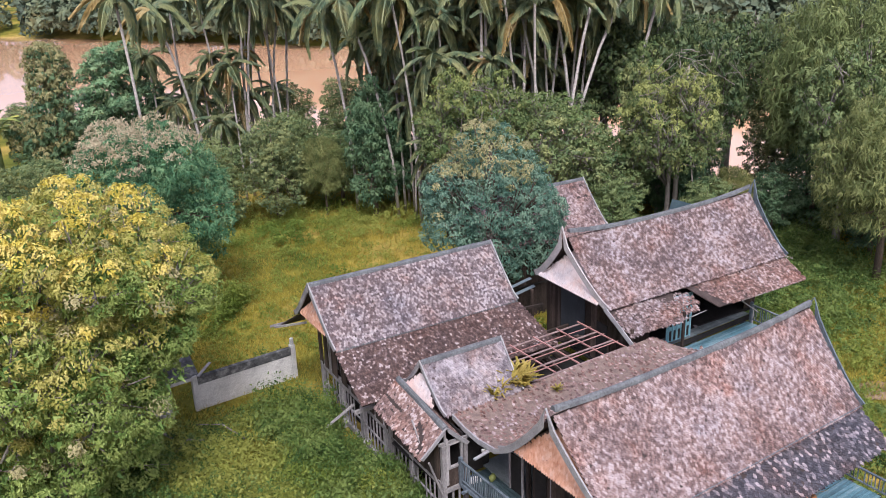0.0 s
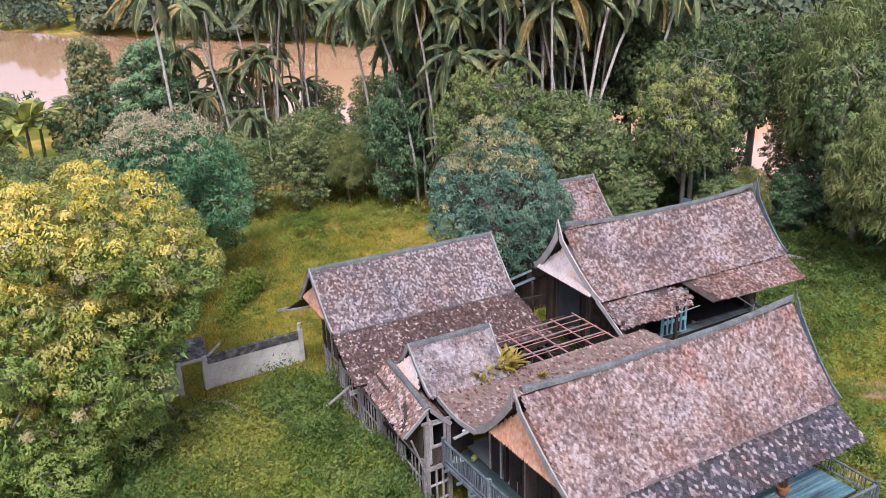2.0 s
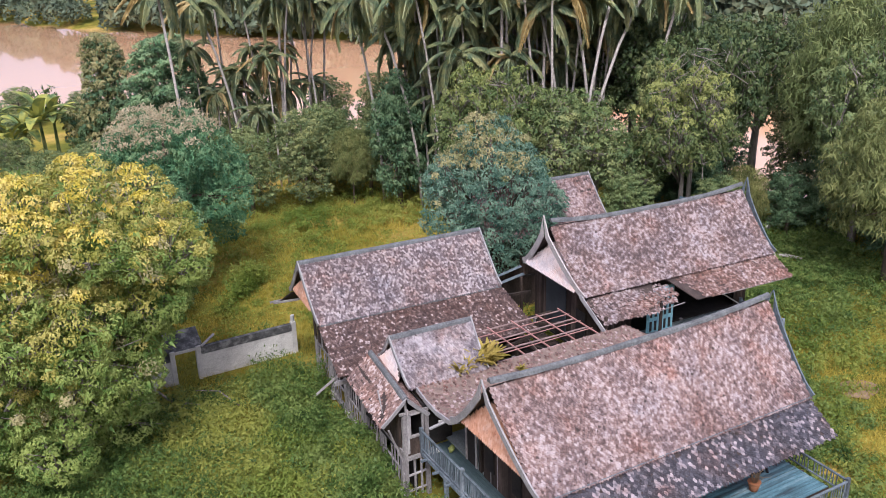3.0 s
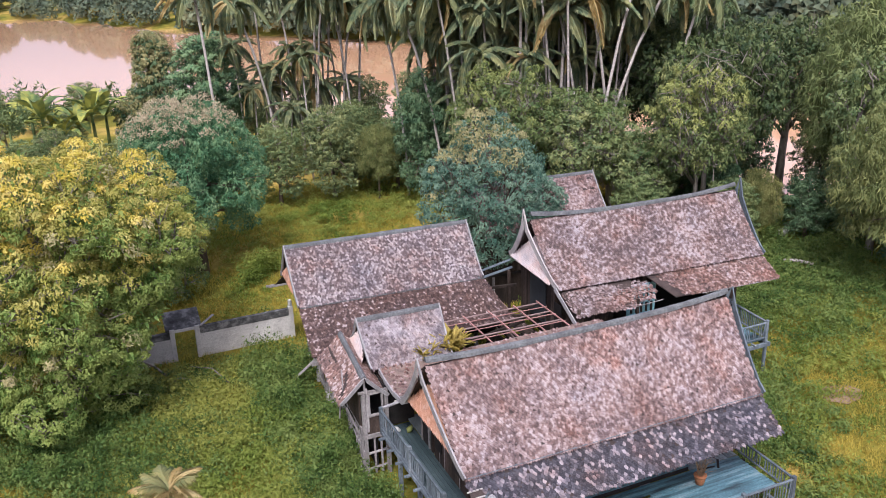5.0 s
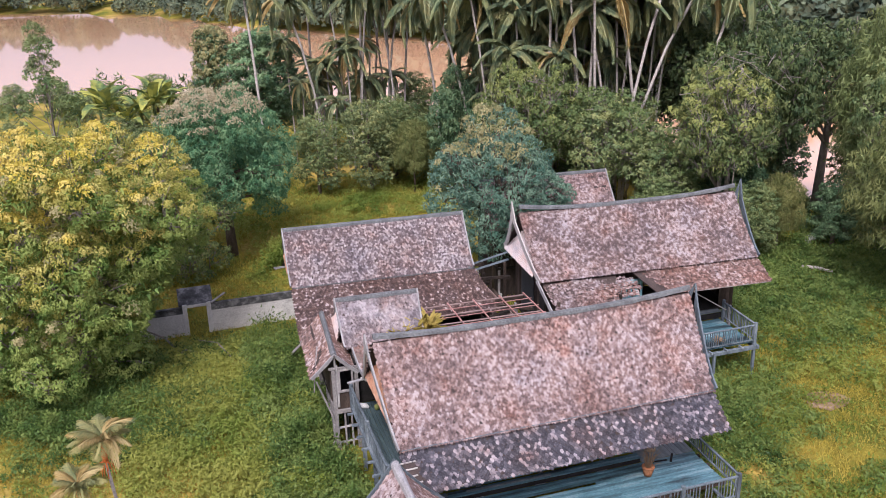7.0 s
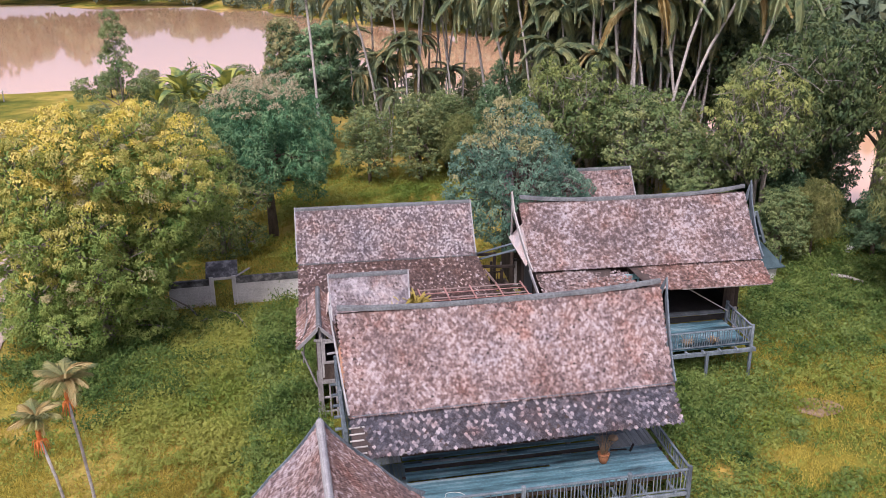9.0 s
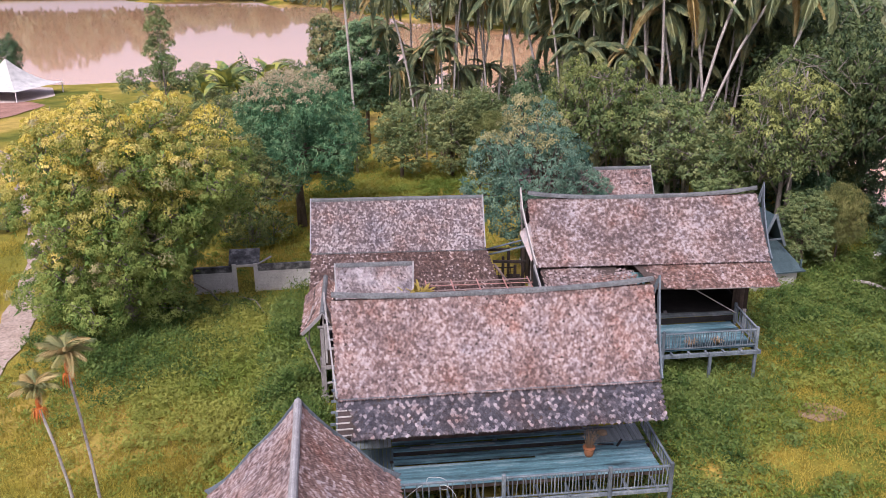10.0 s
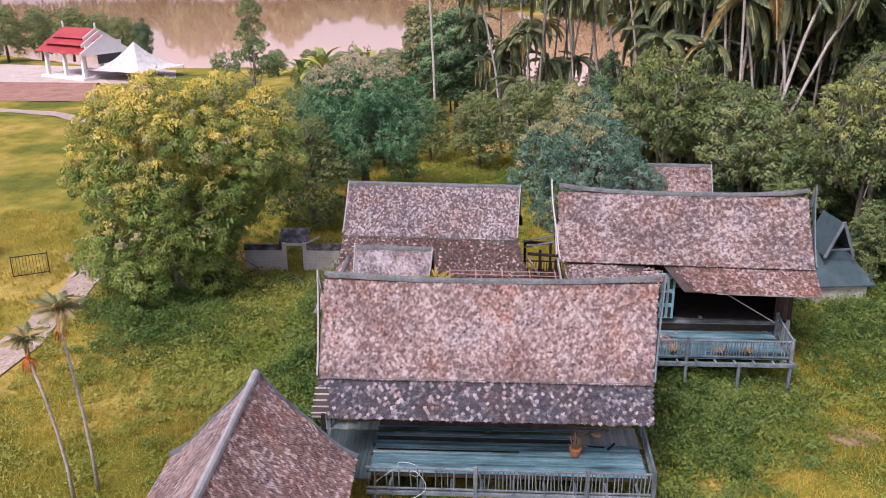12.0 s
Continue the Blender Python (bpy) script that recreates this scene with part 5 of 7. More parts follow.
# ---- palms ----


def frond_mesh(name, seed, span, droop, leaflet, material, wide=0.16):
    """A feather leaf along +x that arches over: rib and paired hanging leaflets."""
    rng = np.random.default_rng(seed)
    k = 27
    s = np.linspace(0.05, 1, k)
    rib = np.stack([span * s * (1 - 0.16 * droop * s), 0.05 * np.sin(s * 4 + seed), span * (0.42 * s - (0.45 + 0.42 * droop) * s ** 2.1)], 1)
    tan = unit(np.gradient(rib, axis=0))
    ps, ws, fs, ls = [], [], [], []
    for sd in (-1, 1):
        for f in (0.0, 0.5):
            q = rib + tan * f * span / k
            out = np.array((0, sd, 0.0))
            ps.append(q)
            ws.append(tan * 0.6 + out * 0.8 + np.array((0, 0, -0.3 - 0.12 * droop)) + rng.normal(0, 0.09, (k, 3)))
            fs.append(np.tile((0, 0, 1.0), (k, 1)) + out * 0.3)
            ls.append(leaflet * np.sin(np.pi * (0.12 + 0.8 * s)) * rng.uniform(0.85, 1.1, k))
    p, w, f, ln = (np.concatenate(a) for a in (ps, ws, fs, ls))
    v = leaf_arrays(p, w, f, ln, np.full(len(p), wide * span / 2.4), 0.1)
    q = quads(len(p))
    rw = 0.03
    rv = np.concatenate([rib + (0, rw, 0), rib - (0, rw, 0), rib - (0, 0, rw * 1.4)])
    b0 = len(v)
    rf = [(b0 + i + a * k, b0 + i + 1 + a * k, b0 + i + 1 + ((a + 1) % 3) * k, b0 + i + ((a + 1) % 3) * k) for i in range(k - 1) for a in range(3)]
    me = bpy.data.meshes.new(name)
    me.from_pydata(np.concatenate([v, rv]).tolist(), [], q.tolist() + rf)
    me.materials.append(material)
    return me


FROND = [frond_mesh("frond", 1, 2.7, 1.0, 0.72, m_frond), frond_mesh("frond", 2, 2.9, 1.4, 0.78, m_frond), frond_mesh("frond", 3, 2.6, 1.9, 0.75, m_frond), frond_mesh("frond", 4, 2.4, 2.3, 0.6, m_frond_dry)]


def palm(m, label, height, lean, seed, count=13, trunk_r=0.085, size=1.0, group="palm grove", dry=0.09, shaft=None):
    rng = random.Random(seed)
    t = thing("palm", m, label, "palm", group)
    lx, ly = lean
    pts = [(lx * f * f, ly * f * f, height * f - (0.25 if f == 0 else 0)) for f in (0, 0.25, 0.5, 0.75, 1.0)]
    part("trunk", tube(bmesh.new(), pts, [trunk_r * 1.25, trunk_r, trunk_r * 0.95, trunk_r * 0.9, trunk_r * 0.85], 8), m_palebark, t)
    if shaft:
        part("crownshaft", tube(bmesh.new(), [(lx, ly, height - 0.1), (lx, ly, height + 0.2), (lx, ly, height + 0.75)], [trunk_r * 1.2, trunk_r * 1.6, trunk_r * 0.8], 8), shaft, t, "orange crownshaft")
    for k in range(count):
        me = FROND[3] if rng.random() < dry else FROND[min(2, int(3 * k / count))]
        ob = new("frond", me)
        ob.parent = t
        el = 48 - 75 * (k / count) + rng.uniform(-8, 8)
        ob.matrix_local = Matrix.Translation((lx, ly, height + (0.5 if shaft else 0))) @ pose(0, 0, 0, 0, 0, k * 137.5 + rng.uniform(-15, 15)) @ pose(0, 0, 0, rng.uniform(-14, 14), -el, 0) @ Matrix.Scale(size * rng.uniform(0.85, 1.1), 4)
    return t


pr = random.Random(9)
for k in range(69):
    if k < 26:
        x, y, h = pr.uniform(17.5, 24.0), pr.uniform(34.5, 41.0), pr.uniform(13.0, 20.0)
    elif k < 52:
        x, y, h = pr.uniform(22.0, 32.5), pr.uniform(28.0, 38.0), pr.uniform(13.0, 20.5)
    elif k < 60:
        x, y, h = pr.uniform(19.0, 25.0), pr.uniform(41.0, 48.0), pr.uniform(10.0, 15.0)
    else:
        x, y, h = pr.uniform(5.5, 14.5), pr.uniform(50.0, 58.0), pr.uniform(15.5, 18.0)
    palm(pose(x, y, -0.1, 0, 0, pr.uniform(0, 360)), "slender pale-stemmed palm with hanging feather fronds", h, (pr.uniform(-2.2, 2.2), pr.uniform(-1.4, 1.4)), 400 + k, 14, 0.095, pr.uniform(1.0, 1.35))
for k in range(58):
    x, y, h = (pr.uniform(17.5, 31.0), pr.uniform(30.0, 44.0), pr.uniform(5.5, 13.5)) if k < 44 else (pr.uniform(5.0, 14.0), pr.uniform(49.5, 57.0), pr.uniform(6.0, 12.0))
    palm(pose(x, y, -0.1, 0, 0, pr.uniform(0, 360)), "young palm with long drooping fronds", h, (pr.uniform(-0.8, 0.8), pr.uniform(-0.8, 0.8)), 500 + k, 13, 0.08, pr.uniform(0.8, 1.15) if k < 44 else pr.uniform(0.7, 0.95))
# tall bare stems that stand out before the grove
for x, y, h, lx, ly in ((1.3, 46.0, 17.0, -0.6, 0.3), (24.0, 26.8, 17.5, 3.4, 0.5), (24.4, 27.2, 17.0, 5.2, -0.6), (22.8, 29.6, 18.0, 0.7, 0.3), (20.4, 31.0, 17.0, 0.2, 0.2), (20.9, 31.2, 16.5, 0.5, 0.6), (17.0, 37.4, 16.5, -3.2, 0.8), (26.0, 27.5, 16.0, -1.8, 0.4), (28.6, 25.6, 16.5, 3.2, 0.2), (15.4, 41.0, 15.5, -1.8, 0.0), (10.6, 50.6, 15.5, 0.5, 0.0), (15.2, 53.0, 15.0, 1.0, 0.0), (7.2, 51.5, 15.5, -2.6, 0.0)):
    palm(pose(x, y, -0.1), "tall bare pale palm stem", h, (lx, ly), int(x * 100), 11, 0.115, 1.2)
# two small palms in the foreground meadow: short upright fans over orange crownshafts
FAN = [frond_mesh("frond", 5, 1.0, 0.45, 0.40, m_fan, 0.07), frond_mesh("frond", 6, 0.95, 0.9, 0.36, m_frond_dry, 0.065)]


def wax_palm(m, height, lean, seed, size, label):
    rng = random.Random(seed)
    t = thing("palm", m, label, "palm", "meadow palms")
    lx, ly = lean
    pts = [(lx * f * f, ly * f * f, height * f - (0.2 if f == 0 else 0)) for f in (0, 0.25, 0.5, 0.75, 1.0)]
    part("trunk", tube(bmesh.new(), pts, [0.075, 0.06, 0.052, 0.048, 0.045], 8), m_palebark, t)
    part("crownshaft", tube(bmesh.new(), [(lx, ly, height - 0.05), (lx, ly, height + 0.15), (lx + 0.02, ly, height + 0.7)], [0.055, 0.085, 0.05], 8), m_orange, t, "orange crownshaft")
    bm = bmesh.new()
    for k in range(26):
        a, r = rng.uniform(0, 6.28), rng.uniform(0.12, 0.3)
        tube(bm, [(lx, ly, height), (lx + r * 0.7 * math.cos(a), ly + r * 0.7 * math.sin(a), height - 0.05), (lx + r * math.cos(a), ly + r * math.sin(a), height - rng.uniform(0.2, 0.5))], [0.016, 0.014, 0.008], 4)
    part("inflorescence", bm, m_orange, t, "hanging orange fruit stalks")
    for k in range(20):
        ob = new("frond", FAN[1] if rng.random() < 0.45 else FAN[0])
        ob.parent = t
        el = 62 - 62 * (k / 20) + rng.uniform(-9, 9)
        ob.matrix_local = Matrix.Translation((lx + 0.02, ly, height + 0.62)) @ pose(0, 0, 0, 0, 0, k * 137.5 + rng.uniform(-15, 15)) @ pose(0, 0, 0, rng.uniform(-14, 14), -el, 0) @ Matrix.Scale(size * rng.uniform(0.85, 1.1), 4)
    return t


wax_palm(pose(-8.02, -3.45, 0), 6.65, (-0.25, -0.25), 601, 1.0, "young palm with an orange crownshaft and bushy crown")
wax_palm(pose(-8.5, -4.3, 0), 6.05, (-0.4, -0.5), 602, 0.82, "thin palm with an orange crownshaft in the meadow")

# banana plants by the river
BAN = bpy.data.meshes.new("leaf_blade")
bs = np.linspace(0, 1, 9)
bl = np.stack([1.9 * bs, 0 * bs, 1.5 * bs - 1.35 * bs ** 2.2], 1)
bw = 0.3 * np.sin(np.pi * np.clip(bs * 0.92 + 0.06, 0, 1)) ** 0.6
bv = np.concatenate([bl + np.stack([0 * bs, bw, 0.35 * bw], 1), bl, bl - np.stack([0 * bs, bw, -0.35 * bw], 1)])
BAN.from_pydata(bv.tolist(), [], [(a * 9 + i, a * 9 + i + 1, (a + 1) * 9 + i + 1, (a + 1) * 9 + i) for a in (0, 1) for i in range(8)])
BAN.materials.append(m_banana)
for k, (x, y) in enumerate(((-12.2, 61.3), (-10.0, 59.4), (-14.0, 62.0), (-8.6, 58.6), (-11.2, 57.8), (-16.0, 60.8), (-7.4, 60.6), (-13.0, 58.8))):
    t = thing("banana_plant", pose(x + 1.0, y + 5.5, 0, 0, 0, k * 50) @ Matrix.Scale(1.0 + 0.12 * (k % 4), 4), "banana plant with broad torn light green leaves", "plant", "banana plants")
    part("stem", tube(bmesh.new(), [(0, 0, -0.2), (0, 0, 2.0), (0.05, 0, 4.2)], [0.18, 0.14, 0.09], 8), m_leaf_lime, t)
    for j in range(8):
        ob = new("leaf_blade", BAN)
        ob.parent = t
        ob.matrix_local = Matrix.Translation((0.04, 0, 4.0)) @ pose(0, 0, 0, 0, 0, j * 137) @ pose(0, 0, 0, 0, -50 + j * 9) @ Matrix.Scale(1.35, 4)

# far bank woods
fr_ = np.random.default_rng(77)
nt_ = 760
a_ = fr_.uniform(-25, 128, nt_)
rr = bank(FAR, a_) - 2 + 90 * fr_.random(nt_) ** 2.0
ph = np.interp(a_, [-25, 60, 85, 93, 96, 98, 101, 104, 109, 128], [14, 14, 12, 8, 14, 10, 13, 23, 30, 33]) * fr_.uniform(0.55, 1.15, nt_)
per_ = 460
k = nt_ * per_
fx, fy = rr * np.cos(np.radians(a_)), rr * np.sin(np.radians(a_))
base_ = np.repeat(np.stack([fx, fy, ground_height(fx, fy)], 1), per_, 0)
hh, fo = np.repeat(ph, per_), unit(fr_.normal(0, 1, (k, 3)))
wd_ = np.repeat(np.clip(ph * fr_.uniform(0.32, 0.6, nt_), 3.0, 9.0), per_)
fo[:, 2] = np.where(fo[:, 2] < -0.3, -fo[:, 2], fo[:, 2])
lump = 1 + 0.16 * np.sin(fo[:, 0] * 7 + np.repeat(fx, per_)) * np.cos(fo[:, 2] * 6 + np.repeat(fy, per_))
fp = base_ + fo * np.stack([wd_ * lump, wd_ * lump, hh * 0.5 * lump], 1) + np.stack([0 * hh, 0 * hh, hh * 0.5 - 1.0], 1)
sz = fr_.uniform(0.7, 1.3, k) * np.clip(wd_ / 4.0, 1.0, 2.2) * 0.85
far_wood = mesh_part("far_wood", leaf_arrays(fp, fo * 0.4 + fr_.normal(0, 0.6, (k, 3)), fo + fr_.normal(0, 0.25, (k, 3)), sz, sz * 0.9, simple=True), quads(k, 3), m_far)
tagged(far_wood, "hazy olive woods on the far river bank", "woods", "", "stuff")

# undergrowth on the near bank, below the wood
k = 26000
a_ = fr_.uniform(-12, 100, k)
rr = bank(NEAR, a_) - 14 + 15 * fr_.random(k)
fx, fy = rr * np.cos(np.radians(a_)), rr * np.sin(np.radians(a_))
hh = np.where((a_ > 24) & (a_ < 39), 0.15, 1.0) * fr_.random(k) ** 1.4 * (2.2 + 1.6 * np.sin(a_ * 1.3) + 1.0 * np.sin(a_ * 4.1))
fp = np.stack([fx, fy, ground_height(fx, fy) + np.clip(hh, 0, None)], 1)
fo = unit(fr_.normal(0, 0.6, (k, 3)) + (0, 0, 0.6))
sz = fr_.uniform(0.4, 0.9, k)
# dark leaf colour stands in for shade below the crowns
bank_green = mesh_part("bank_undergrowth", leaf_arrays(fp, fo + fr_.normal(0, 0.6, (k, 3)), fo, sz, sz * 0.4, simple=True), quads(k, 3), m_leaf_dark)
tagged(bank_green, "tangled undergrowth along the river bank, shade in its colour", "undergrowth", "", "stuff")

# ---- house bodies ----


def stilts(parent, xs, ys, z1, w=0.17, material=None, footing=True, lean=0.01, seed=0):
    rng = random.Random(seed)
    for x in xs:
        for y in ys:
            part("stilt", box_bm((x, y, z1 / 2 - 0.1), (w, w, z1 + 0.2), (rng.uniform(-1, 1), rng.uniform(-1, 1), 0), 0.015), material or m_greywood, parent)
            if footing:
                part("footing", box_bm((x, y, 0.12), (w + 0.16, w + 0.16, 0.5), (0, 0, 0), 0.03), m_white, parent)


def room_box(parent, x0, x1, y0, y1, z0, z1, skip_front=(), material=None, w=0.2, seed=0, floor=True):
    """Boarded walls round a room, on a floor."""
    mat_ = material or m_timber
    plank_wall((x0, y0), (x1, y0), z0, z1, mat_, parent, w, seed=seed, skip=skip_front)
    plank_wall((x0, y1), (x1, y1), z0, z1, mat_, parent, w, seed=seed + 1)
    plank_wall((x0 + 0.02, y0), (x0 + 0.02, y1), z0, z1, mat_, parent, w, seed=seed + 2)
    plank_wall((x1 - 0.02, y0), (x1 - 0.02, y1), z0, z1, mat_, parent, w, seed=seed + 3)
    if floor:
        part("floor", box_bm(((x0 + x1) / 2, (y0 + y1) / 2, z0 - 0.08), (x1 - x0 + 0.1, y1 - y0 + 0.1, 0.12)), m_black, parent)


# front house: walls, gable infill, stilts (local x is world x - 6.25)
room_box(house_front, -5.0, 5.2, -0.7, 2.25, 1.75, 4.5, skip_front=tuple(range(6, 10)) + tuple(range(22, 27)) + tuple(range(38, 42)), seed=1)
stilts(house_front, (-5.0, -2.5, 0.0, 2.6, 5.1), (-0.3, 2.2), 1.65, seed=2)
for u in (-5.5, 5.4):
    bm = bmesh.new()
    f = [bm.verts.new((u + o, y, z)) for o in (-0.02, 0.02) for y, z in ((-1.9, 5.0), (1.9, 5.0), (0, 7.1))]
    bm.faces.new(f[:3]); bm.faces.new(f[3:][::-1])
    for i in range(3):
        bm.faces.new((f[i], f[(i + 1) % 3], f[3 + (i + 1) % 3], f[3 + i]))
    bmesh.ops.recalc_face_normals(bm, faces=bm.faces)
    part("gable_wall", bm, m_timber, house_front, "brown boarded gable wall")
part("eave_beam", beam_bm((-5.95, -3.6, 3.72), (5.45, -3.6, 3.72), 0.09, 0.12), m_timber, house_front)
part("eave_edge", beam_bm((-6.04, -3.93, 3.60), (5.48, -3.93, 3.60), 0.03, 0.07), m_greywood, house_front, "pale eave edge board")
for side in (-1, 1):
    part("wall_plate", beam_bm((-5.8, side * 2.35, 4.55), (5.6, side * 2.35, 4.55), 0.1, 0.14), m_timber, house_front)
# black panels paint the dark inside the windows
for u in (-4.9, -3.2):
    part("window", box_bm((-5.02, u + 5.0, 3.1), (0.06, 0.55, 1.1)), m_black, house_front, "black panel standing for the shade in an unglazed window")

# front verandah deck
deck_f = thing("verandah_deck", pose(0, 0, 0), "worn blue plank verandah with a grey balustrade", "deck")
planks("x", (2.1, -3.95, 1.5), (11.8, -2.62, 1.5), 0.145, 0.035, m_bluewood, deck_f, "floor_plank", seed=3)
planks("x", (7.4, -2.6, 1.5), (11.8, -2.48, 1.5), 0.13, 0.035, m_bluewood, deck_f, "floor_plank", seed=4)
planks("x", (2.1, -2.48, 1.49), (11.8, -1.95, 1.49), 0.145, 0.035, m_bluewood, deck_f, "floor_plank", seed=5)
planks("x", (2.1, -1.92, 1.66), (9.6, -1.2, 1.66), 0.125, 0.03, m_bluewood, deck_f, "bench_plank", seed=6, skip=(3,), wobble=0.02)
planks("y", (9.6, -1.95, 1.5), (11.8, -0.75, 1.5), 0.15, 0.03, m_greydeck, deck_f, "floor_plank", seed=7)
planks("y", (-0.1, -1.2, 1.44), (2.12, -0.55, 1.44), 0.15, 0.035, m_greydeck, deck_f, "floor_plank", seed=44)
part("riser", box_bm((5.85, -1.9, 1.55), (7.4, 0.03, 0.16)), m_black, deck_f)
part("riser", box_bm((5.85, -1.18, 1.72), (7.4, 0.03, 0.2)), m_timber, deck_f)
planks("x", (2.1, -1.16, 1.8), (9.9, -0.76, 1.8), 0.14, 0.03, m_timber, deck_f, "sill_plank", seed=8)
part("loose_plank", beam_bm((2.6, -1.5, 1.7), (8.2, -1.42, 1.71), 0.13, 0.03), m_bluewood, deck_f)
part("loose_plank", beam_bm((2.8, -1.75, 1.69), (6.0, -1.8, 1.7), 0.11, 0.03), m_greydeck, deck_f)
part("loose_plank", beam_bm((7.6, -1.3, 1.72), (10.8, -1.05, 1.56), 0.11, 0.03), m_bluerail, deck_f)
for y in (-3.85, -2.8, -2.2):
    part("joist", beam_bm((2.0, y, 1.37), (11.9, y, 1.37), 0.12, 0.18), m_timber, deck_f)
part("edge_beam", beam_bm((2.1, -4.62, 1.12), (11.9, -4.62, 1.12), 0.1, 0.14), m_bluerail, deck_f)
for k in range(9):
    part("joist_end", box_bm((2.9 + k * 1.06, -4.3, 1.2), (0.09, 0.75, 0.1)), m_bluerail, deck_f)
railing(deck_f, (2.1, -4.62), (5.85, -4.62), 1.22, 2.1, m_bluerail, (1.0,), 7, 0.2, 0.12, 0.2)
railing(deck_f, (5.85, -4.62), (11.85, -4.62), 1.22, 2.1, m_bluerail, (0.63, 1.0), 8, 0.125, 0.08, 0.05)
railing(deck_f, (11.88, -4.5), (11.95, -1.0), 1.5, 2.1, m_bluerail, (), 9)
for x in (2.4, 4.1, 5.85, 7.4, 9.65, 11.85):
    part("stilt", box_bm((x, -4.6, 0.5), (0.13, 0.13, 1.3)), m_bluerail, deck_f)

# side gallery between porch and front house
gallery = thing("side_gallery", pose(0, 0, 0), "grey-blue boarded gallery with a slender balustrade", "deck")
planks("y", (0.15, -1.2, 2.02), (1.3, 5.0, 2.02), 0.15, 0.035, m_gallery, gallery, "floor_plank", seed=9)
planks("y", (0.3, -4.3, 1.42), (2.2, -1.2, 1.42), 0.15, 0.035, m_gallery, gallery, "floor_plank", seed=10)
railing(gallery, (0.1, 4.85), (0.14, -1.2), 2.05, 2.92, m_bluerail, (0.0, 0.5, 1.0), 11, 0.11)
part("joist", beam_bm((0.12, 5.0, 1.9), (0.16, -1.2, 1.9), 0.12, 0.18), m_bluerail, gallery)
for k in range(7):
    part("joist_end", box_bm((-0.02, 4.4 - k * 0.9, 1.93), (0.35, 0.09, 0.1)), m_bluerail, gallery)
for y in (3.2, 1.2, -1.1):
    part("stilt", box_bm((0.2, y, 0.85), (0.15, 0.15, 2.1)), m_bluerail, gallery)
part("post", box_bm((0.6, -3.9, 2.5), (0.13, 0.13, 2.4)), m_timber, gallery)

# added black panel that paints a shaded doorway
part("dark_opening", box_bm((1.0, 5.25, 2.95), (1.25, 0.06, 2.1)), m_black, gallery, "black panel standing for the shade in the gallery's end doorway")
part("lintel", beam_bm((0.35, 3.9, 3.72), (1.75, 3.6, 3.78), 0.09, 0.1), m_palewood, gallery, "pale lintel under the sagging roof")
# black panels on the wall paint shaded gaps between the studs
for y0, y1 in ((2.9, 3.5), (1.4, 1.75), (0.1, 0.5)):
    part("wall_panel", box_bm((1.32, (y0 + y1) / 2, 2.75), (0.05, y1 - y0, 1.5)), m_black, gallery, "black panel standing for the shade in a wall gap")
for y in (3.55, 2.85, 1.8, 1.35, 0.55, 0.05):
    part("wall_stud", box_bm((1.29, y, 2.8), (0.07, 0.08, 1.65)), m_greywood, gallery)
rag = part("plastic_bag", tube(bmesh.new(), [(0.95, 4.2, 2.04), (1.0, 4.22, 2.16), (1.08, 4.25, 2.2), (1.15, 4.28, 2.1)], [0.05, 0.13, 0.11, 0.04], 8), m_leaf_fresh)
tagged(rag, "crumpled green plastic bag on the gallery floor", "bag")
rag = part("cloth", tube(bmesh.new(), [(0.3, 4.5, 2.05), (0.42, 4.55, 2.15), (0.6, 4.5, 2.12), (0.72, 4.45, 2.05)], [0.06, 0.13, 0.12, 0.05], 8), m_canvas)
tagged(rag, "pale crumpled cloth on the gallery floor", "cloth")

# porch body
porch = thing("porch", pose(0, 0, 0), "silvered timber porch with an open window and framed lower storey", "porch")
for x in (-0.56, 0.36):
    part("corner_post", box_bm((x, 4.95, 1.85), (0.16, 0.16, 3.75)), m_greywood, porch)
    part("corner_post", box_bm((x, 8.6, 1.9), (0.16, 0.16, 3.9)), m_greywood, porch)
part("tie_beam", beam_bm((-0.75, 4.93, 3.82), (0.6, 4.93, 3.74), 0.09, 0.1), m_greywood, porch)
part("king_post", beam_bm((-0.48, 4.93, 3.8), (-0.48, 4.93, 4.5), 0.08, 0.08), m_greywood, porch)
part("dado", box_bm((-0.1, 4.97, 2.3), (0.8, 0.05, 0.75)), m_timber, porch)
part("window_frame", box(box(box(box_bm((-0.34, 4.93, 3.22), (0.08, 0.1, 1.05)), (0.2, 4.93, 3.22), (0.08, 0.1, 1.05), bevel=0.01), (-0.07, 4.93, 3.7), (0.6, 0.1, 0.09), bevel=0.01), (-0.07, 4.93, 2.74), (0.6, 0.12, 0.09), bevel=0.01), m_greywood, porch, "pale window frame")
part("sill_beam", beam_bm((-0.65, 4.93, 1.84), (0.5, 4.93, 1.84), 0.14, 0.16), m_greywood, porch)
for z in (0.35, 1.05):
    part("lower_rail", beam_bm((-0.6, 4.95, z), (0.4, 4.95, z + 0.05), 0.07, 0.08), m_greywood, porch)
for x in (-0.2, 0.08):
    part("lower_mullion", box_bm((x, 4.95, 0.95), (0.08, 0.08, 1.7)), m_greywood, porch)
part("side_post", box_bm((-0.42, 4.94, 3.0), (0.09, 0.12, 1.9)), m_greywood, porch)
part("floor", box_bm((-0.1, 6.8, 1.98), (1.0, 3.6, 0.1)), m_black, porch)
# near-black wall paints the dark inside the open window
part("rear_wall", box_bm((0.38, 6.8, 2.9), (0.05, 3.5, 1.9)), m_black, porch)
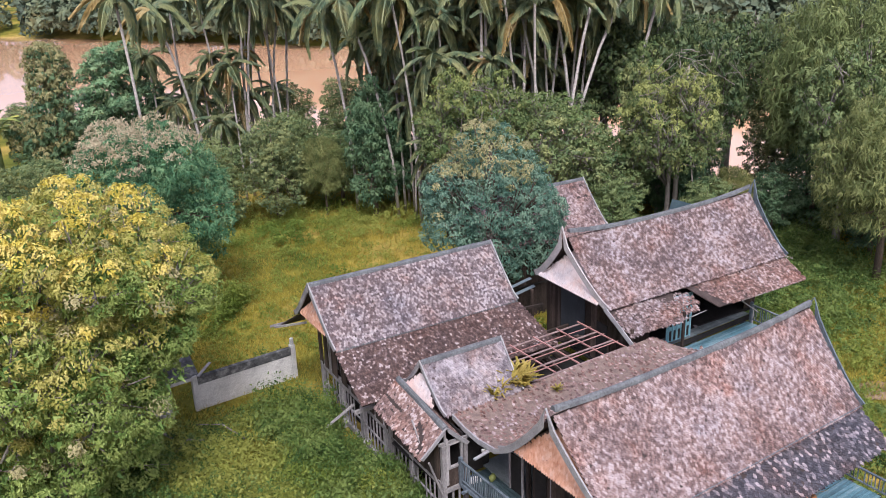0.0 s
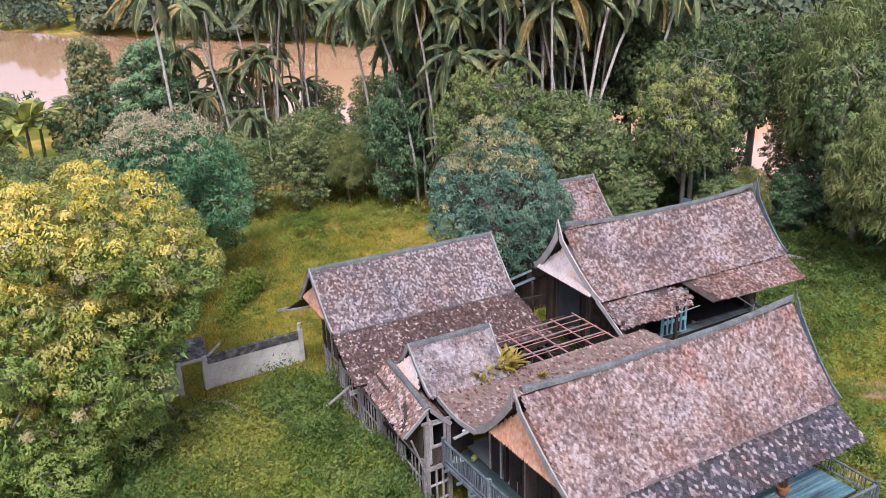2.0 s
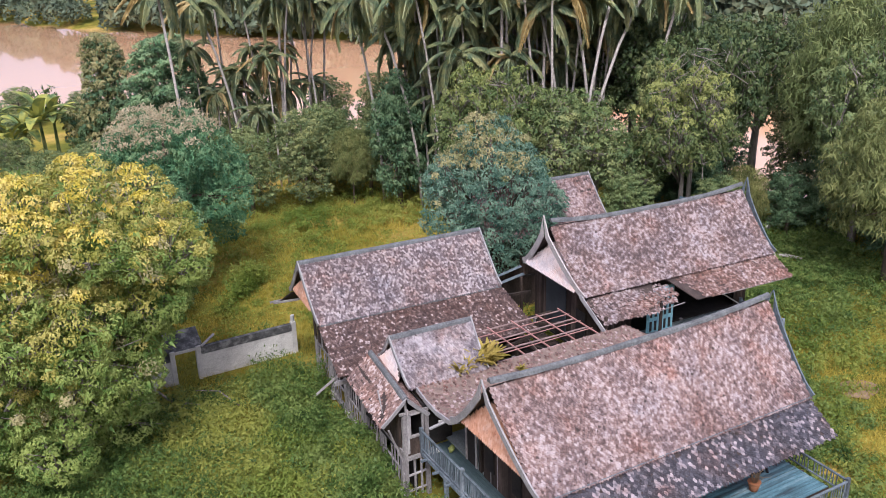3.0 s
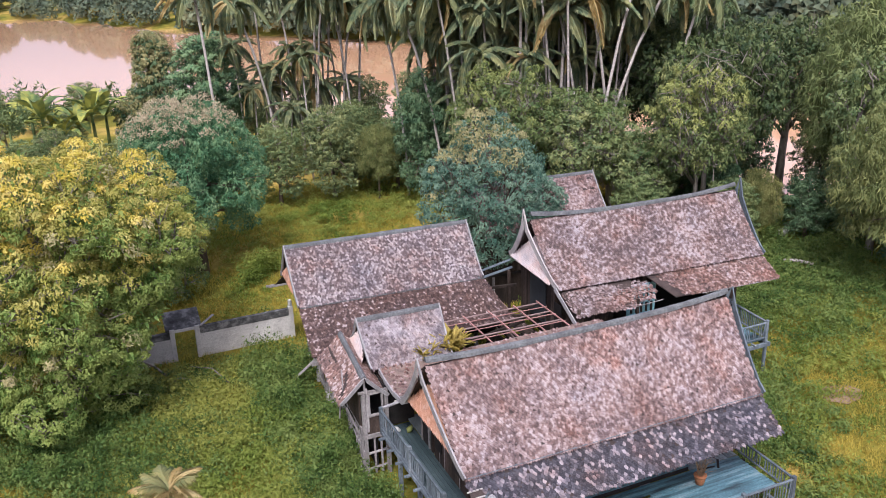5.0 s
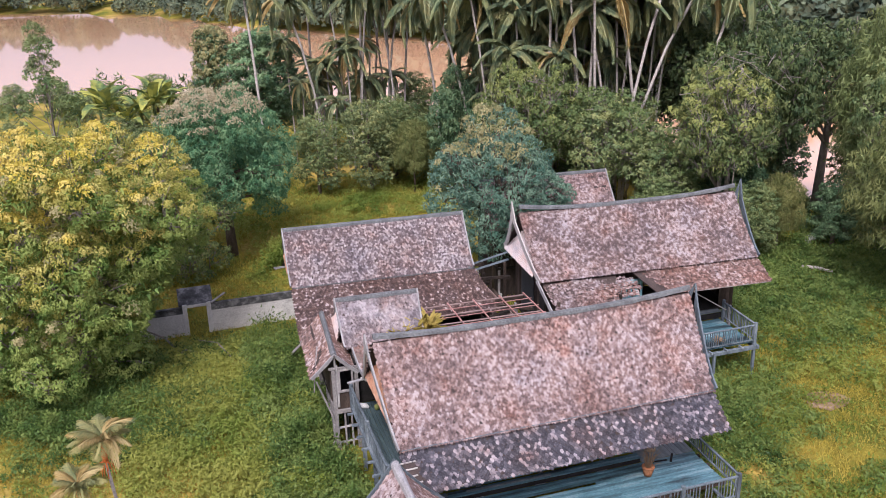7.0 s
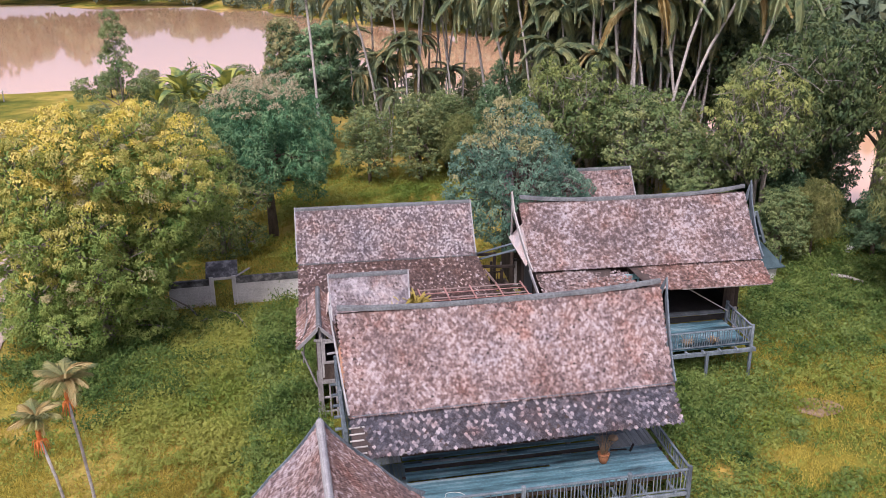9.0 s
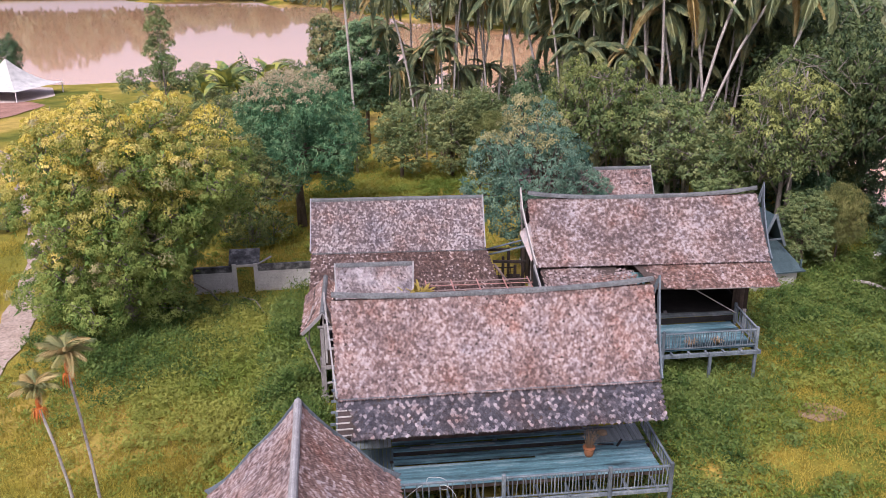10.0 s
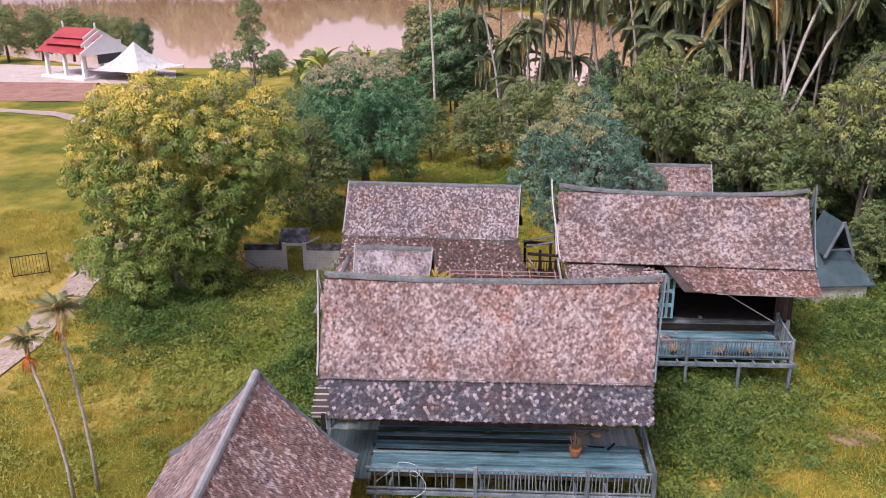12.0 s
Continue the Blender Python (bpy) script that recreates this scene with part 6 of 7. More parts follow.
plank_wall((-0.66, 5.05), (-0.52, 8.9), 2.2, 3.75, m_timber, porch, 0.17, seed=12)
part("prop", beam_bm((-1.28, 4.75, 3.45), (-0.72, 4.7, 1.75), 0.07, 0.07), m_greywood, porch, "pale leaning prop")
part("prop", beam_bm((-1.12, 5.9, 3.9), (-1.25, 6.0, 2.3), 0.05, 0.05), m_greywood, porch)
part("loose_batten", beam_bm((-0.95, 6.3, 4.25), (-1.25, 5.1, 3.62), 0.06, 0.05), m_greywood, porch)

# west wall of the rear left house: slatted below, boarded above
west = thing("slatted_wall", pose(-0.62, 5.0, 0, 0, 0, 86.4), "two-storey timber wall, slatted below and boarded above", "wall", "", "structure")
for k in range(6):
    u = 0.05 + k * 2.15
    part("pillar", box_bm((u, 0, 1.1), (0.2, 0.2, 2.4)), m_greywood, west)
    part("footing", box_bm((u, 0, 0.1), (0.34, 0.34, 0.7), (0, 0, 0), 0.03), m_white, west)
for k in range(34):
    if k % 9 == 4:
        continue
    part("slat", box_bm((0.2 + k * 0.315, 0.03, 1.12), (0.06, 0.05, 1.65), (0, random.Random(k).uniform(-1.5, 1.5), 0), 0.006), m_greywood, west)
part("sill_beam", beam_bm((-0.1, -0.02, 2.12), (11.0, -0.02, 2.12), 0.16, 0.2), m_greywood, west)
part("foot_beam", beam_bm((-0.1, 0, 0.3), (11.0, 0, 0.3), 0.14, 0.26), m_greywood, west)
part("mid_rail", beam_bm((-0.1, 0.02, 1.25), (11.0, 0.02, 1.25), 0.06, 0.08), m_greywood, west)
for u0, u1, zt in ((4.0, 4.8, 3.25), (4.8, 5.6, 3.6), (5.6, 6.4, 4.05), (6.4, 11.0, 4.5)):
    plank_wall((u0, 0.05), (u1, 0.05), 2.2, zt, m_timber, west, 0.2, name="upper_board", seed=int(u0 * 10), skip=(2, 6, 7, 11, 12, 16, 17, 20))
for u, zt in ((4.2, 3.2), (6.0, 3.9), (7.3, 4.6), (8.6, 4.6), (9.9, 4.6), (10.9, 4.6)):
    part("stud", box_bm((u, 0.0, (2.1 + zt) / 2), (0.11, 0.1, zt - 2.1)), m_greywood, west)
for u, w in ((6.75, 0.3), (7.75, 0.36), (9.25, 0.3)):
    part("shutter", box_bm((u, -0.03, 3.3), (w, 0.04, 1.5), (0, 0, 0)), m_white, west, "peeling white shutter board")
part("stub_beam", beam_bm((5.35, 0.9, 2.62), (5.35, -0.5, 2.66), 0.14, 0.16), m_greywood, west)
# black sheet behind the slats stands in for the shaded undercroft
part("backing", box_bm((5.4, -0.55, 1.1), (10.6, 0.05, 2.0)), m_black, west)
prop = part("fallen_prop", beam_bm((-2.0, 13.4, 0.02), (-0.65, 11.5, 2.3), 0.11, 0.11), m_greywood)
tagged(prop, "silvered timber prop leaning on the wall", "timber")

# rear left house body (local to B0)
room_box(house_left, -3.2, 4.1, -2.0, 2.2, 2.1, 4.9, seed=14)
plank_wall((4.2, -4.1), (4.2, -2.0), 2.0, 3.6, m_timber, house_left, 0.2, seed=15)
part("eave_beam", beam_bm((-4.3, -4.2, 3.36), (4.9, -4.2, 3.36), 0.09, 0.12), m_timber, house_left)
stilts(house_left, (-1.2, 1.6, 4.1), (-3.9, -1.9, 2.1), 2.05, seed=3)
part("gable_wall", box_bm((-3.4, 0, 4.75), (0.05, 3.9, 0.9)), m_timber, house_left)
part("outrigger", beam_bm((-4.9, 3.95, 3.62), (-4.2, 1.6, 4.6), 0.08, 0.1), m_greywood, house_left)
part("outrigger", beam_bm((-5.0, 4.4, 3.5), (-3.8, 4.3, 3.55), 0.08, 0.1), m_greywood, house_left)

# rear right house body (local to C0)
room_box(house_rear, -5.0, 5.3, -1.3, 2.3, 2.2, 5.6, skip_front=tuple(range(16, 48)), material=m_timber, seed=16)
# black panels paint the shade inside the door openings
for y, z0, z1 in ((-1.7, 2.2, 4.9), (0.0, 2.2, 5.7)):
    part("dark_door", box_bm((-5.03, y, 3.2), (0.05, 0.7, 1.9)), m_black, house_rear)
# blue-black sheet paints the shaded interior below the gable
part("back_sheet", box_bm((-5.06, 0.3, 3.9), (0.05, 1.7, 2.6)), m_slate, house_rear, "blue-black sheet standing for the dark interior below the gable")
stilts(house_rear, (-5.0, -2.0, 1.2, 5.2), (-1.3, 2.2), 2.2, seed=4)
for u in (-4.9, -1.9):
    part("eave_post", box_bm((u, -3.45, 3.2), (0.12, 0.12, 2.7)), m_timber, house_rear)
part("eave_beam", beam_bm((1.2, -3.55, 4.5), (5.55, -3.55, 4.5), 0.09, 0.12), m_timber, house_rear)
part("eave_beam", beam_bm((-5.0, -3.4, 4.28), (-2.3, -3.4, 4.2), 0.09, 0.12), m_timber, house_rear)
part("eave_edge", beam_bm((1.3, -3.8, 4.4), (5.62, -3.8, 4.4), 0.03, 0.06), m_greywood, house_rear)
part("brace", beam_bm((1.6, -3.2, 4.3), (4.3, -2.4, 2.5), 0.05, 0.05), m_greywood, house_rear)
part("hanging_board", beam_bm((-5.62, -2.5, 5.3), (-5.3, -4.1, 4.0), 0.06, 0.2), m_barge, house_rear, "pale hanging gable board")
# teal lattice seen through the torn eave
lat = part("lattice", box_bm((-1.0, -2.3, 3.6), (1.5, 0.05, 2.2)), m_teal, house_rear, "teal painted lattice panel")
for k in range(6):
    part("lattice_bar", box_bm((-1.65 + k * 0.27, -2.35, 3.6), (0.07, 0.05, 2.2)), m_teal, lat)
# black pieces paint the dark seen through the lattice
for z in (2.8, 3.5, 4.2):
    for k in range(5):
        part("lattice_gap", box_bm((-1.515 + k * 0.27, -2.332, z), (0.14, 0.03, 0.5)), m_black, lat)
# torn tile courses left hanging
for k, (z, d, u0, u1) in enumerate(((4.80, 2.88, -2.7, -0.8), (4.64, 3.08, -2.9, -0.7), (4.48, 3.30, -2.8, -0.9))):
    ledge = part("tile_batten", beam_bm((u0, -d, z - 0.05), (u1, -d - 0.05, z - 0.02), 0.05, 0.05), m_greywood, house_rear)
    tiles([(d - 0.12, z + 0.06), (d + 0.1, z - 0.04)], -1, (u0, u0 + 0.1), (u1, u1 - 0.1), m_tile_rust, ledge, 55 + k, 0.08, 3.0)
for a, c in (((-2.2, -3.55, 4.2), (-0.6, -3.5, 4.3)), ((-0.95, -2.6, 4.95), (-0.9, -3.4, 4.3))):
    part("loose_batten", beam_bm(a, c, 0.04, 0.04), m_greywood, house_rear)

# rear verandah deck
deck_c = thing("verandah_deck", pose(0, 0, 0, 0, 0, 0), "dark blue-grey plank verandah on tall stilts", "deck")
planks("x", (11.5, 4.7, 1.75), (19.35, 7.5, 1.75), 0.15, 0.035, m_bluewood, deck_c, "floor_plank", seed=17)
planks("x", (10.4, 7.55, 2.12), (19.5, 8.4, 2.12), 0.15, 0.035, m_greydeck, deck_c, "floor_plank", seed=18)
part("riser", box_bm((15.0, 7.54, 1.92), (9.0, 0.03, 0.3)), m_black, deck_c)
part("edge_beam", beam_bm((11.4, 4.62, 1.5), (19.55, 4.62, 1.5), 0.14, 0.18), m_bluerail, deck_c)
part("edge_beam", beam_bm((19.4, 4.6, 1.5), (19.5, 8.3, 1.5), 0.14, 0.18), m_bluerail, deck_c)
for k in range(10):
    part("joist_end", box_bm((12.0 + k * 0.82, 4.6, 1.63), (0.09, 0.3, 0.1)), m_bluerail, deck_c)
railing(deck_c, (11.5, 4.66), (19.32, 4.66), 1.78, 2.62, m_bluerail, (0.43, 1.0), 19, 0.12)
railing(deck_c, (19.36, 4.75), (19.52, 7.45), 1.78, 2.62, m_bluerail, (1.0,), 20, 0.12)
for x, y in ((12.4, 4.65), (14.86, 4.62), (17.12, 4.57), (19.34, 4.67), (14.9, 7.4), (17.1, 7.4), (19.4, 7.4)):
    part("stilt", box_bm((x, y, 0.75), (0.13, 0.13, 1.7)), m_bluerail, deck_c)

# batten grid of the lost roof over the courtyard, local to its low corner
gridr = thing("roof_grid", pose(4.35, 5.8, 4.02, 0, 0, -0.6), "bare pink batten grid of a fallen roof", "roof frame")
for k, y in enumerate((0.0, 0.28, 0.85, 1.12, 1.75, 2.02, 2.65, 3.1)):
    part("batten", beam_bm((0.0, y, 0.03), (5.15 - 0.1 * (k % 2), y + 0.05 * (k % 3 - 1), 0.0), 0.1 if k % 2 else 0.04, 0.04), m_duskwood if k % 2 else m_pinksteel, gridr)
for x in (0.05, 1.3, 2.55, 3.85, 5.05):
    part("rafter", beam_bm((x, -0.1, -0.04), (x - 0.1, 3.25, 0.06), 0.06, 0.06), m_pinksteel, gridr)

# courtyard clutter under and behind the grid
yard = thing("courtyard_frame", pose(0, 0, 0), "dark tangle of old beams in the courtyard", "timber frame")
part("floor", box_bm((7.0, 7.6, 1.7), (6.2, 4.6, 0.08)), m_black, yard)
part("floor", box_bm((2.7, 3.9, 1.98), (2.7, 3.0, 0.08)), m_greydeck, yard)
part("screen_wall", box_bm((3.9, 3.9, 3.0), (0.06, 3.0, 2.0)), m_black, yard)
planks("y", (7.7, 9.9, 1.62), (10.3, 15.6, 1.62), 0.2, 0.04, m_timber, yard, "floor_plank", seed=45, skip=(4, 8))
part("door_post", box_bm((1.35, 2.6, 3.0), (0.14, 0.14, 2.1)), m_timber, yard)
for a, c in (((8.2, 12.3, 3.7), (9.9, 12.0, 3.7)), ((8.1, 10.4, 3.2), (9.9, 10.2, 3.3)), ((8.0, 9.6, 3.4), (10.0, 9.3, 3.0)), ((8.3, 9.0, 2.0), (8.2, 12.6, 2.6)), ((8.9, 13.2, 0.0), (8.9, 13.2, 3.6)), ((9.9, 12.8, 0.0), (9.9, 12.8, 4.2)), ((8.2, 15.6, 0.0), (8.2, 15.6, 3.3)), ((9.6, 15.4, 0.0), (9.6, 15.4, 3.3)), ((8.2, 15.5, 3.2), (9.7, 15.4, 3.2)), ((5.2, 9.1, 2.6), (8.6, 8.8, 3.3)), ((4.6, 8.0, 2.2), (7.9, 6.6, 3.2))):
    part("old_beam", beam_bm(a, c, 0.12, 0.14), m_timber, yard)
railing(yard, (8.0, 15.0), (9.9, 14.9), 1.6, 2.3, m_timber, (0.0, 1.0), 23, 0.14)

for k, (a, c) in enumerate((((8.0, 14.0, 3.75), (10.3, 13.4, 4.5)), ((8.1, 13.6, 3.6), (10.2, 13.0, 4.25)))):
    part("roof_board", beam_bm(a, c, 0.24, 0.03, roll=4 * k), m_bluerail, yard, "grey weathered roof board left over the passage")
part("hanging_rafter", beam_bm((8.1, 11.4, 3.9), (9.4, 10.2, 2.3), 0.09, 0.1), m_duskwood, yard)
part("hanging_rafter", beam_bm((7.6, 9.9, 3.0), (9.8, 9.4, 3.1), 0.08, 0.09), m_duskwood, yard)
part("hanging_rafter", beam_bm((8.6, 9.2, 1.8), (8.0, 11.8, 3.4), 0.08, 0.09), m_duskwood, yard)
# added black floor, puts shade over the bright ground between the houses
part("floor", box_bm((9.0, 9.2, 1.5), (2.8, 3.4, 0.08)), m_black, yard)
# far house body
part("skirting_boards", box_bm((0.0, -1.95, 1.0), (7.0, 0.06, 2.0)), m_timber, house_far, "brown boards closing the undercroft")
part("skirting_boards", box_bm((-3.5, 0.0, 1.0), (0.06, 3.8, 2.0)), m_timber, house_far)
room_box(house_far, -3.5, 3.4, -2.0, 2.0, 2.0, 4.5, seed=24)
stilts(house_far, (-3.4, 3.3), (-1.9, 1.9), 2.0, seed=5)
# link room and near house bodies
room_box(house_small, -1.3, 1.4, -1.2, 0.9, 2.1, 4.4, seed=25)
room_box(house_near, -4.6, 5.0, -2.2, 2.2, 1.9, 4.0, seed=26)
stilts(house_near, (-4.5, -1.5, 1.6, 4.8), (-2.1, 2.1), 1.85, seed=6)

# boundary wall with its gate
wall = thing("boundary_wall", pose(-5.05, 19.0, 0, 0, 0, 1.2), "mould-blackened white block wall with a gateway", "wall", "", "structure")


def block_course(x0, x1, z0, z1, seed):
    """Rendered blocks with open joints."""
    rng = random.Random(seed)
    z, row = z0, 0
    while z < z1 - 0.02:
        x = x0 - (0.2 if row % 2 else 0.0)
        while x < x1:
            a, c = max(x, x0), min(x + 0.4, x1)
            if c - a > 0.05:
                part("block", box_bm(((a + c) / 2, rng.uniform(-0.004, 0.004), z + 0.1), (c - a - 0.004, 0.16, 0.196), bevel=0.003), m_white, wall)
            x += 0.4
        z += 0.2
        row += 1


block_course(0.0, 5.0, -0.1, 1.3, 1)
block_course(-3.6, -1.15, -0.1, 1.3, 2)
part("coping", box_bm((2.5, 0, 1.5), (5.06, 0.22, 0.4)), m_soot, wall, "black mouldy wall top")
part("coping", box_bm((-2.4, 0, 1.48), (2.5, 0.22, 0.36)), m_soot, wall)
for x in (0.06, -1.2, 5.0):
    part("pillar", box_bm((x, 0, 0.85), (0.24, 0.26, 1.9)), m_white, wall)
part("pillar_cap", box_bm((5.0, 0, 1.95), (0.16, 0.16, 0.4), (0, 0, 45)), m_white, wall)
part("lintel", box_bm((-0.57, 0, 1.68), (1.5, 0.24, 0.16)), m_white, wall)
part("gate_roof", box_bm((-0.6, 0.45, 2.05), (1.8, 1.25, 0.07), (30, 0, 0)), m_soot, wall, "black mossy gate roof")
part("fallen_board", beam_bm((0.2, -0.2, 1.78), (1.0, 0.3, 2.05), 0.16, 0.04), m_greywood, wall)

# small outbuilding with blue-grey roofs
out = thing("outbuilding", pose(24.9, 16.2, 0, 0, 0, 6), "small white outbuilding with blue-grey tiered roofs", "outbuilding")
part("wall", box_bm((0.0, 0.2, 0.55), (3.8, 2.8, 1.3)), m_white, out, "stained white wall")
bm = bmesh.new()
q = [bm.verts.new(v) for v in ((-2.15, -1.5, 1.2), (2.15, -1.5, 1.2), (2.15, 1.9, 1.2), (-2.15, 1.9, 1.2), (-0.75, -0.2, 2.75), (0.95, -0.2, 2.75), (0.95, 0.8, 2.75), (-0.75, 0.8, 2.75))]
for f in ((0, 1, 5, 4), (1, 2, 6, 5), (2, 3, 7, 6), (3, 0, 4, 7), (4, 5, 6, 7), (3, 2, 1, 0)):
    bm.faces.new([q[i] for i in f])
part("lower_roof", bm, m_bluemetal, out)
part("cornice", box_bm((0, 0.2, 1.16), (4.4, 3.5, 0.1)), m_bluemetal, out)
bm = bmesh.new()
q = [bm.verts.new(v) for v in ((-0.65, -1.0, 2.7), (0.95, -1.0, 2.7), (0.15, -1.0, 4.6), (-0.65, 1.4, 2.7), (0.95, 1.4, 2.7), (0.15, 1.4, 4.6))]
for f in ((0, 2, 5, 3), (1, 4, 5, 2), (3, 5, 4)):
    bm.faces.new([q[i] for i in f])
up_roof = part("upper_roof", bm, m_bluemetal, out)
for x in (-0.65, 0.95):
    part("gable_board", beam_bm((x, -1.02, 2.65), (0.15, -1.02, 4.65), 0.08, 0.16), m_bluerail, up_roof)
part("gable_tie", beam_bm((-0.4, -1.0, 3.1), (0.7, -1.0, 3.1), 0.07, 0.1), m_bluerail, up_roof)
part("finial", box_bm((1.95, -1.35, 1.5), (0.1, 0.1, 0.7)), m_bluemetal, out)

# ---- things on the decks and roofs ----
pot = thing("plant_pot", pose(9.38, -2.75, 1.5), "terracotta pot holding a dead dry plant", "pot")
bm = bmesh.new()
tube(bm, [(0, 0, 0.0), (0, 0, 0.2), (0, 0, 0.34), (0, 0, 0.36)], [0.14, 0.19, 0.22, 0.24], 14)
part("pot_body", bm, m_clay, pot)
bm = bmesh.new()
rp = random.Random(3)
for k in range(34):
    a, r = rp.uniform(0, 6.28), rp.uniform(0.1, 0.55)
    hgt = rp.uniform(0.35, 0.95)
    tube(bm, [(0.08 * math.cos(a), 0.08 * math.sin(a), 0.3), (r * 0.5 * math.cos(a), r * 0.5 * math.sin(a), 0.3 + hgt * 0.7), (r * math.cos(a), r * math.sin(a), 0.3 + hgt)], [0.012, 0.009, 0.004], 4)
part("dry_stem", bm, m_straw, pot, "bleached dead stems")
tagged(part("basket", tube(bmesh.new(), [(10.3, -1.35, 1.52), (10.3, -1.35, 1.58), (10.3, -1.35, 1.6)], [0.2, 0.18, 0.1], 16), m_straw), "round woven straw tray on the deck", "basket")
sticks = part("driftwood", beam(beam_bm((10.6, -2.3, 1.52), (10.9, -1.9, 1.54), 0.08, 0.05), (9.9, -2.1, 1.52), (10.5, -2.2, 1.55), 0.05, 0.05), m_black)
tagged(sticks, "charred sticks lying on the deck", "sticks")
for k, x in enumerate((14.4, 16.3, 17.55)):
    t = thing("fallen_palm_husk", pose(x, 5.0, 1.76, 0, 0, k * 60), "dry orange husk plant behind the balustrade", "plant", "dry husks")
    bm = bmesh.new()
    for j in range(26):
        a, r = rp.uniform(0, 6.28), rp.uniform(0.15, 0.42)
        tube(bm, [(0, 0, 0.0), (r * 0.6 * math.cos(a), r * 0.6 * math.sin(a), 0.3), (r * math.cos(a), r * math.sin(a), rp.uniform(0.1, 0.5))], [0.03, 0.022, 0.008], 4)
    part("husk", bm, m_straw, t)
cable = bpy.data.curves.new("cable", "CURVE")
cable.dimensions, cable.bevel_depth, cable.bevel_resolution = "3D", 0.009, 2
sp = cable.splines.new("NURBS")
cp = [(2.4, -4.3, 1.3), (2.9, -4.2, 1.7), (3.3, -4.4, 2.0), (3.1, -4.5, 2.25), (3.6, -4.4, 2.2), (4.0, -4.3, 1.9), (3.9, -4.5, 1.6), (3.5, -4.6, 1.9), (3.8, -4.7, 2.15), (4.3, -4.75, 1.5), (4.0, -4.8, 1.1), (3.2, -4.8, 0.8), (2.6, -4.8, 1.0)]
sp.points.add(len(cp) - 1)
for q, c in zip(sp.points, cp):
    q.co = (*c, 1)
sp.use_endpoint_u = True
cable.materials.append(m_canvas)
tagged(new("cable", cable), "white cable tangled over the balustrade", "cable")
heap = mesh_part("tile_rubble", *(lambda r: (np.concatenate([TILE_V * (0.15, 0.2, 1.0) @ np.array(Euler((r.uniform(-0.5, 0.5), r.uniform(-0.5, 0.5), r.uniform(0, 6))).to_matrix()) + (r.gauss(13.7, 0.45), r.gauss(6.2, 0.35), 1.8 + abs(r.gauss(0, 0.1))) for _ in range(160)]), [[8 * k + i for i in q] for k in range(160) for q in TILE_F]))(random.Random(4)), m_tile_rust)
tagged(heap, "heap of fallen roof tiles on the deck", "rubble", "", "stuff")


def fern(x, y, z, seed, size):
    t = thing("fern", pose(x, y, z, 0, 0, seed * 40), "yellow-green fern rooted in the roof valley", "fern", "roof ferns")
    r = random.Random(seed)
    for k in range(22):
        ob = new("frond", FERN)
        ob.parent = t
        ob.matrix_local = pose(0, 0, 0, 0, 0, k * 137) @ pose(0, 0, 0, 0, -r.uniform(35, 84)) @ Matrix.Scale(size * r.uniform(0.7, 1.1), 4)


m_fern = foliage("fern leaves", (0.16, 0.15, 0.03), (0.30, 0.25, 0.05), (0.46, 0.36, 0.10))
FERN = frond_mesh("frond", 8, 1.0, 0.5, 0.13, m_fern, 0.09)
for k, (x, y, s) in enumerate(((3.3, 6.1, 0.95), (3.75, 6.2, 1.2), (4.1, 6.15, 0.85), (3.5, 5.9, 0.7), (2.3, 5.85, 0.7), (2.75, 6.0, 0.75), (3.9, 5.9, 0.8), (4.6, 4.9, 0.4))):
    fern(x, y, 4.1, k, s)

# ---- distance: pavilion, tent, gate ----
pav = thing("pavilion", pose(-55.5, 98.5, 0, 0, 0, -28), "white open pavilion with a three-tier red roof", "pavilion")
for x in (-4.2, 0, 4.2):
    for y in (-3.2, 3.2):
        part("column", box_bm((x, y, 1.9), (0.5, 0.5, 3.9), bevel=0.04), m_canvas, pav)
part("plinth", box_bm((0, 0, 0.2), (10, 8, 0.5)), m_canvas, pav)
for k, (w, d, z) in enumerate(((10.5, 8.6, 3.9), (8.8, 6.6, 5.0), (7.4, 4.6, 5.9))):
    bm = bmesh.new()
    q = [bm.verts.new(v) for v in ((-w / 2, -d / 2, z), (w / 2, -d / 2, z), (w / 2, d / 2, z), (-w / 2, d / 2, z), (-w / 2, 0, z + d * 0.27), (w / 2, 0, z + d * 0.27))]
    for f in ((0, 1, 5, 4), (2, 3, 4, 5), (0, 4, 3), (1, 2, 5), (3, 2, 1, 0)):
        bm.faces.new([q[i] for i in f])
    tier = part("roof_tier", bm, m_redroof, pav)
    bm = bmesh.new()
    q = [bm.verts.new((w / 2 + o_, y_, z_)) for o_ in (0.01, 0.07) for y_, z_ in ((-d / 2, z), (d / 2, z), (0, z + d * 0.27))]
    for f in ((0, 2, 1), (3, 4, 5), (0, 1, 4, 3), (1, 2, 5, 4), (2, 0, 3, 5)):
        bm.faces.new([q[i] for i in f])
    part("gable_face", bm, m_canvas, tier, "white gable face")
    part("gable_end", box_bm((w / 2 + 0.02, 0, z - 0.15), (0.12, d, 0.3)), m_canvas, tier)
    for sd in (-1, 1):
        part("verge", beam_bm((w / 2 + 0.03, sd * d / 2, z), (w / 2 + 0.03, 0, z + d * 0.27), 0.15, 0.3), m_canvas, tier)
part("gable_wall", box_bm((5.0, 0, 4.6), (0.1, 6.4, 1.6)), m_canvas, pav)
part("dark_panel", box_bm((5.0, 0.9, 3.0), (0.14, 4.2, 1.5)), m_slate, pav)
for sd in (-1, 1):
    part("finial", box_bm((sd * 3.7, 0, 7.5), (0.2, 0.2, 1.0)), m_canvas, pav)
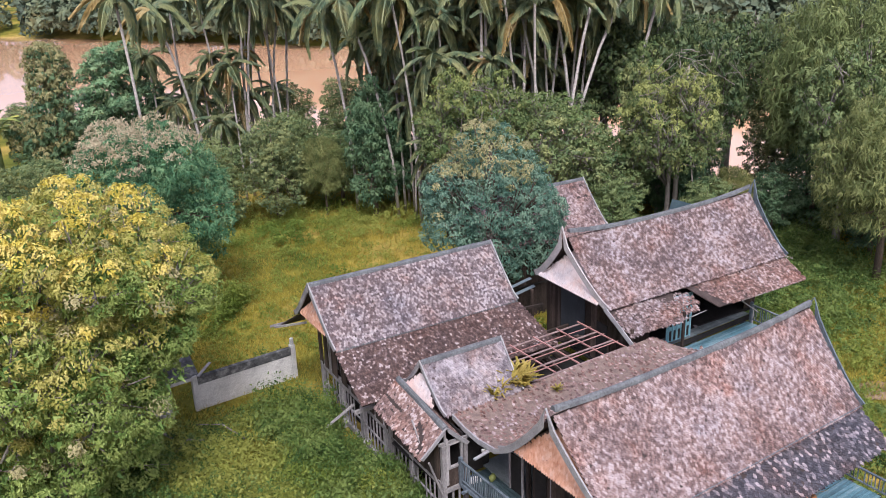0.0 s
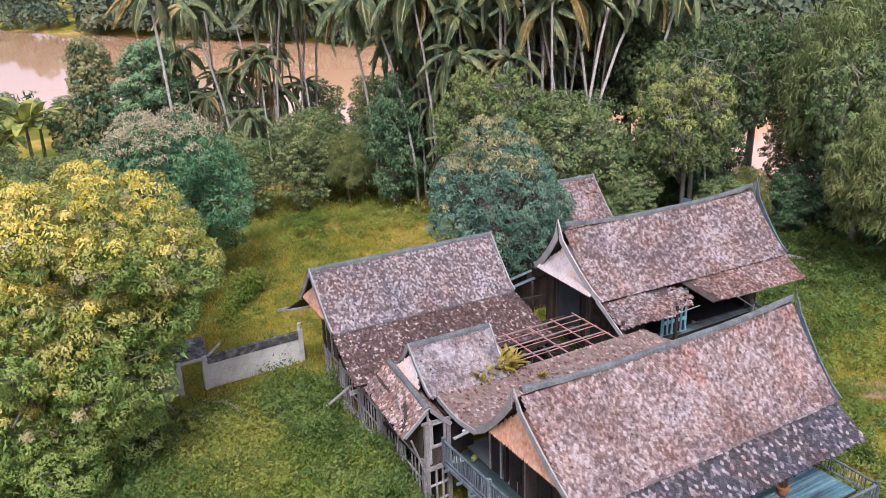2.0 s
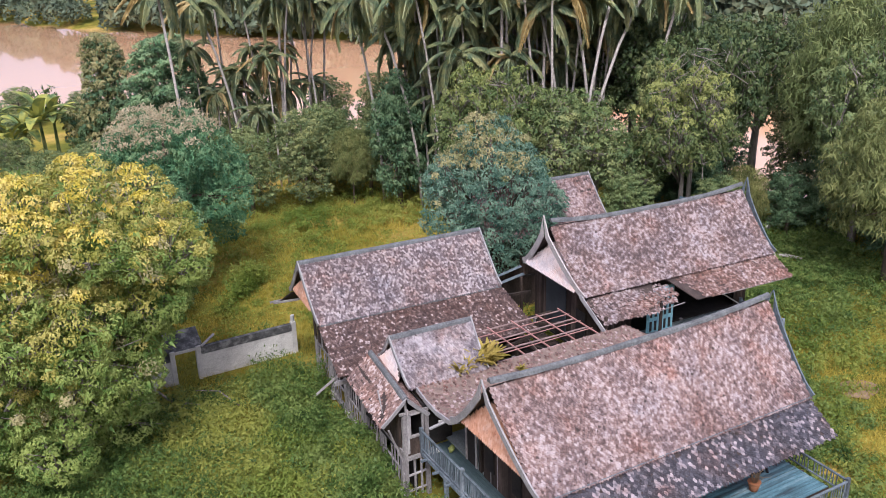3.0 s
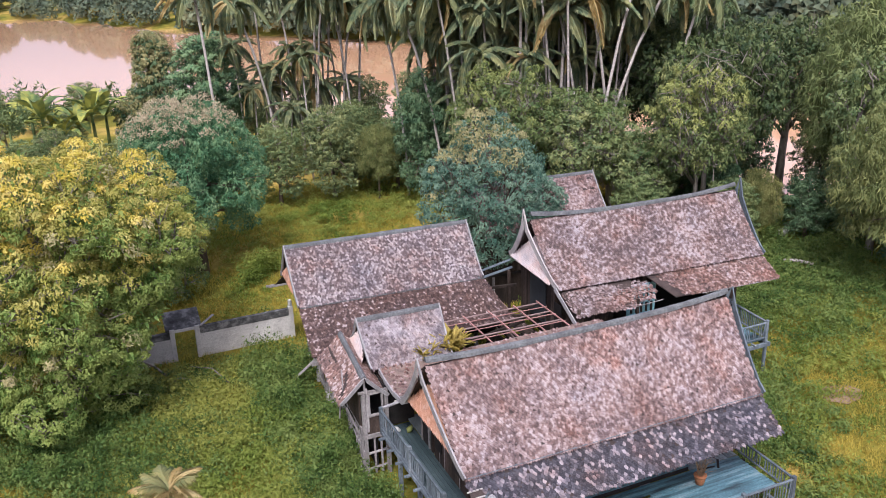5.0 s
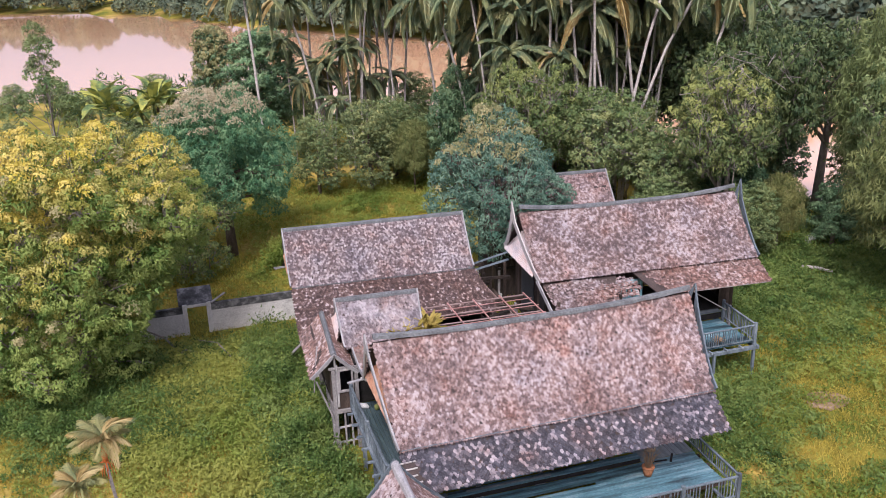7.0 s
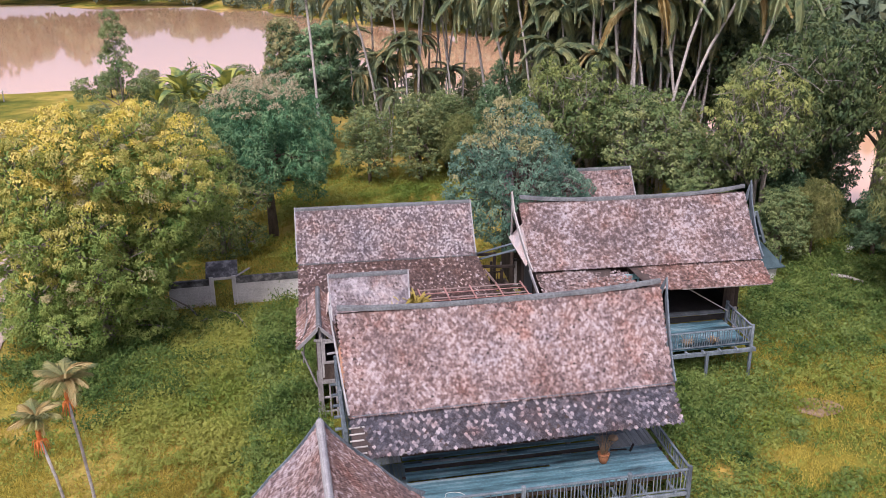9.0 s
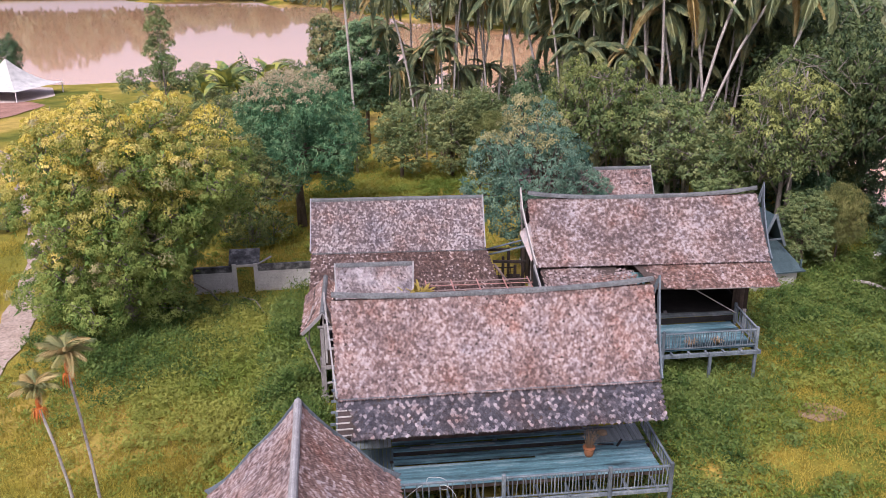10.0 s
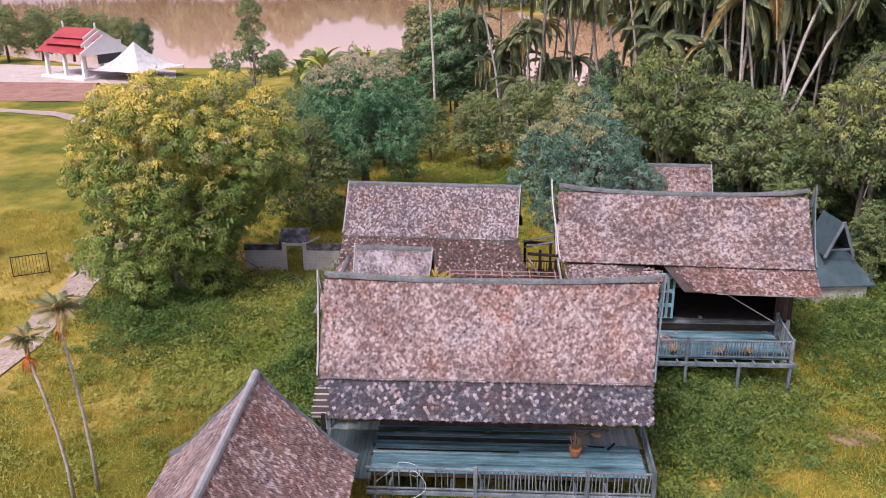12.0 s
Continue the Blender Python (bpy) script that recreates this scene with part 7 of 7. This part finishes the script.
tent = thing("tent", pose(-46.8, 97.0, 0, 0, 0, -20), "white peaked canvas canopy tent", "tent")
bm = bmesh.new()
tv = []
for j in range(7):
    f = j / 6
    r, z = 4.9 * (1 - f) ** 1.0 + 0.05, 1.5 + 3.7 * f ** 1.9
    tv.append([bm.verts.new((r * sx, r * sy, z)) for sx, sy in ((-1, -1), (0, -1), (1, -1), (1, 0), (1, 1), (0, 1), (-1, 1), (-1, 0))])
for a, c in zip(tv, tv[1:]):
    for i in range(8):
        bm.faces.new((a[i], a[(i + 1) % 8], c[(i + 1) % 8], c[i]))
part("canopy", bm, m_white, tent)
for sx in (-1, 1):
    for sy in (-1, 1):
        part("leg", box_bm((sx * 4.8, sy * 4.8, 0.75), (0.12, 0.12, 1.6)), m_canvas, tent)
gate = thing("metal_gate", pose(-21.4, 17.3, 0, 0, 0, 28), "dark wire-mesh metal field gate", "gate")
part("gate_frame", beam(beam(beam(beam_bm((-1.0, 0, 0.15), (1.0, 0, 0.15), 0.05, 0.05), (-1.0, 0, 1.35), (1.0, 0, 1.35), 0.05, 0.05), (-1.0, 0, 0.1), (-1.0, 0, 1.4), 0.05, 0.05), (1.0, 0, 0.0), (1.0, 0, 1.45), 0.06, 0.06), m_black, gate)
for k in range(11):
    part("gate_bar", box_bm((-0.9 + k * 0.18, 0, 0.75), (0.018, 0.018, 1.2), bevel=0), m_black, gate)

# ---- meadow grass and weeds ----
gr = np.random.default_rng(12)
HOUSES = ((-0.4, 12.2, -2.0, 8.5), (-0.3, 8.2, 8.0, 16.5), (9.8, 20.8, 7.8, 12.5), (-3.4, 2.0, -16.5, -6.8))


def clear(x, y):
    ok = np.ones(len(x), bool)
    for x0, x1, y0, y1 in HOUSES:
        ok &= ~((x > x0) & (x < x1) & (y > y0) & (y < y1))
    tx = np.interp(y, [q[1] for q in track], [q[0] for q in track])
    return ok & (np.abs(x - tx) > 1.3)


def grass_sheet(count, xr, yr, hgt, per, material, label):
    x, y = gr.uniform(*xr, count), gr.uniform(*yr, count)
    thick = np.sin(x * 0.9 + np.sin(y * 0.7) * 1.4) + np.sin(y * 1.1 + 1) + gr.normal(0, 0.8, count)
    ok = clear(x, y) & (thick > -1.1)
    x, y = np.repeat(x[ok], per), np.repeat(y[ok], per)
    n_ = len(x)
    x, y = x + gr.normal(0, 0.12, n_), y + gr.normal(0, 0.12, n_)
    p = np.stack([x, y, ground_height(x, y) - 0.03], 1)
    tip = np.stack([gr.normal(0, 0.14, n_), gr.normal(0, 0.14, n_), hgt * gr.uniform(0.5, 1.3, n_)], 1)
    a = gr.uniform(0, 6.28, n_)
    w = np.stack([np.cos(a), np.sin(a), 0 * a], 1) * 0.022
    v = np.stack([p - w, p + w, p + tip], 1).reshape(-1, 3)
    ob = mesh_part("grass", v, np.arange(n_ * 3).reshape(-1, 3), material)
    return tagged(ob, label, "grass", "", "stuff")


grass_sheet(72000, (-30, 44), (-16, 30), 0.27, 5, m_grass, "tall yellow-green meadow grass")
grass_sheet(16000, (-24, 30), (30, 50), 0.35, 4, m_grass, "yellow-green grass of the rear clearing")


def weeds(count, sampler, height, per, ll, lw, material, label, seed):
    x, y = sampler(np.random.default_rng(seed), count)
    ok = clear(x, y) & ~((y > 17.2) & (y < 19.6) & (x > -9) & (x < 0))
    x, y = x[ok], y[ok]
    r_ = np.random.default_rng(seed + 1)
    per, ll, lw = int(per * 1.6), ll * 0.68, lw * 0.8
    hh = height * (0.45 + 0.55 * np.abs(np.sin(x * 1.3 + y * 0.8) * np.cos(y * 1.1 - x * 0.4))) * r_.uniform(0.6, 1.2, len(x))
    c = np.repeat(np.stack([x, y, ground_height(x, y)], 1), per, 0)
    k = len(c)
    c = c + np.stack([r_.normal(0, 0.22, k), r_.normal(0, 0.22, k), np.repeat(hh, per) * r_.random(k) ** 0.6], 1)
    way = r_.normal(0, 0.7, (k, 3)) + (0, 0, 0.15)
    face = r_.normal(0, 0.4, (k, 3)) + (0, 0, 1)
    s = r_.uniform(0.6, 1.3, k)
    ob = mesh_part("weeds", leaf_arrays(c, way, face, ll * s, lw * s, simple=True), quads(k, 3), material)
    return tagged(ob, label, "weeds", "", "stuff")


def band(x0, x1, y0, y1):
    def pick(r, n_):
        u, v = np.clip(r.normal(0, 0.62, n_), -1.7, 1.7), np.clip(r.normal(0, 0.62, n_), -1.7, 1.7)
        x, y = (x0 + x1) / 2 + u * (x1 - x0) / 2, (y0 + y1) / 2 + v * (y1 - y0) / 2
        return x + 1.2 * np.sin(y * 0.9), y + 1.2 * np.sin(x * 0.7)

    return pick


weeds(2600, band(-3.2, -0.9, -0.5, 16.5), 1.25, 16, 0.2, 0.1, m_weed, "dense leafy weeds along the house wall", 31)
weeds(1500, band(-10, -3.2, 2, 18), 0.75, 12, 0.2, 0.1, m_weed, "leafy weeds in the meadow", 32)
weeds(700, band(12.3, 19.0, -5, 7), 0.6, 13, 0.2, 0.1, m_weed, "leafy weeds beside the decks", 33)
weeds(1000, band(20, 31, 3, 18), 0.6, 12, 0.22, 0.11, m_weed, "leafy weeds by the wood edge", 34)
# dark leaves here paint the shade below the wood's crowns
weeds(900, band(26, 36, 8, 24), 1.1, 14, 0.26, 0.12, m_shrub, "undergrowth below the wood, darkened for shade", 35)
weeds(1500, band(-2, 26, 36, 46), 0.9, 14, 0.2, 0.1, m_weed, "shrubby growth at the clearing edge", 36)
weeds(1700, band(-14.5, -6.5, 8.5, 17.5), 1.2, 14, 0.2, 0.1, m_shrub, "shaded weeds under the large tree", 37)
weeds(350, band(-6, 14, 20, 33), 0.45, 10, 0.2, 0.1, m_weed, "low weeds of the clearing", 38)
weeds(160, band(-1.6, 0.6, 27.5, 30.5), 1.9, 18, 0.26, 0.12, m_weed, "rounded shrub in the clearing", 39)
weeds(3000, band(-2.1, -0.7, -1.0, 15.5), 1.8, 16, 0.2, 0.1, m_shrub, "dark green shrubs against the slatted wall", 40)
weeds(500, band(-2.6, 0.2, -4.0, 4.0), 1.0, 15, 0.2, 0.1, m_shrub, "shrubs under the side gallery", 41)
weeds(700, band(2.5, 12.0, -5.6, -3.2), 0.6, 12, 0.2, 0.1, m_shrub, "weeds below the front deck", 42)
# dark leaves again stand in for shade at the wood's foot
weeds(900, band(29, 38, 10, 20), 1.2, 15, 0.24, 0.12, m_shrub, "thicket at the wood edge, darkened for shade", 43)
weeds(1300, band(12.3, 19.0, 2.5, 7.5), 1.1, 14, 0.2, 0.1, m_shrub, "dark leafy shrubs between the decks", 46)
weeds(1500, band(22.5, 33, 7, 17), 0.95, 13, 0.22, 0.11, m_shrub, "green shrubs before the wood", 47)
weeds(2600, band(-20, 2, -12, 12), 0.22, 9, 0.13, 0.06, m_grass, "low pale herbs among the grass", 48)
weeds(2200, band(13, 36, -8, 14), 0.22, 9, 0.13, 0.06, m_grass, "low herbs of the side meadow", 49)


def clumps(count, xr, yr, seed, tall, material, label):
    """Rounded tussocks of herbs scattered over the meadow."""
    r_ = np.random.default_rng(seed)
    x, y, w = r_.uniform(*xr, count), r_.uniform(*yr, count), r_.uniform(0.25, 0.8, count)
    ok = clear(x, y)
    x, y, w = x[ok], y[ok], w[ok]
    per = 60
    k = len(x) * per
    d = unit(r_.normal(0, 1, (k, 3)) + (0, 0, 0.6))
    d[:, 2] = np.abs(d[:, 2])
    rr = r_.uniform(0.55, 1.0, k) * np.repeat(w, per)
    base = np.repeat(np.stack([x, y, ground_height(x, y)], 1), per, 0)
    p = base + d * np.stack([rr, rr, rr * tall], 1)
    s = r_.uniform(0.6, 1.3, k)
    ob = mesh_part("herbs", leaf_arrays(p, d * 0.5 + r_.normal(0, 0.6, (k, 3)), d + r_.normal(0, 0.4, (k, 3)), 0.15 * s, 0.085 * s, simple=True), quads(k, 3), material)
    return tagged(ob, label, "herbs", "", "stuff")


clumps(420, (-18, -1), (-12, 18), 61, 0.8, m_weed, "green herb tussocks in the meadow")
clumps(120, (-4.5, -0.8), (-2, 17), 62, 1.2, m_shrub, "dark herb tussocks near the house")
clumps(260, (12.3, 36), (-10, 17), 63, 0.8, m_weed, "green herb tussocks beside the decks")
clumps(90, (12.3, 32), (2, 16), 64, 1.0, m_shrub, "dark herb tussocks beside the decks")
clumps(300, (-12, 20), (21, 36), 65, 0.8, m_weed, "herb tussocks of the rear clearing")


def bushes(count, xr, yr, seed, low, high, radius, material, label, leaf=0.14):
    """Leafy bushes: domes of leaves heaped on each other, thicker in drifts."""
    r_ = np.random.default_rng(seed)
    x, y = r_.uniform(*xr, count), r_.uniform(*yr, count)
    drift = np.array([noise.noise(Vector((a, c, seed)) * 0.35) for a, c in zip(x, y)])
    ok = clear(x, y) & (drift > -0.12 + r_.normal(0, 0.08, count)) & ~((y > 17.6) & (y < 19.4) & (x > -9) & (x < 0))
    x, y, drift = x[ok], y[ok], drift[ok]
    z = ground_height(x, y) + r_.uniform(low, high, len(x)) * np.clip(0.55 + 1.4 * drift, 0.3, 1.3)
    c = np.stack([x, y, z], 1)
    o = unit(np.stack([r_.normal(0, 0.35, len(x)), r_.normal(0, 0.35, len(x)), np.ones(len(x))], 1))
    ob = clump_leaves("bushes", c, o, radius, 44, leaf, leaf * 0.5, material, None, seed + 1, 0.25, "", True, 0.8, 0.3)
    return tagged(ob, label, "bushes", "", "stuff")


bushes(620, (-3.6, -0.75), (-2.5, 17.0), 71, 0.1, 1.25, 0.42, m_shrub, "dark green leafy bushes along the house wall")
bushes(420, (-5.5, -1.4), (-1.0, 17.0), 72, 0.0, 0.8, 0.36, m_weed, "bright green leafy bushes before the house wall")
bushes(420, (-9.0, -3.5), (2.0, 17.0), 73, 0.0, 0.5, 0.34, m_weed, "bright green weeds of the side meadow")
bushes(300, (-17.0, -5.5), (7.0, 13.0), 74, 0.0, 0.5, 0.4, m_shrub, "shaded bushes at the foot of the large tree")
bushes(300, (12.4, 19.6), (-5.0, 4.4), 75, 0.0, 0.55, 0.36, m_shrub, "green bushes between the decks")
bushes(220, (12.4, 24.0), (-9.0, 7.0), 76, 0.0, 0.4, 0.34, m_weed, "light green weeds beside the decks")
bushes(650, (21.0, 34.0), (5.0, 17.5), 77, 0.0, 0.9, 0.46, m_shrub, "dark green bushes before the wood")
bushes(220, (20.0, 36.0), (-2.0, 10.0), 78, 0.0, 0.45, 0.4, m_weed, "light green weeds of the wood edge")
bushes(420, (-3.0, 24.0), (34.0, 41.5), 79, 0.0, 0.9, 0.45, m_weed, "green bushes at the clearing edge", 0.16)

bm = bmesh.new()
pr_ = random.Random(8)
ring = [bm.verts.new((20.9 + 1.3 * math.cos(a) * pr_.uniform(0.7, 1.2), 1.5 + 0.8 * math.sin(a) * pr_.uniform(0.7, 1.2), 0.05)) for a in (k * 0.393 for k in range(16))]
bm.faces.new(ring)
tagged(part("bare_patch", bm, m_path2), "trodden patch of bare earth in the meadow", "soil", "", "structure")

# litter in the meadow
for pts, r_ in ((((-6.6, 16.4, 0.1), (-7.4, 17.0, 0.9), (-8.6, 17.4, 1.5)), 0.07), (((-5.2, 15.6, 0.15), (-6.4, 16.0, 0.5), (-7.2, 15.4, 0.4)), 0.05), (((-4.2, 15.2, 0.1), (-4.8, 16.2, 0.55), (-5.8, 16.6, 0.7)), 0.04)):
    br = part("fallen_branch", tube(bmesh.new(), pts, [r_, r_ * 0.8, r_ * 0.3], 7), m_greybark)
    tagged(br, "bare grey fallen branch in the weeds", "branch", "fallen branches")
log = part("log", tube(bmesh.new(), [(30.1, 14.5, 0.55), (30.7, 13.9, 0.6), (31.3, 13.2, 0.5)], [0.1, 0.11, 0.08], 8), m_palebark)
tagged(log, "pale bare log lying in the grass", "log")
crate = part("crate", box_bm((35.4, 19.3, 0.35), (0.7, 0.5, 0.8), (0, 8, 25), 0.03), m_straw)
tagged(crate, "tilted tan wooden crate at the wood edge", "crate")
sack = part("sack", tube(bmesh.new(), [(33.9, 18.7, 0.25), (34.2, 18.8, 0.4), (34.6, 18.9, 0.42), (34.8, 18.95, 0.3)], [0.1, 0.3, 0.26, 0.08], 9), m_canvas)
tagged(sack, "white crumpled sack lying in the weeds", "sack")
clumps(520, (-3.4, -0.9), (-2, 16.5), 66, 2.0, m_shrub, "tall dark bushes along the house wall")
clumps(240, (12.4, 16.5), (-2, 6.5), 67, 1.5, m_shrub, "dark bushes beside the rear deck")
clumps(260, (-9, -3), (4, 17), 68, 1.1, m_weed, "leafy green bushes in the meadow")
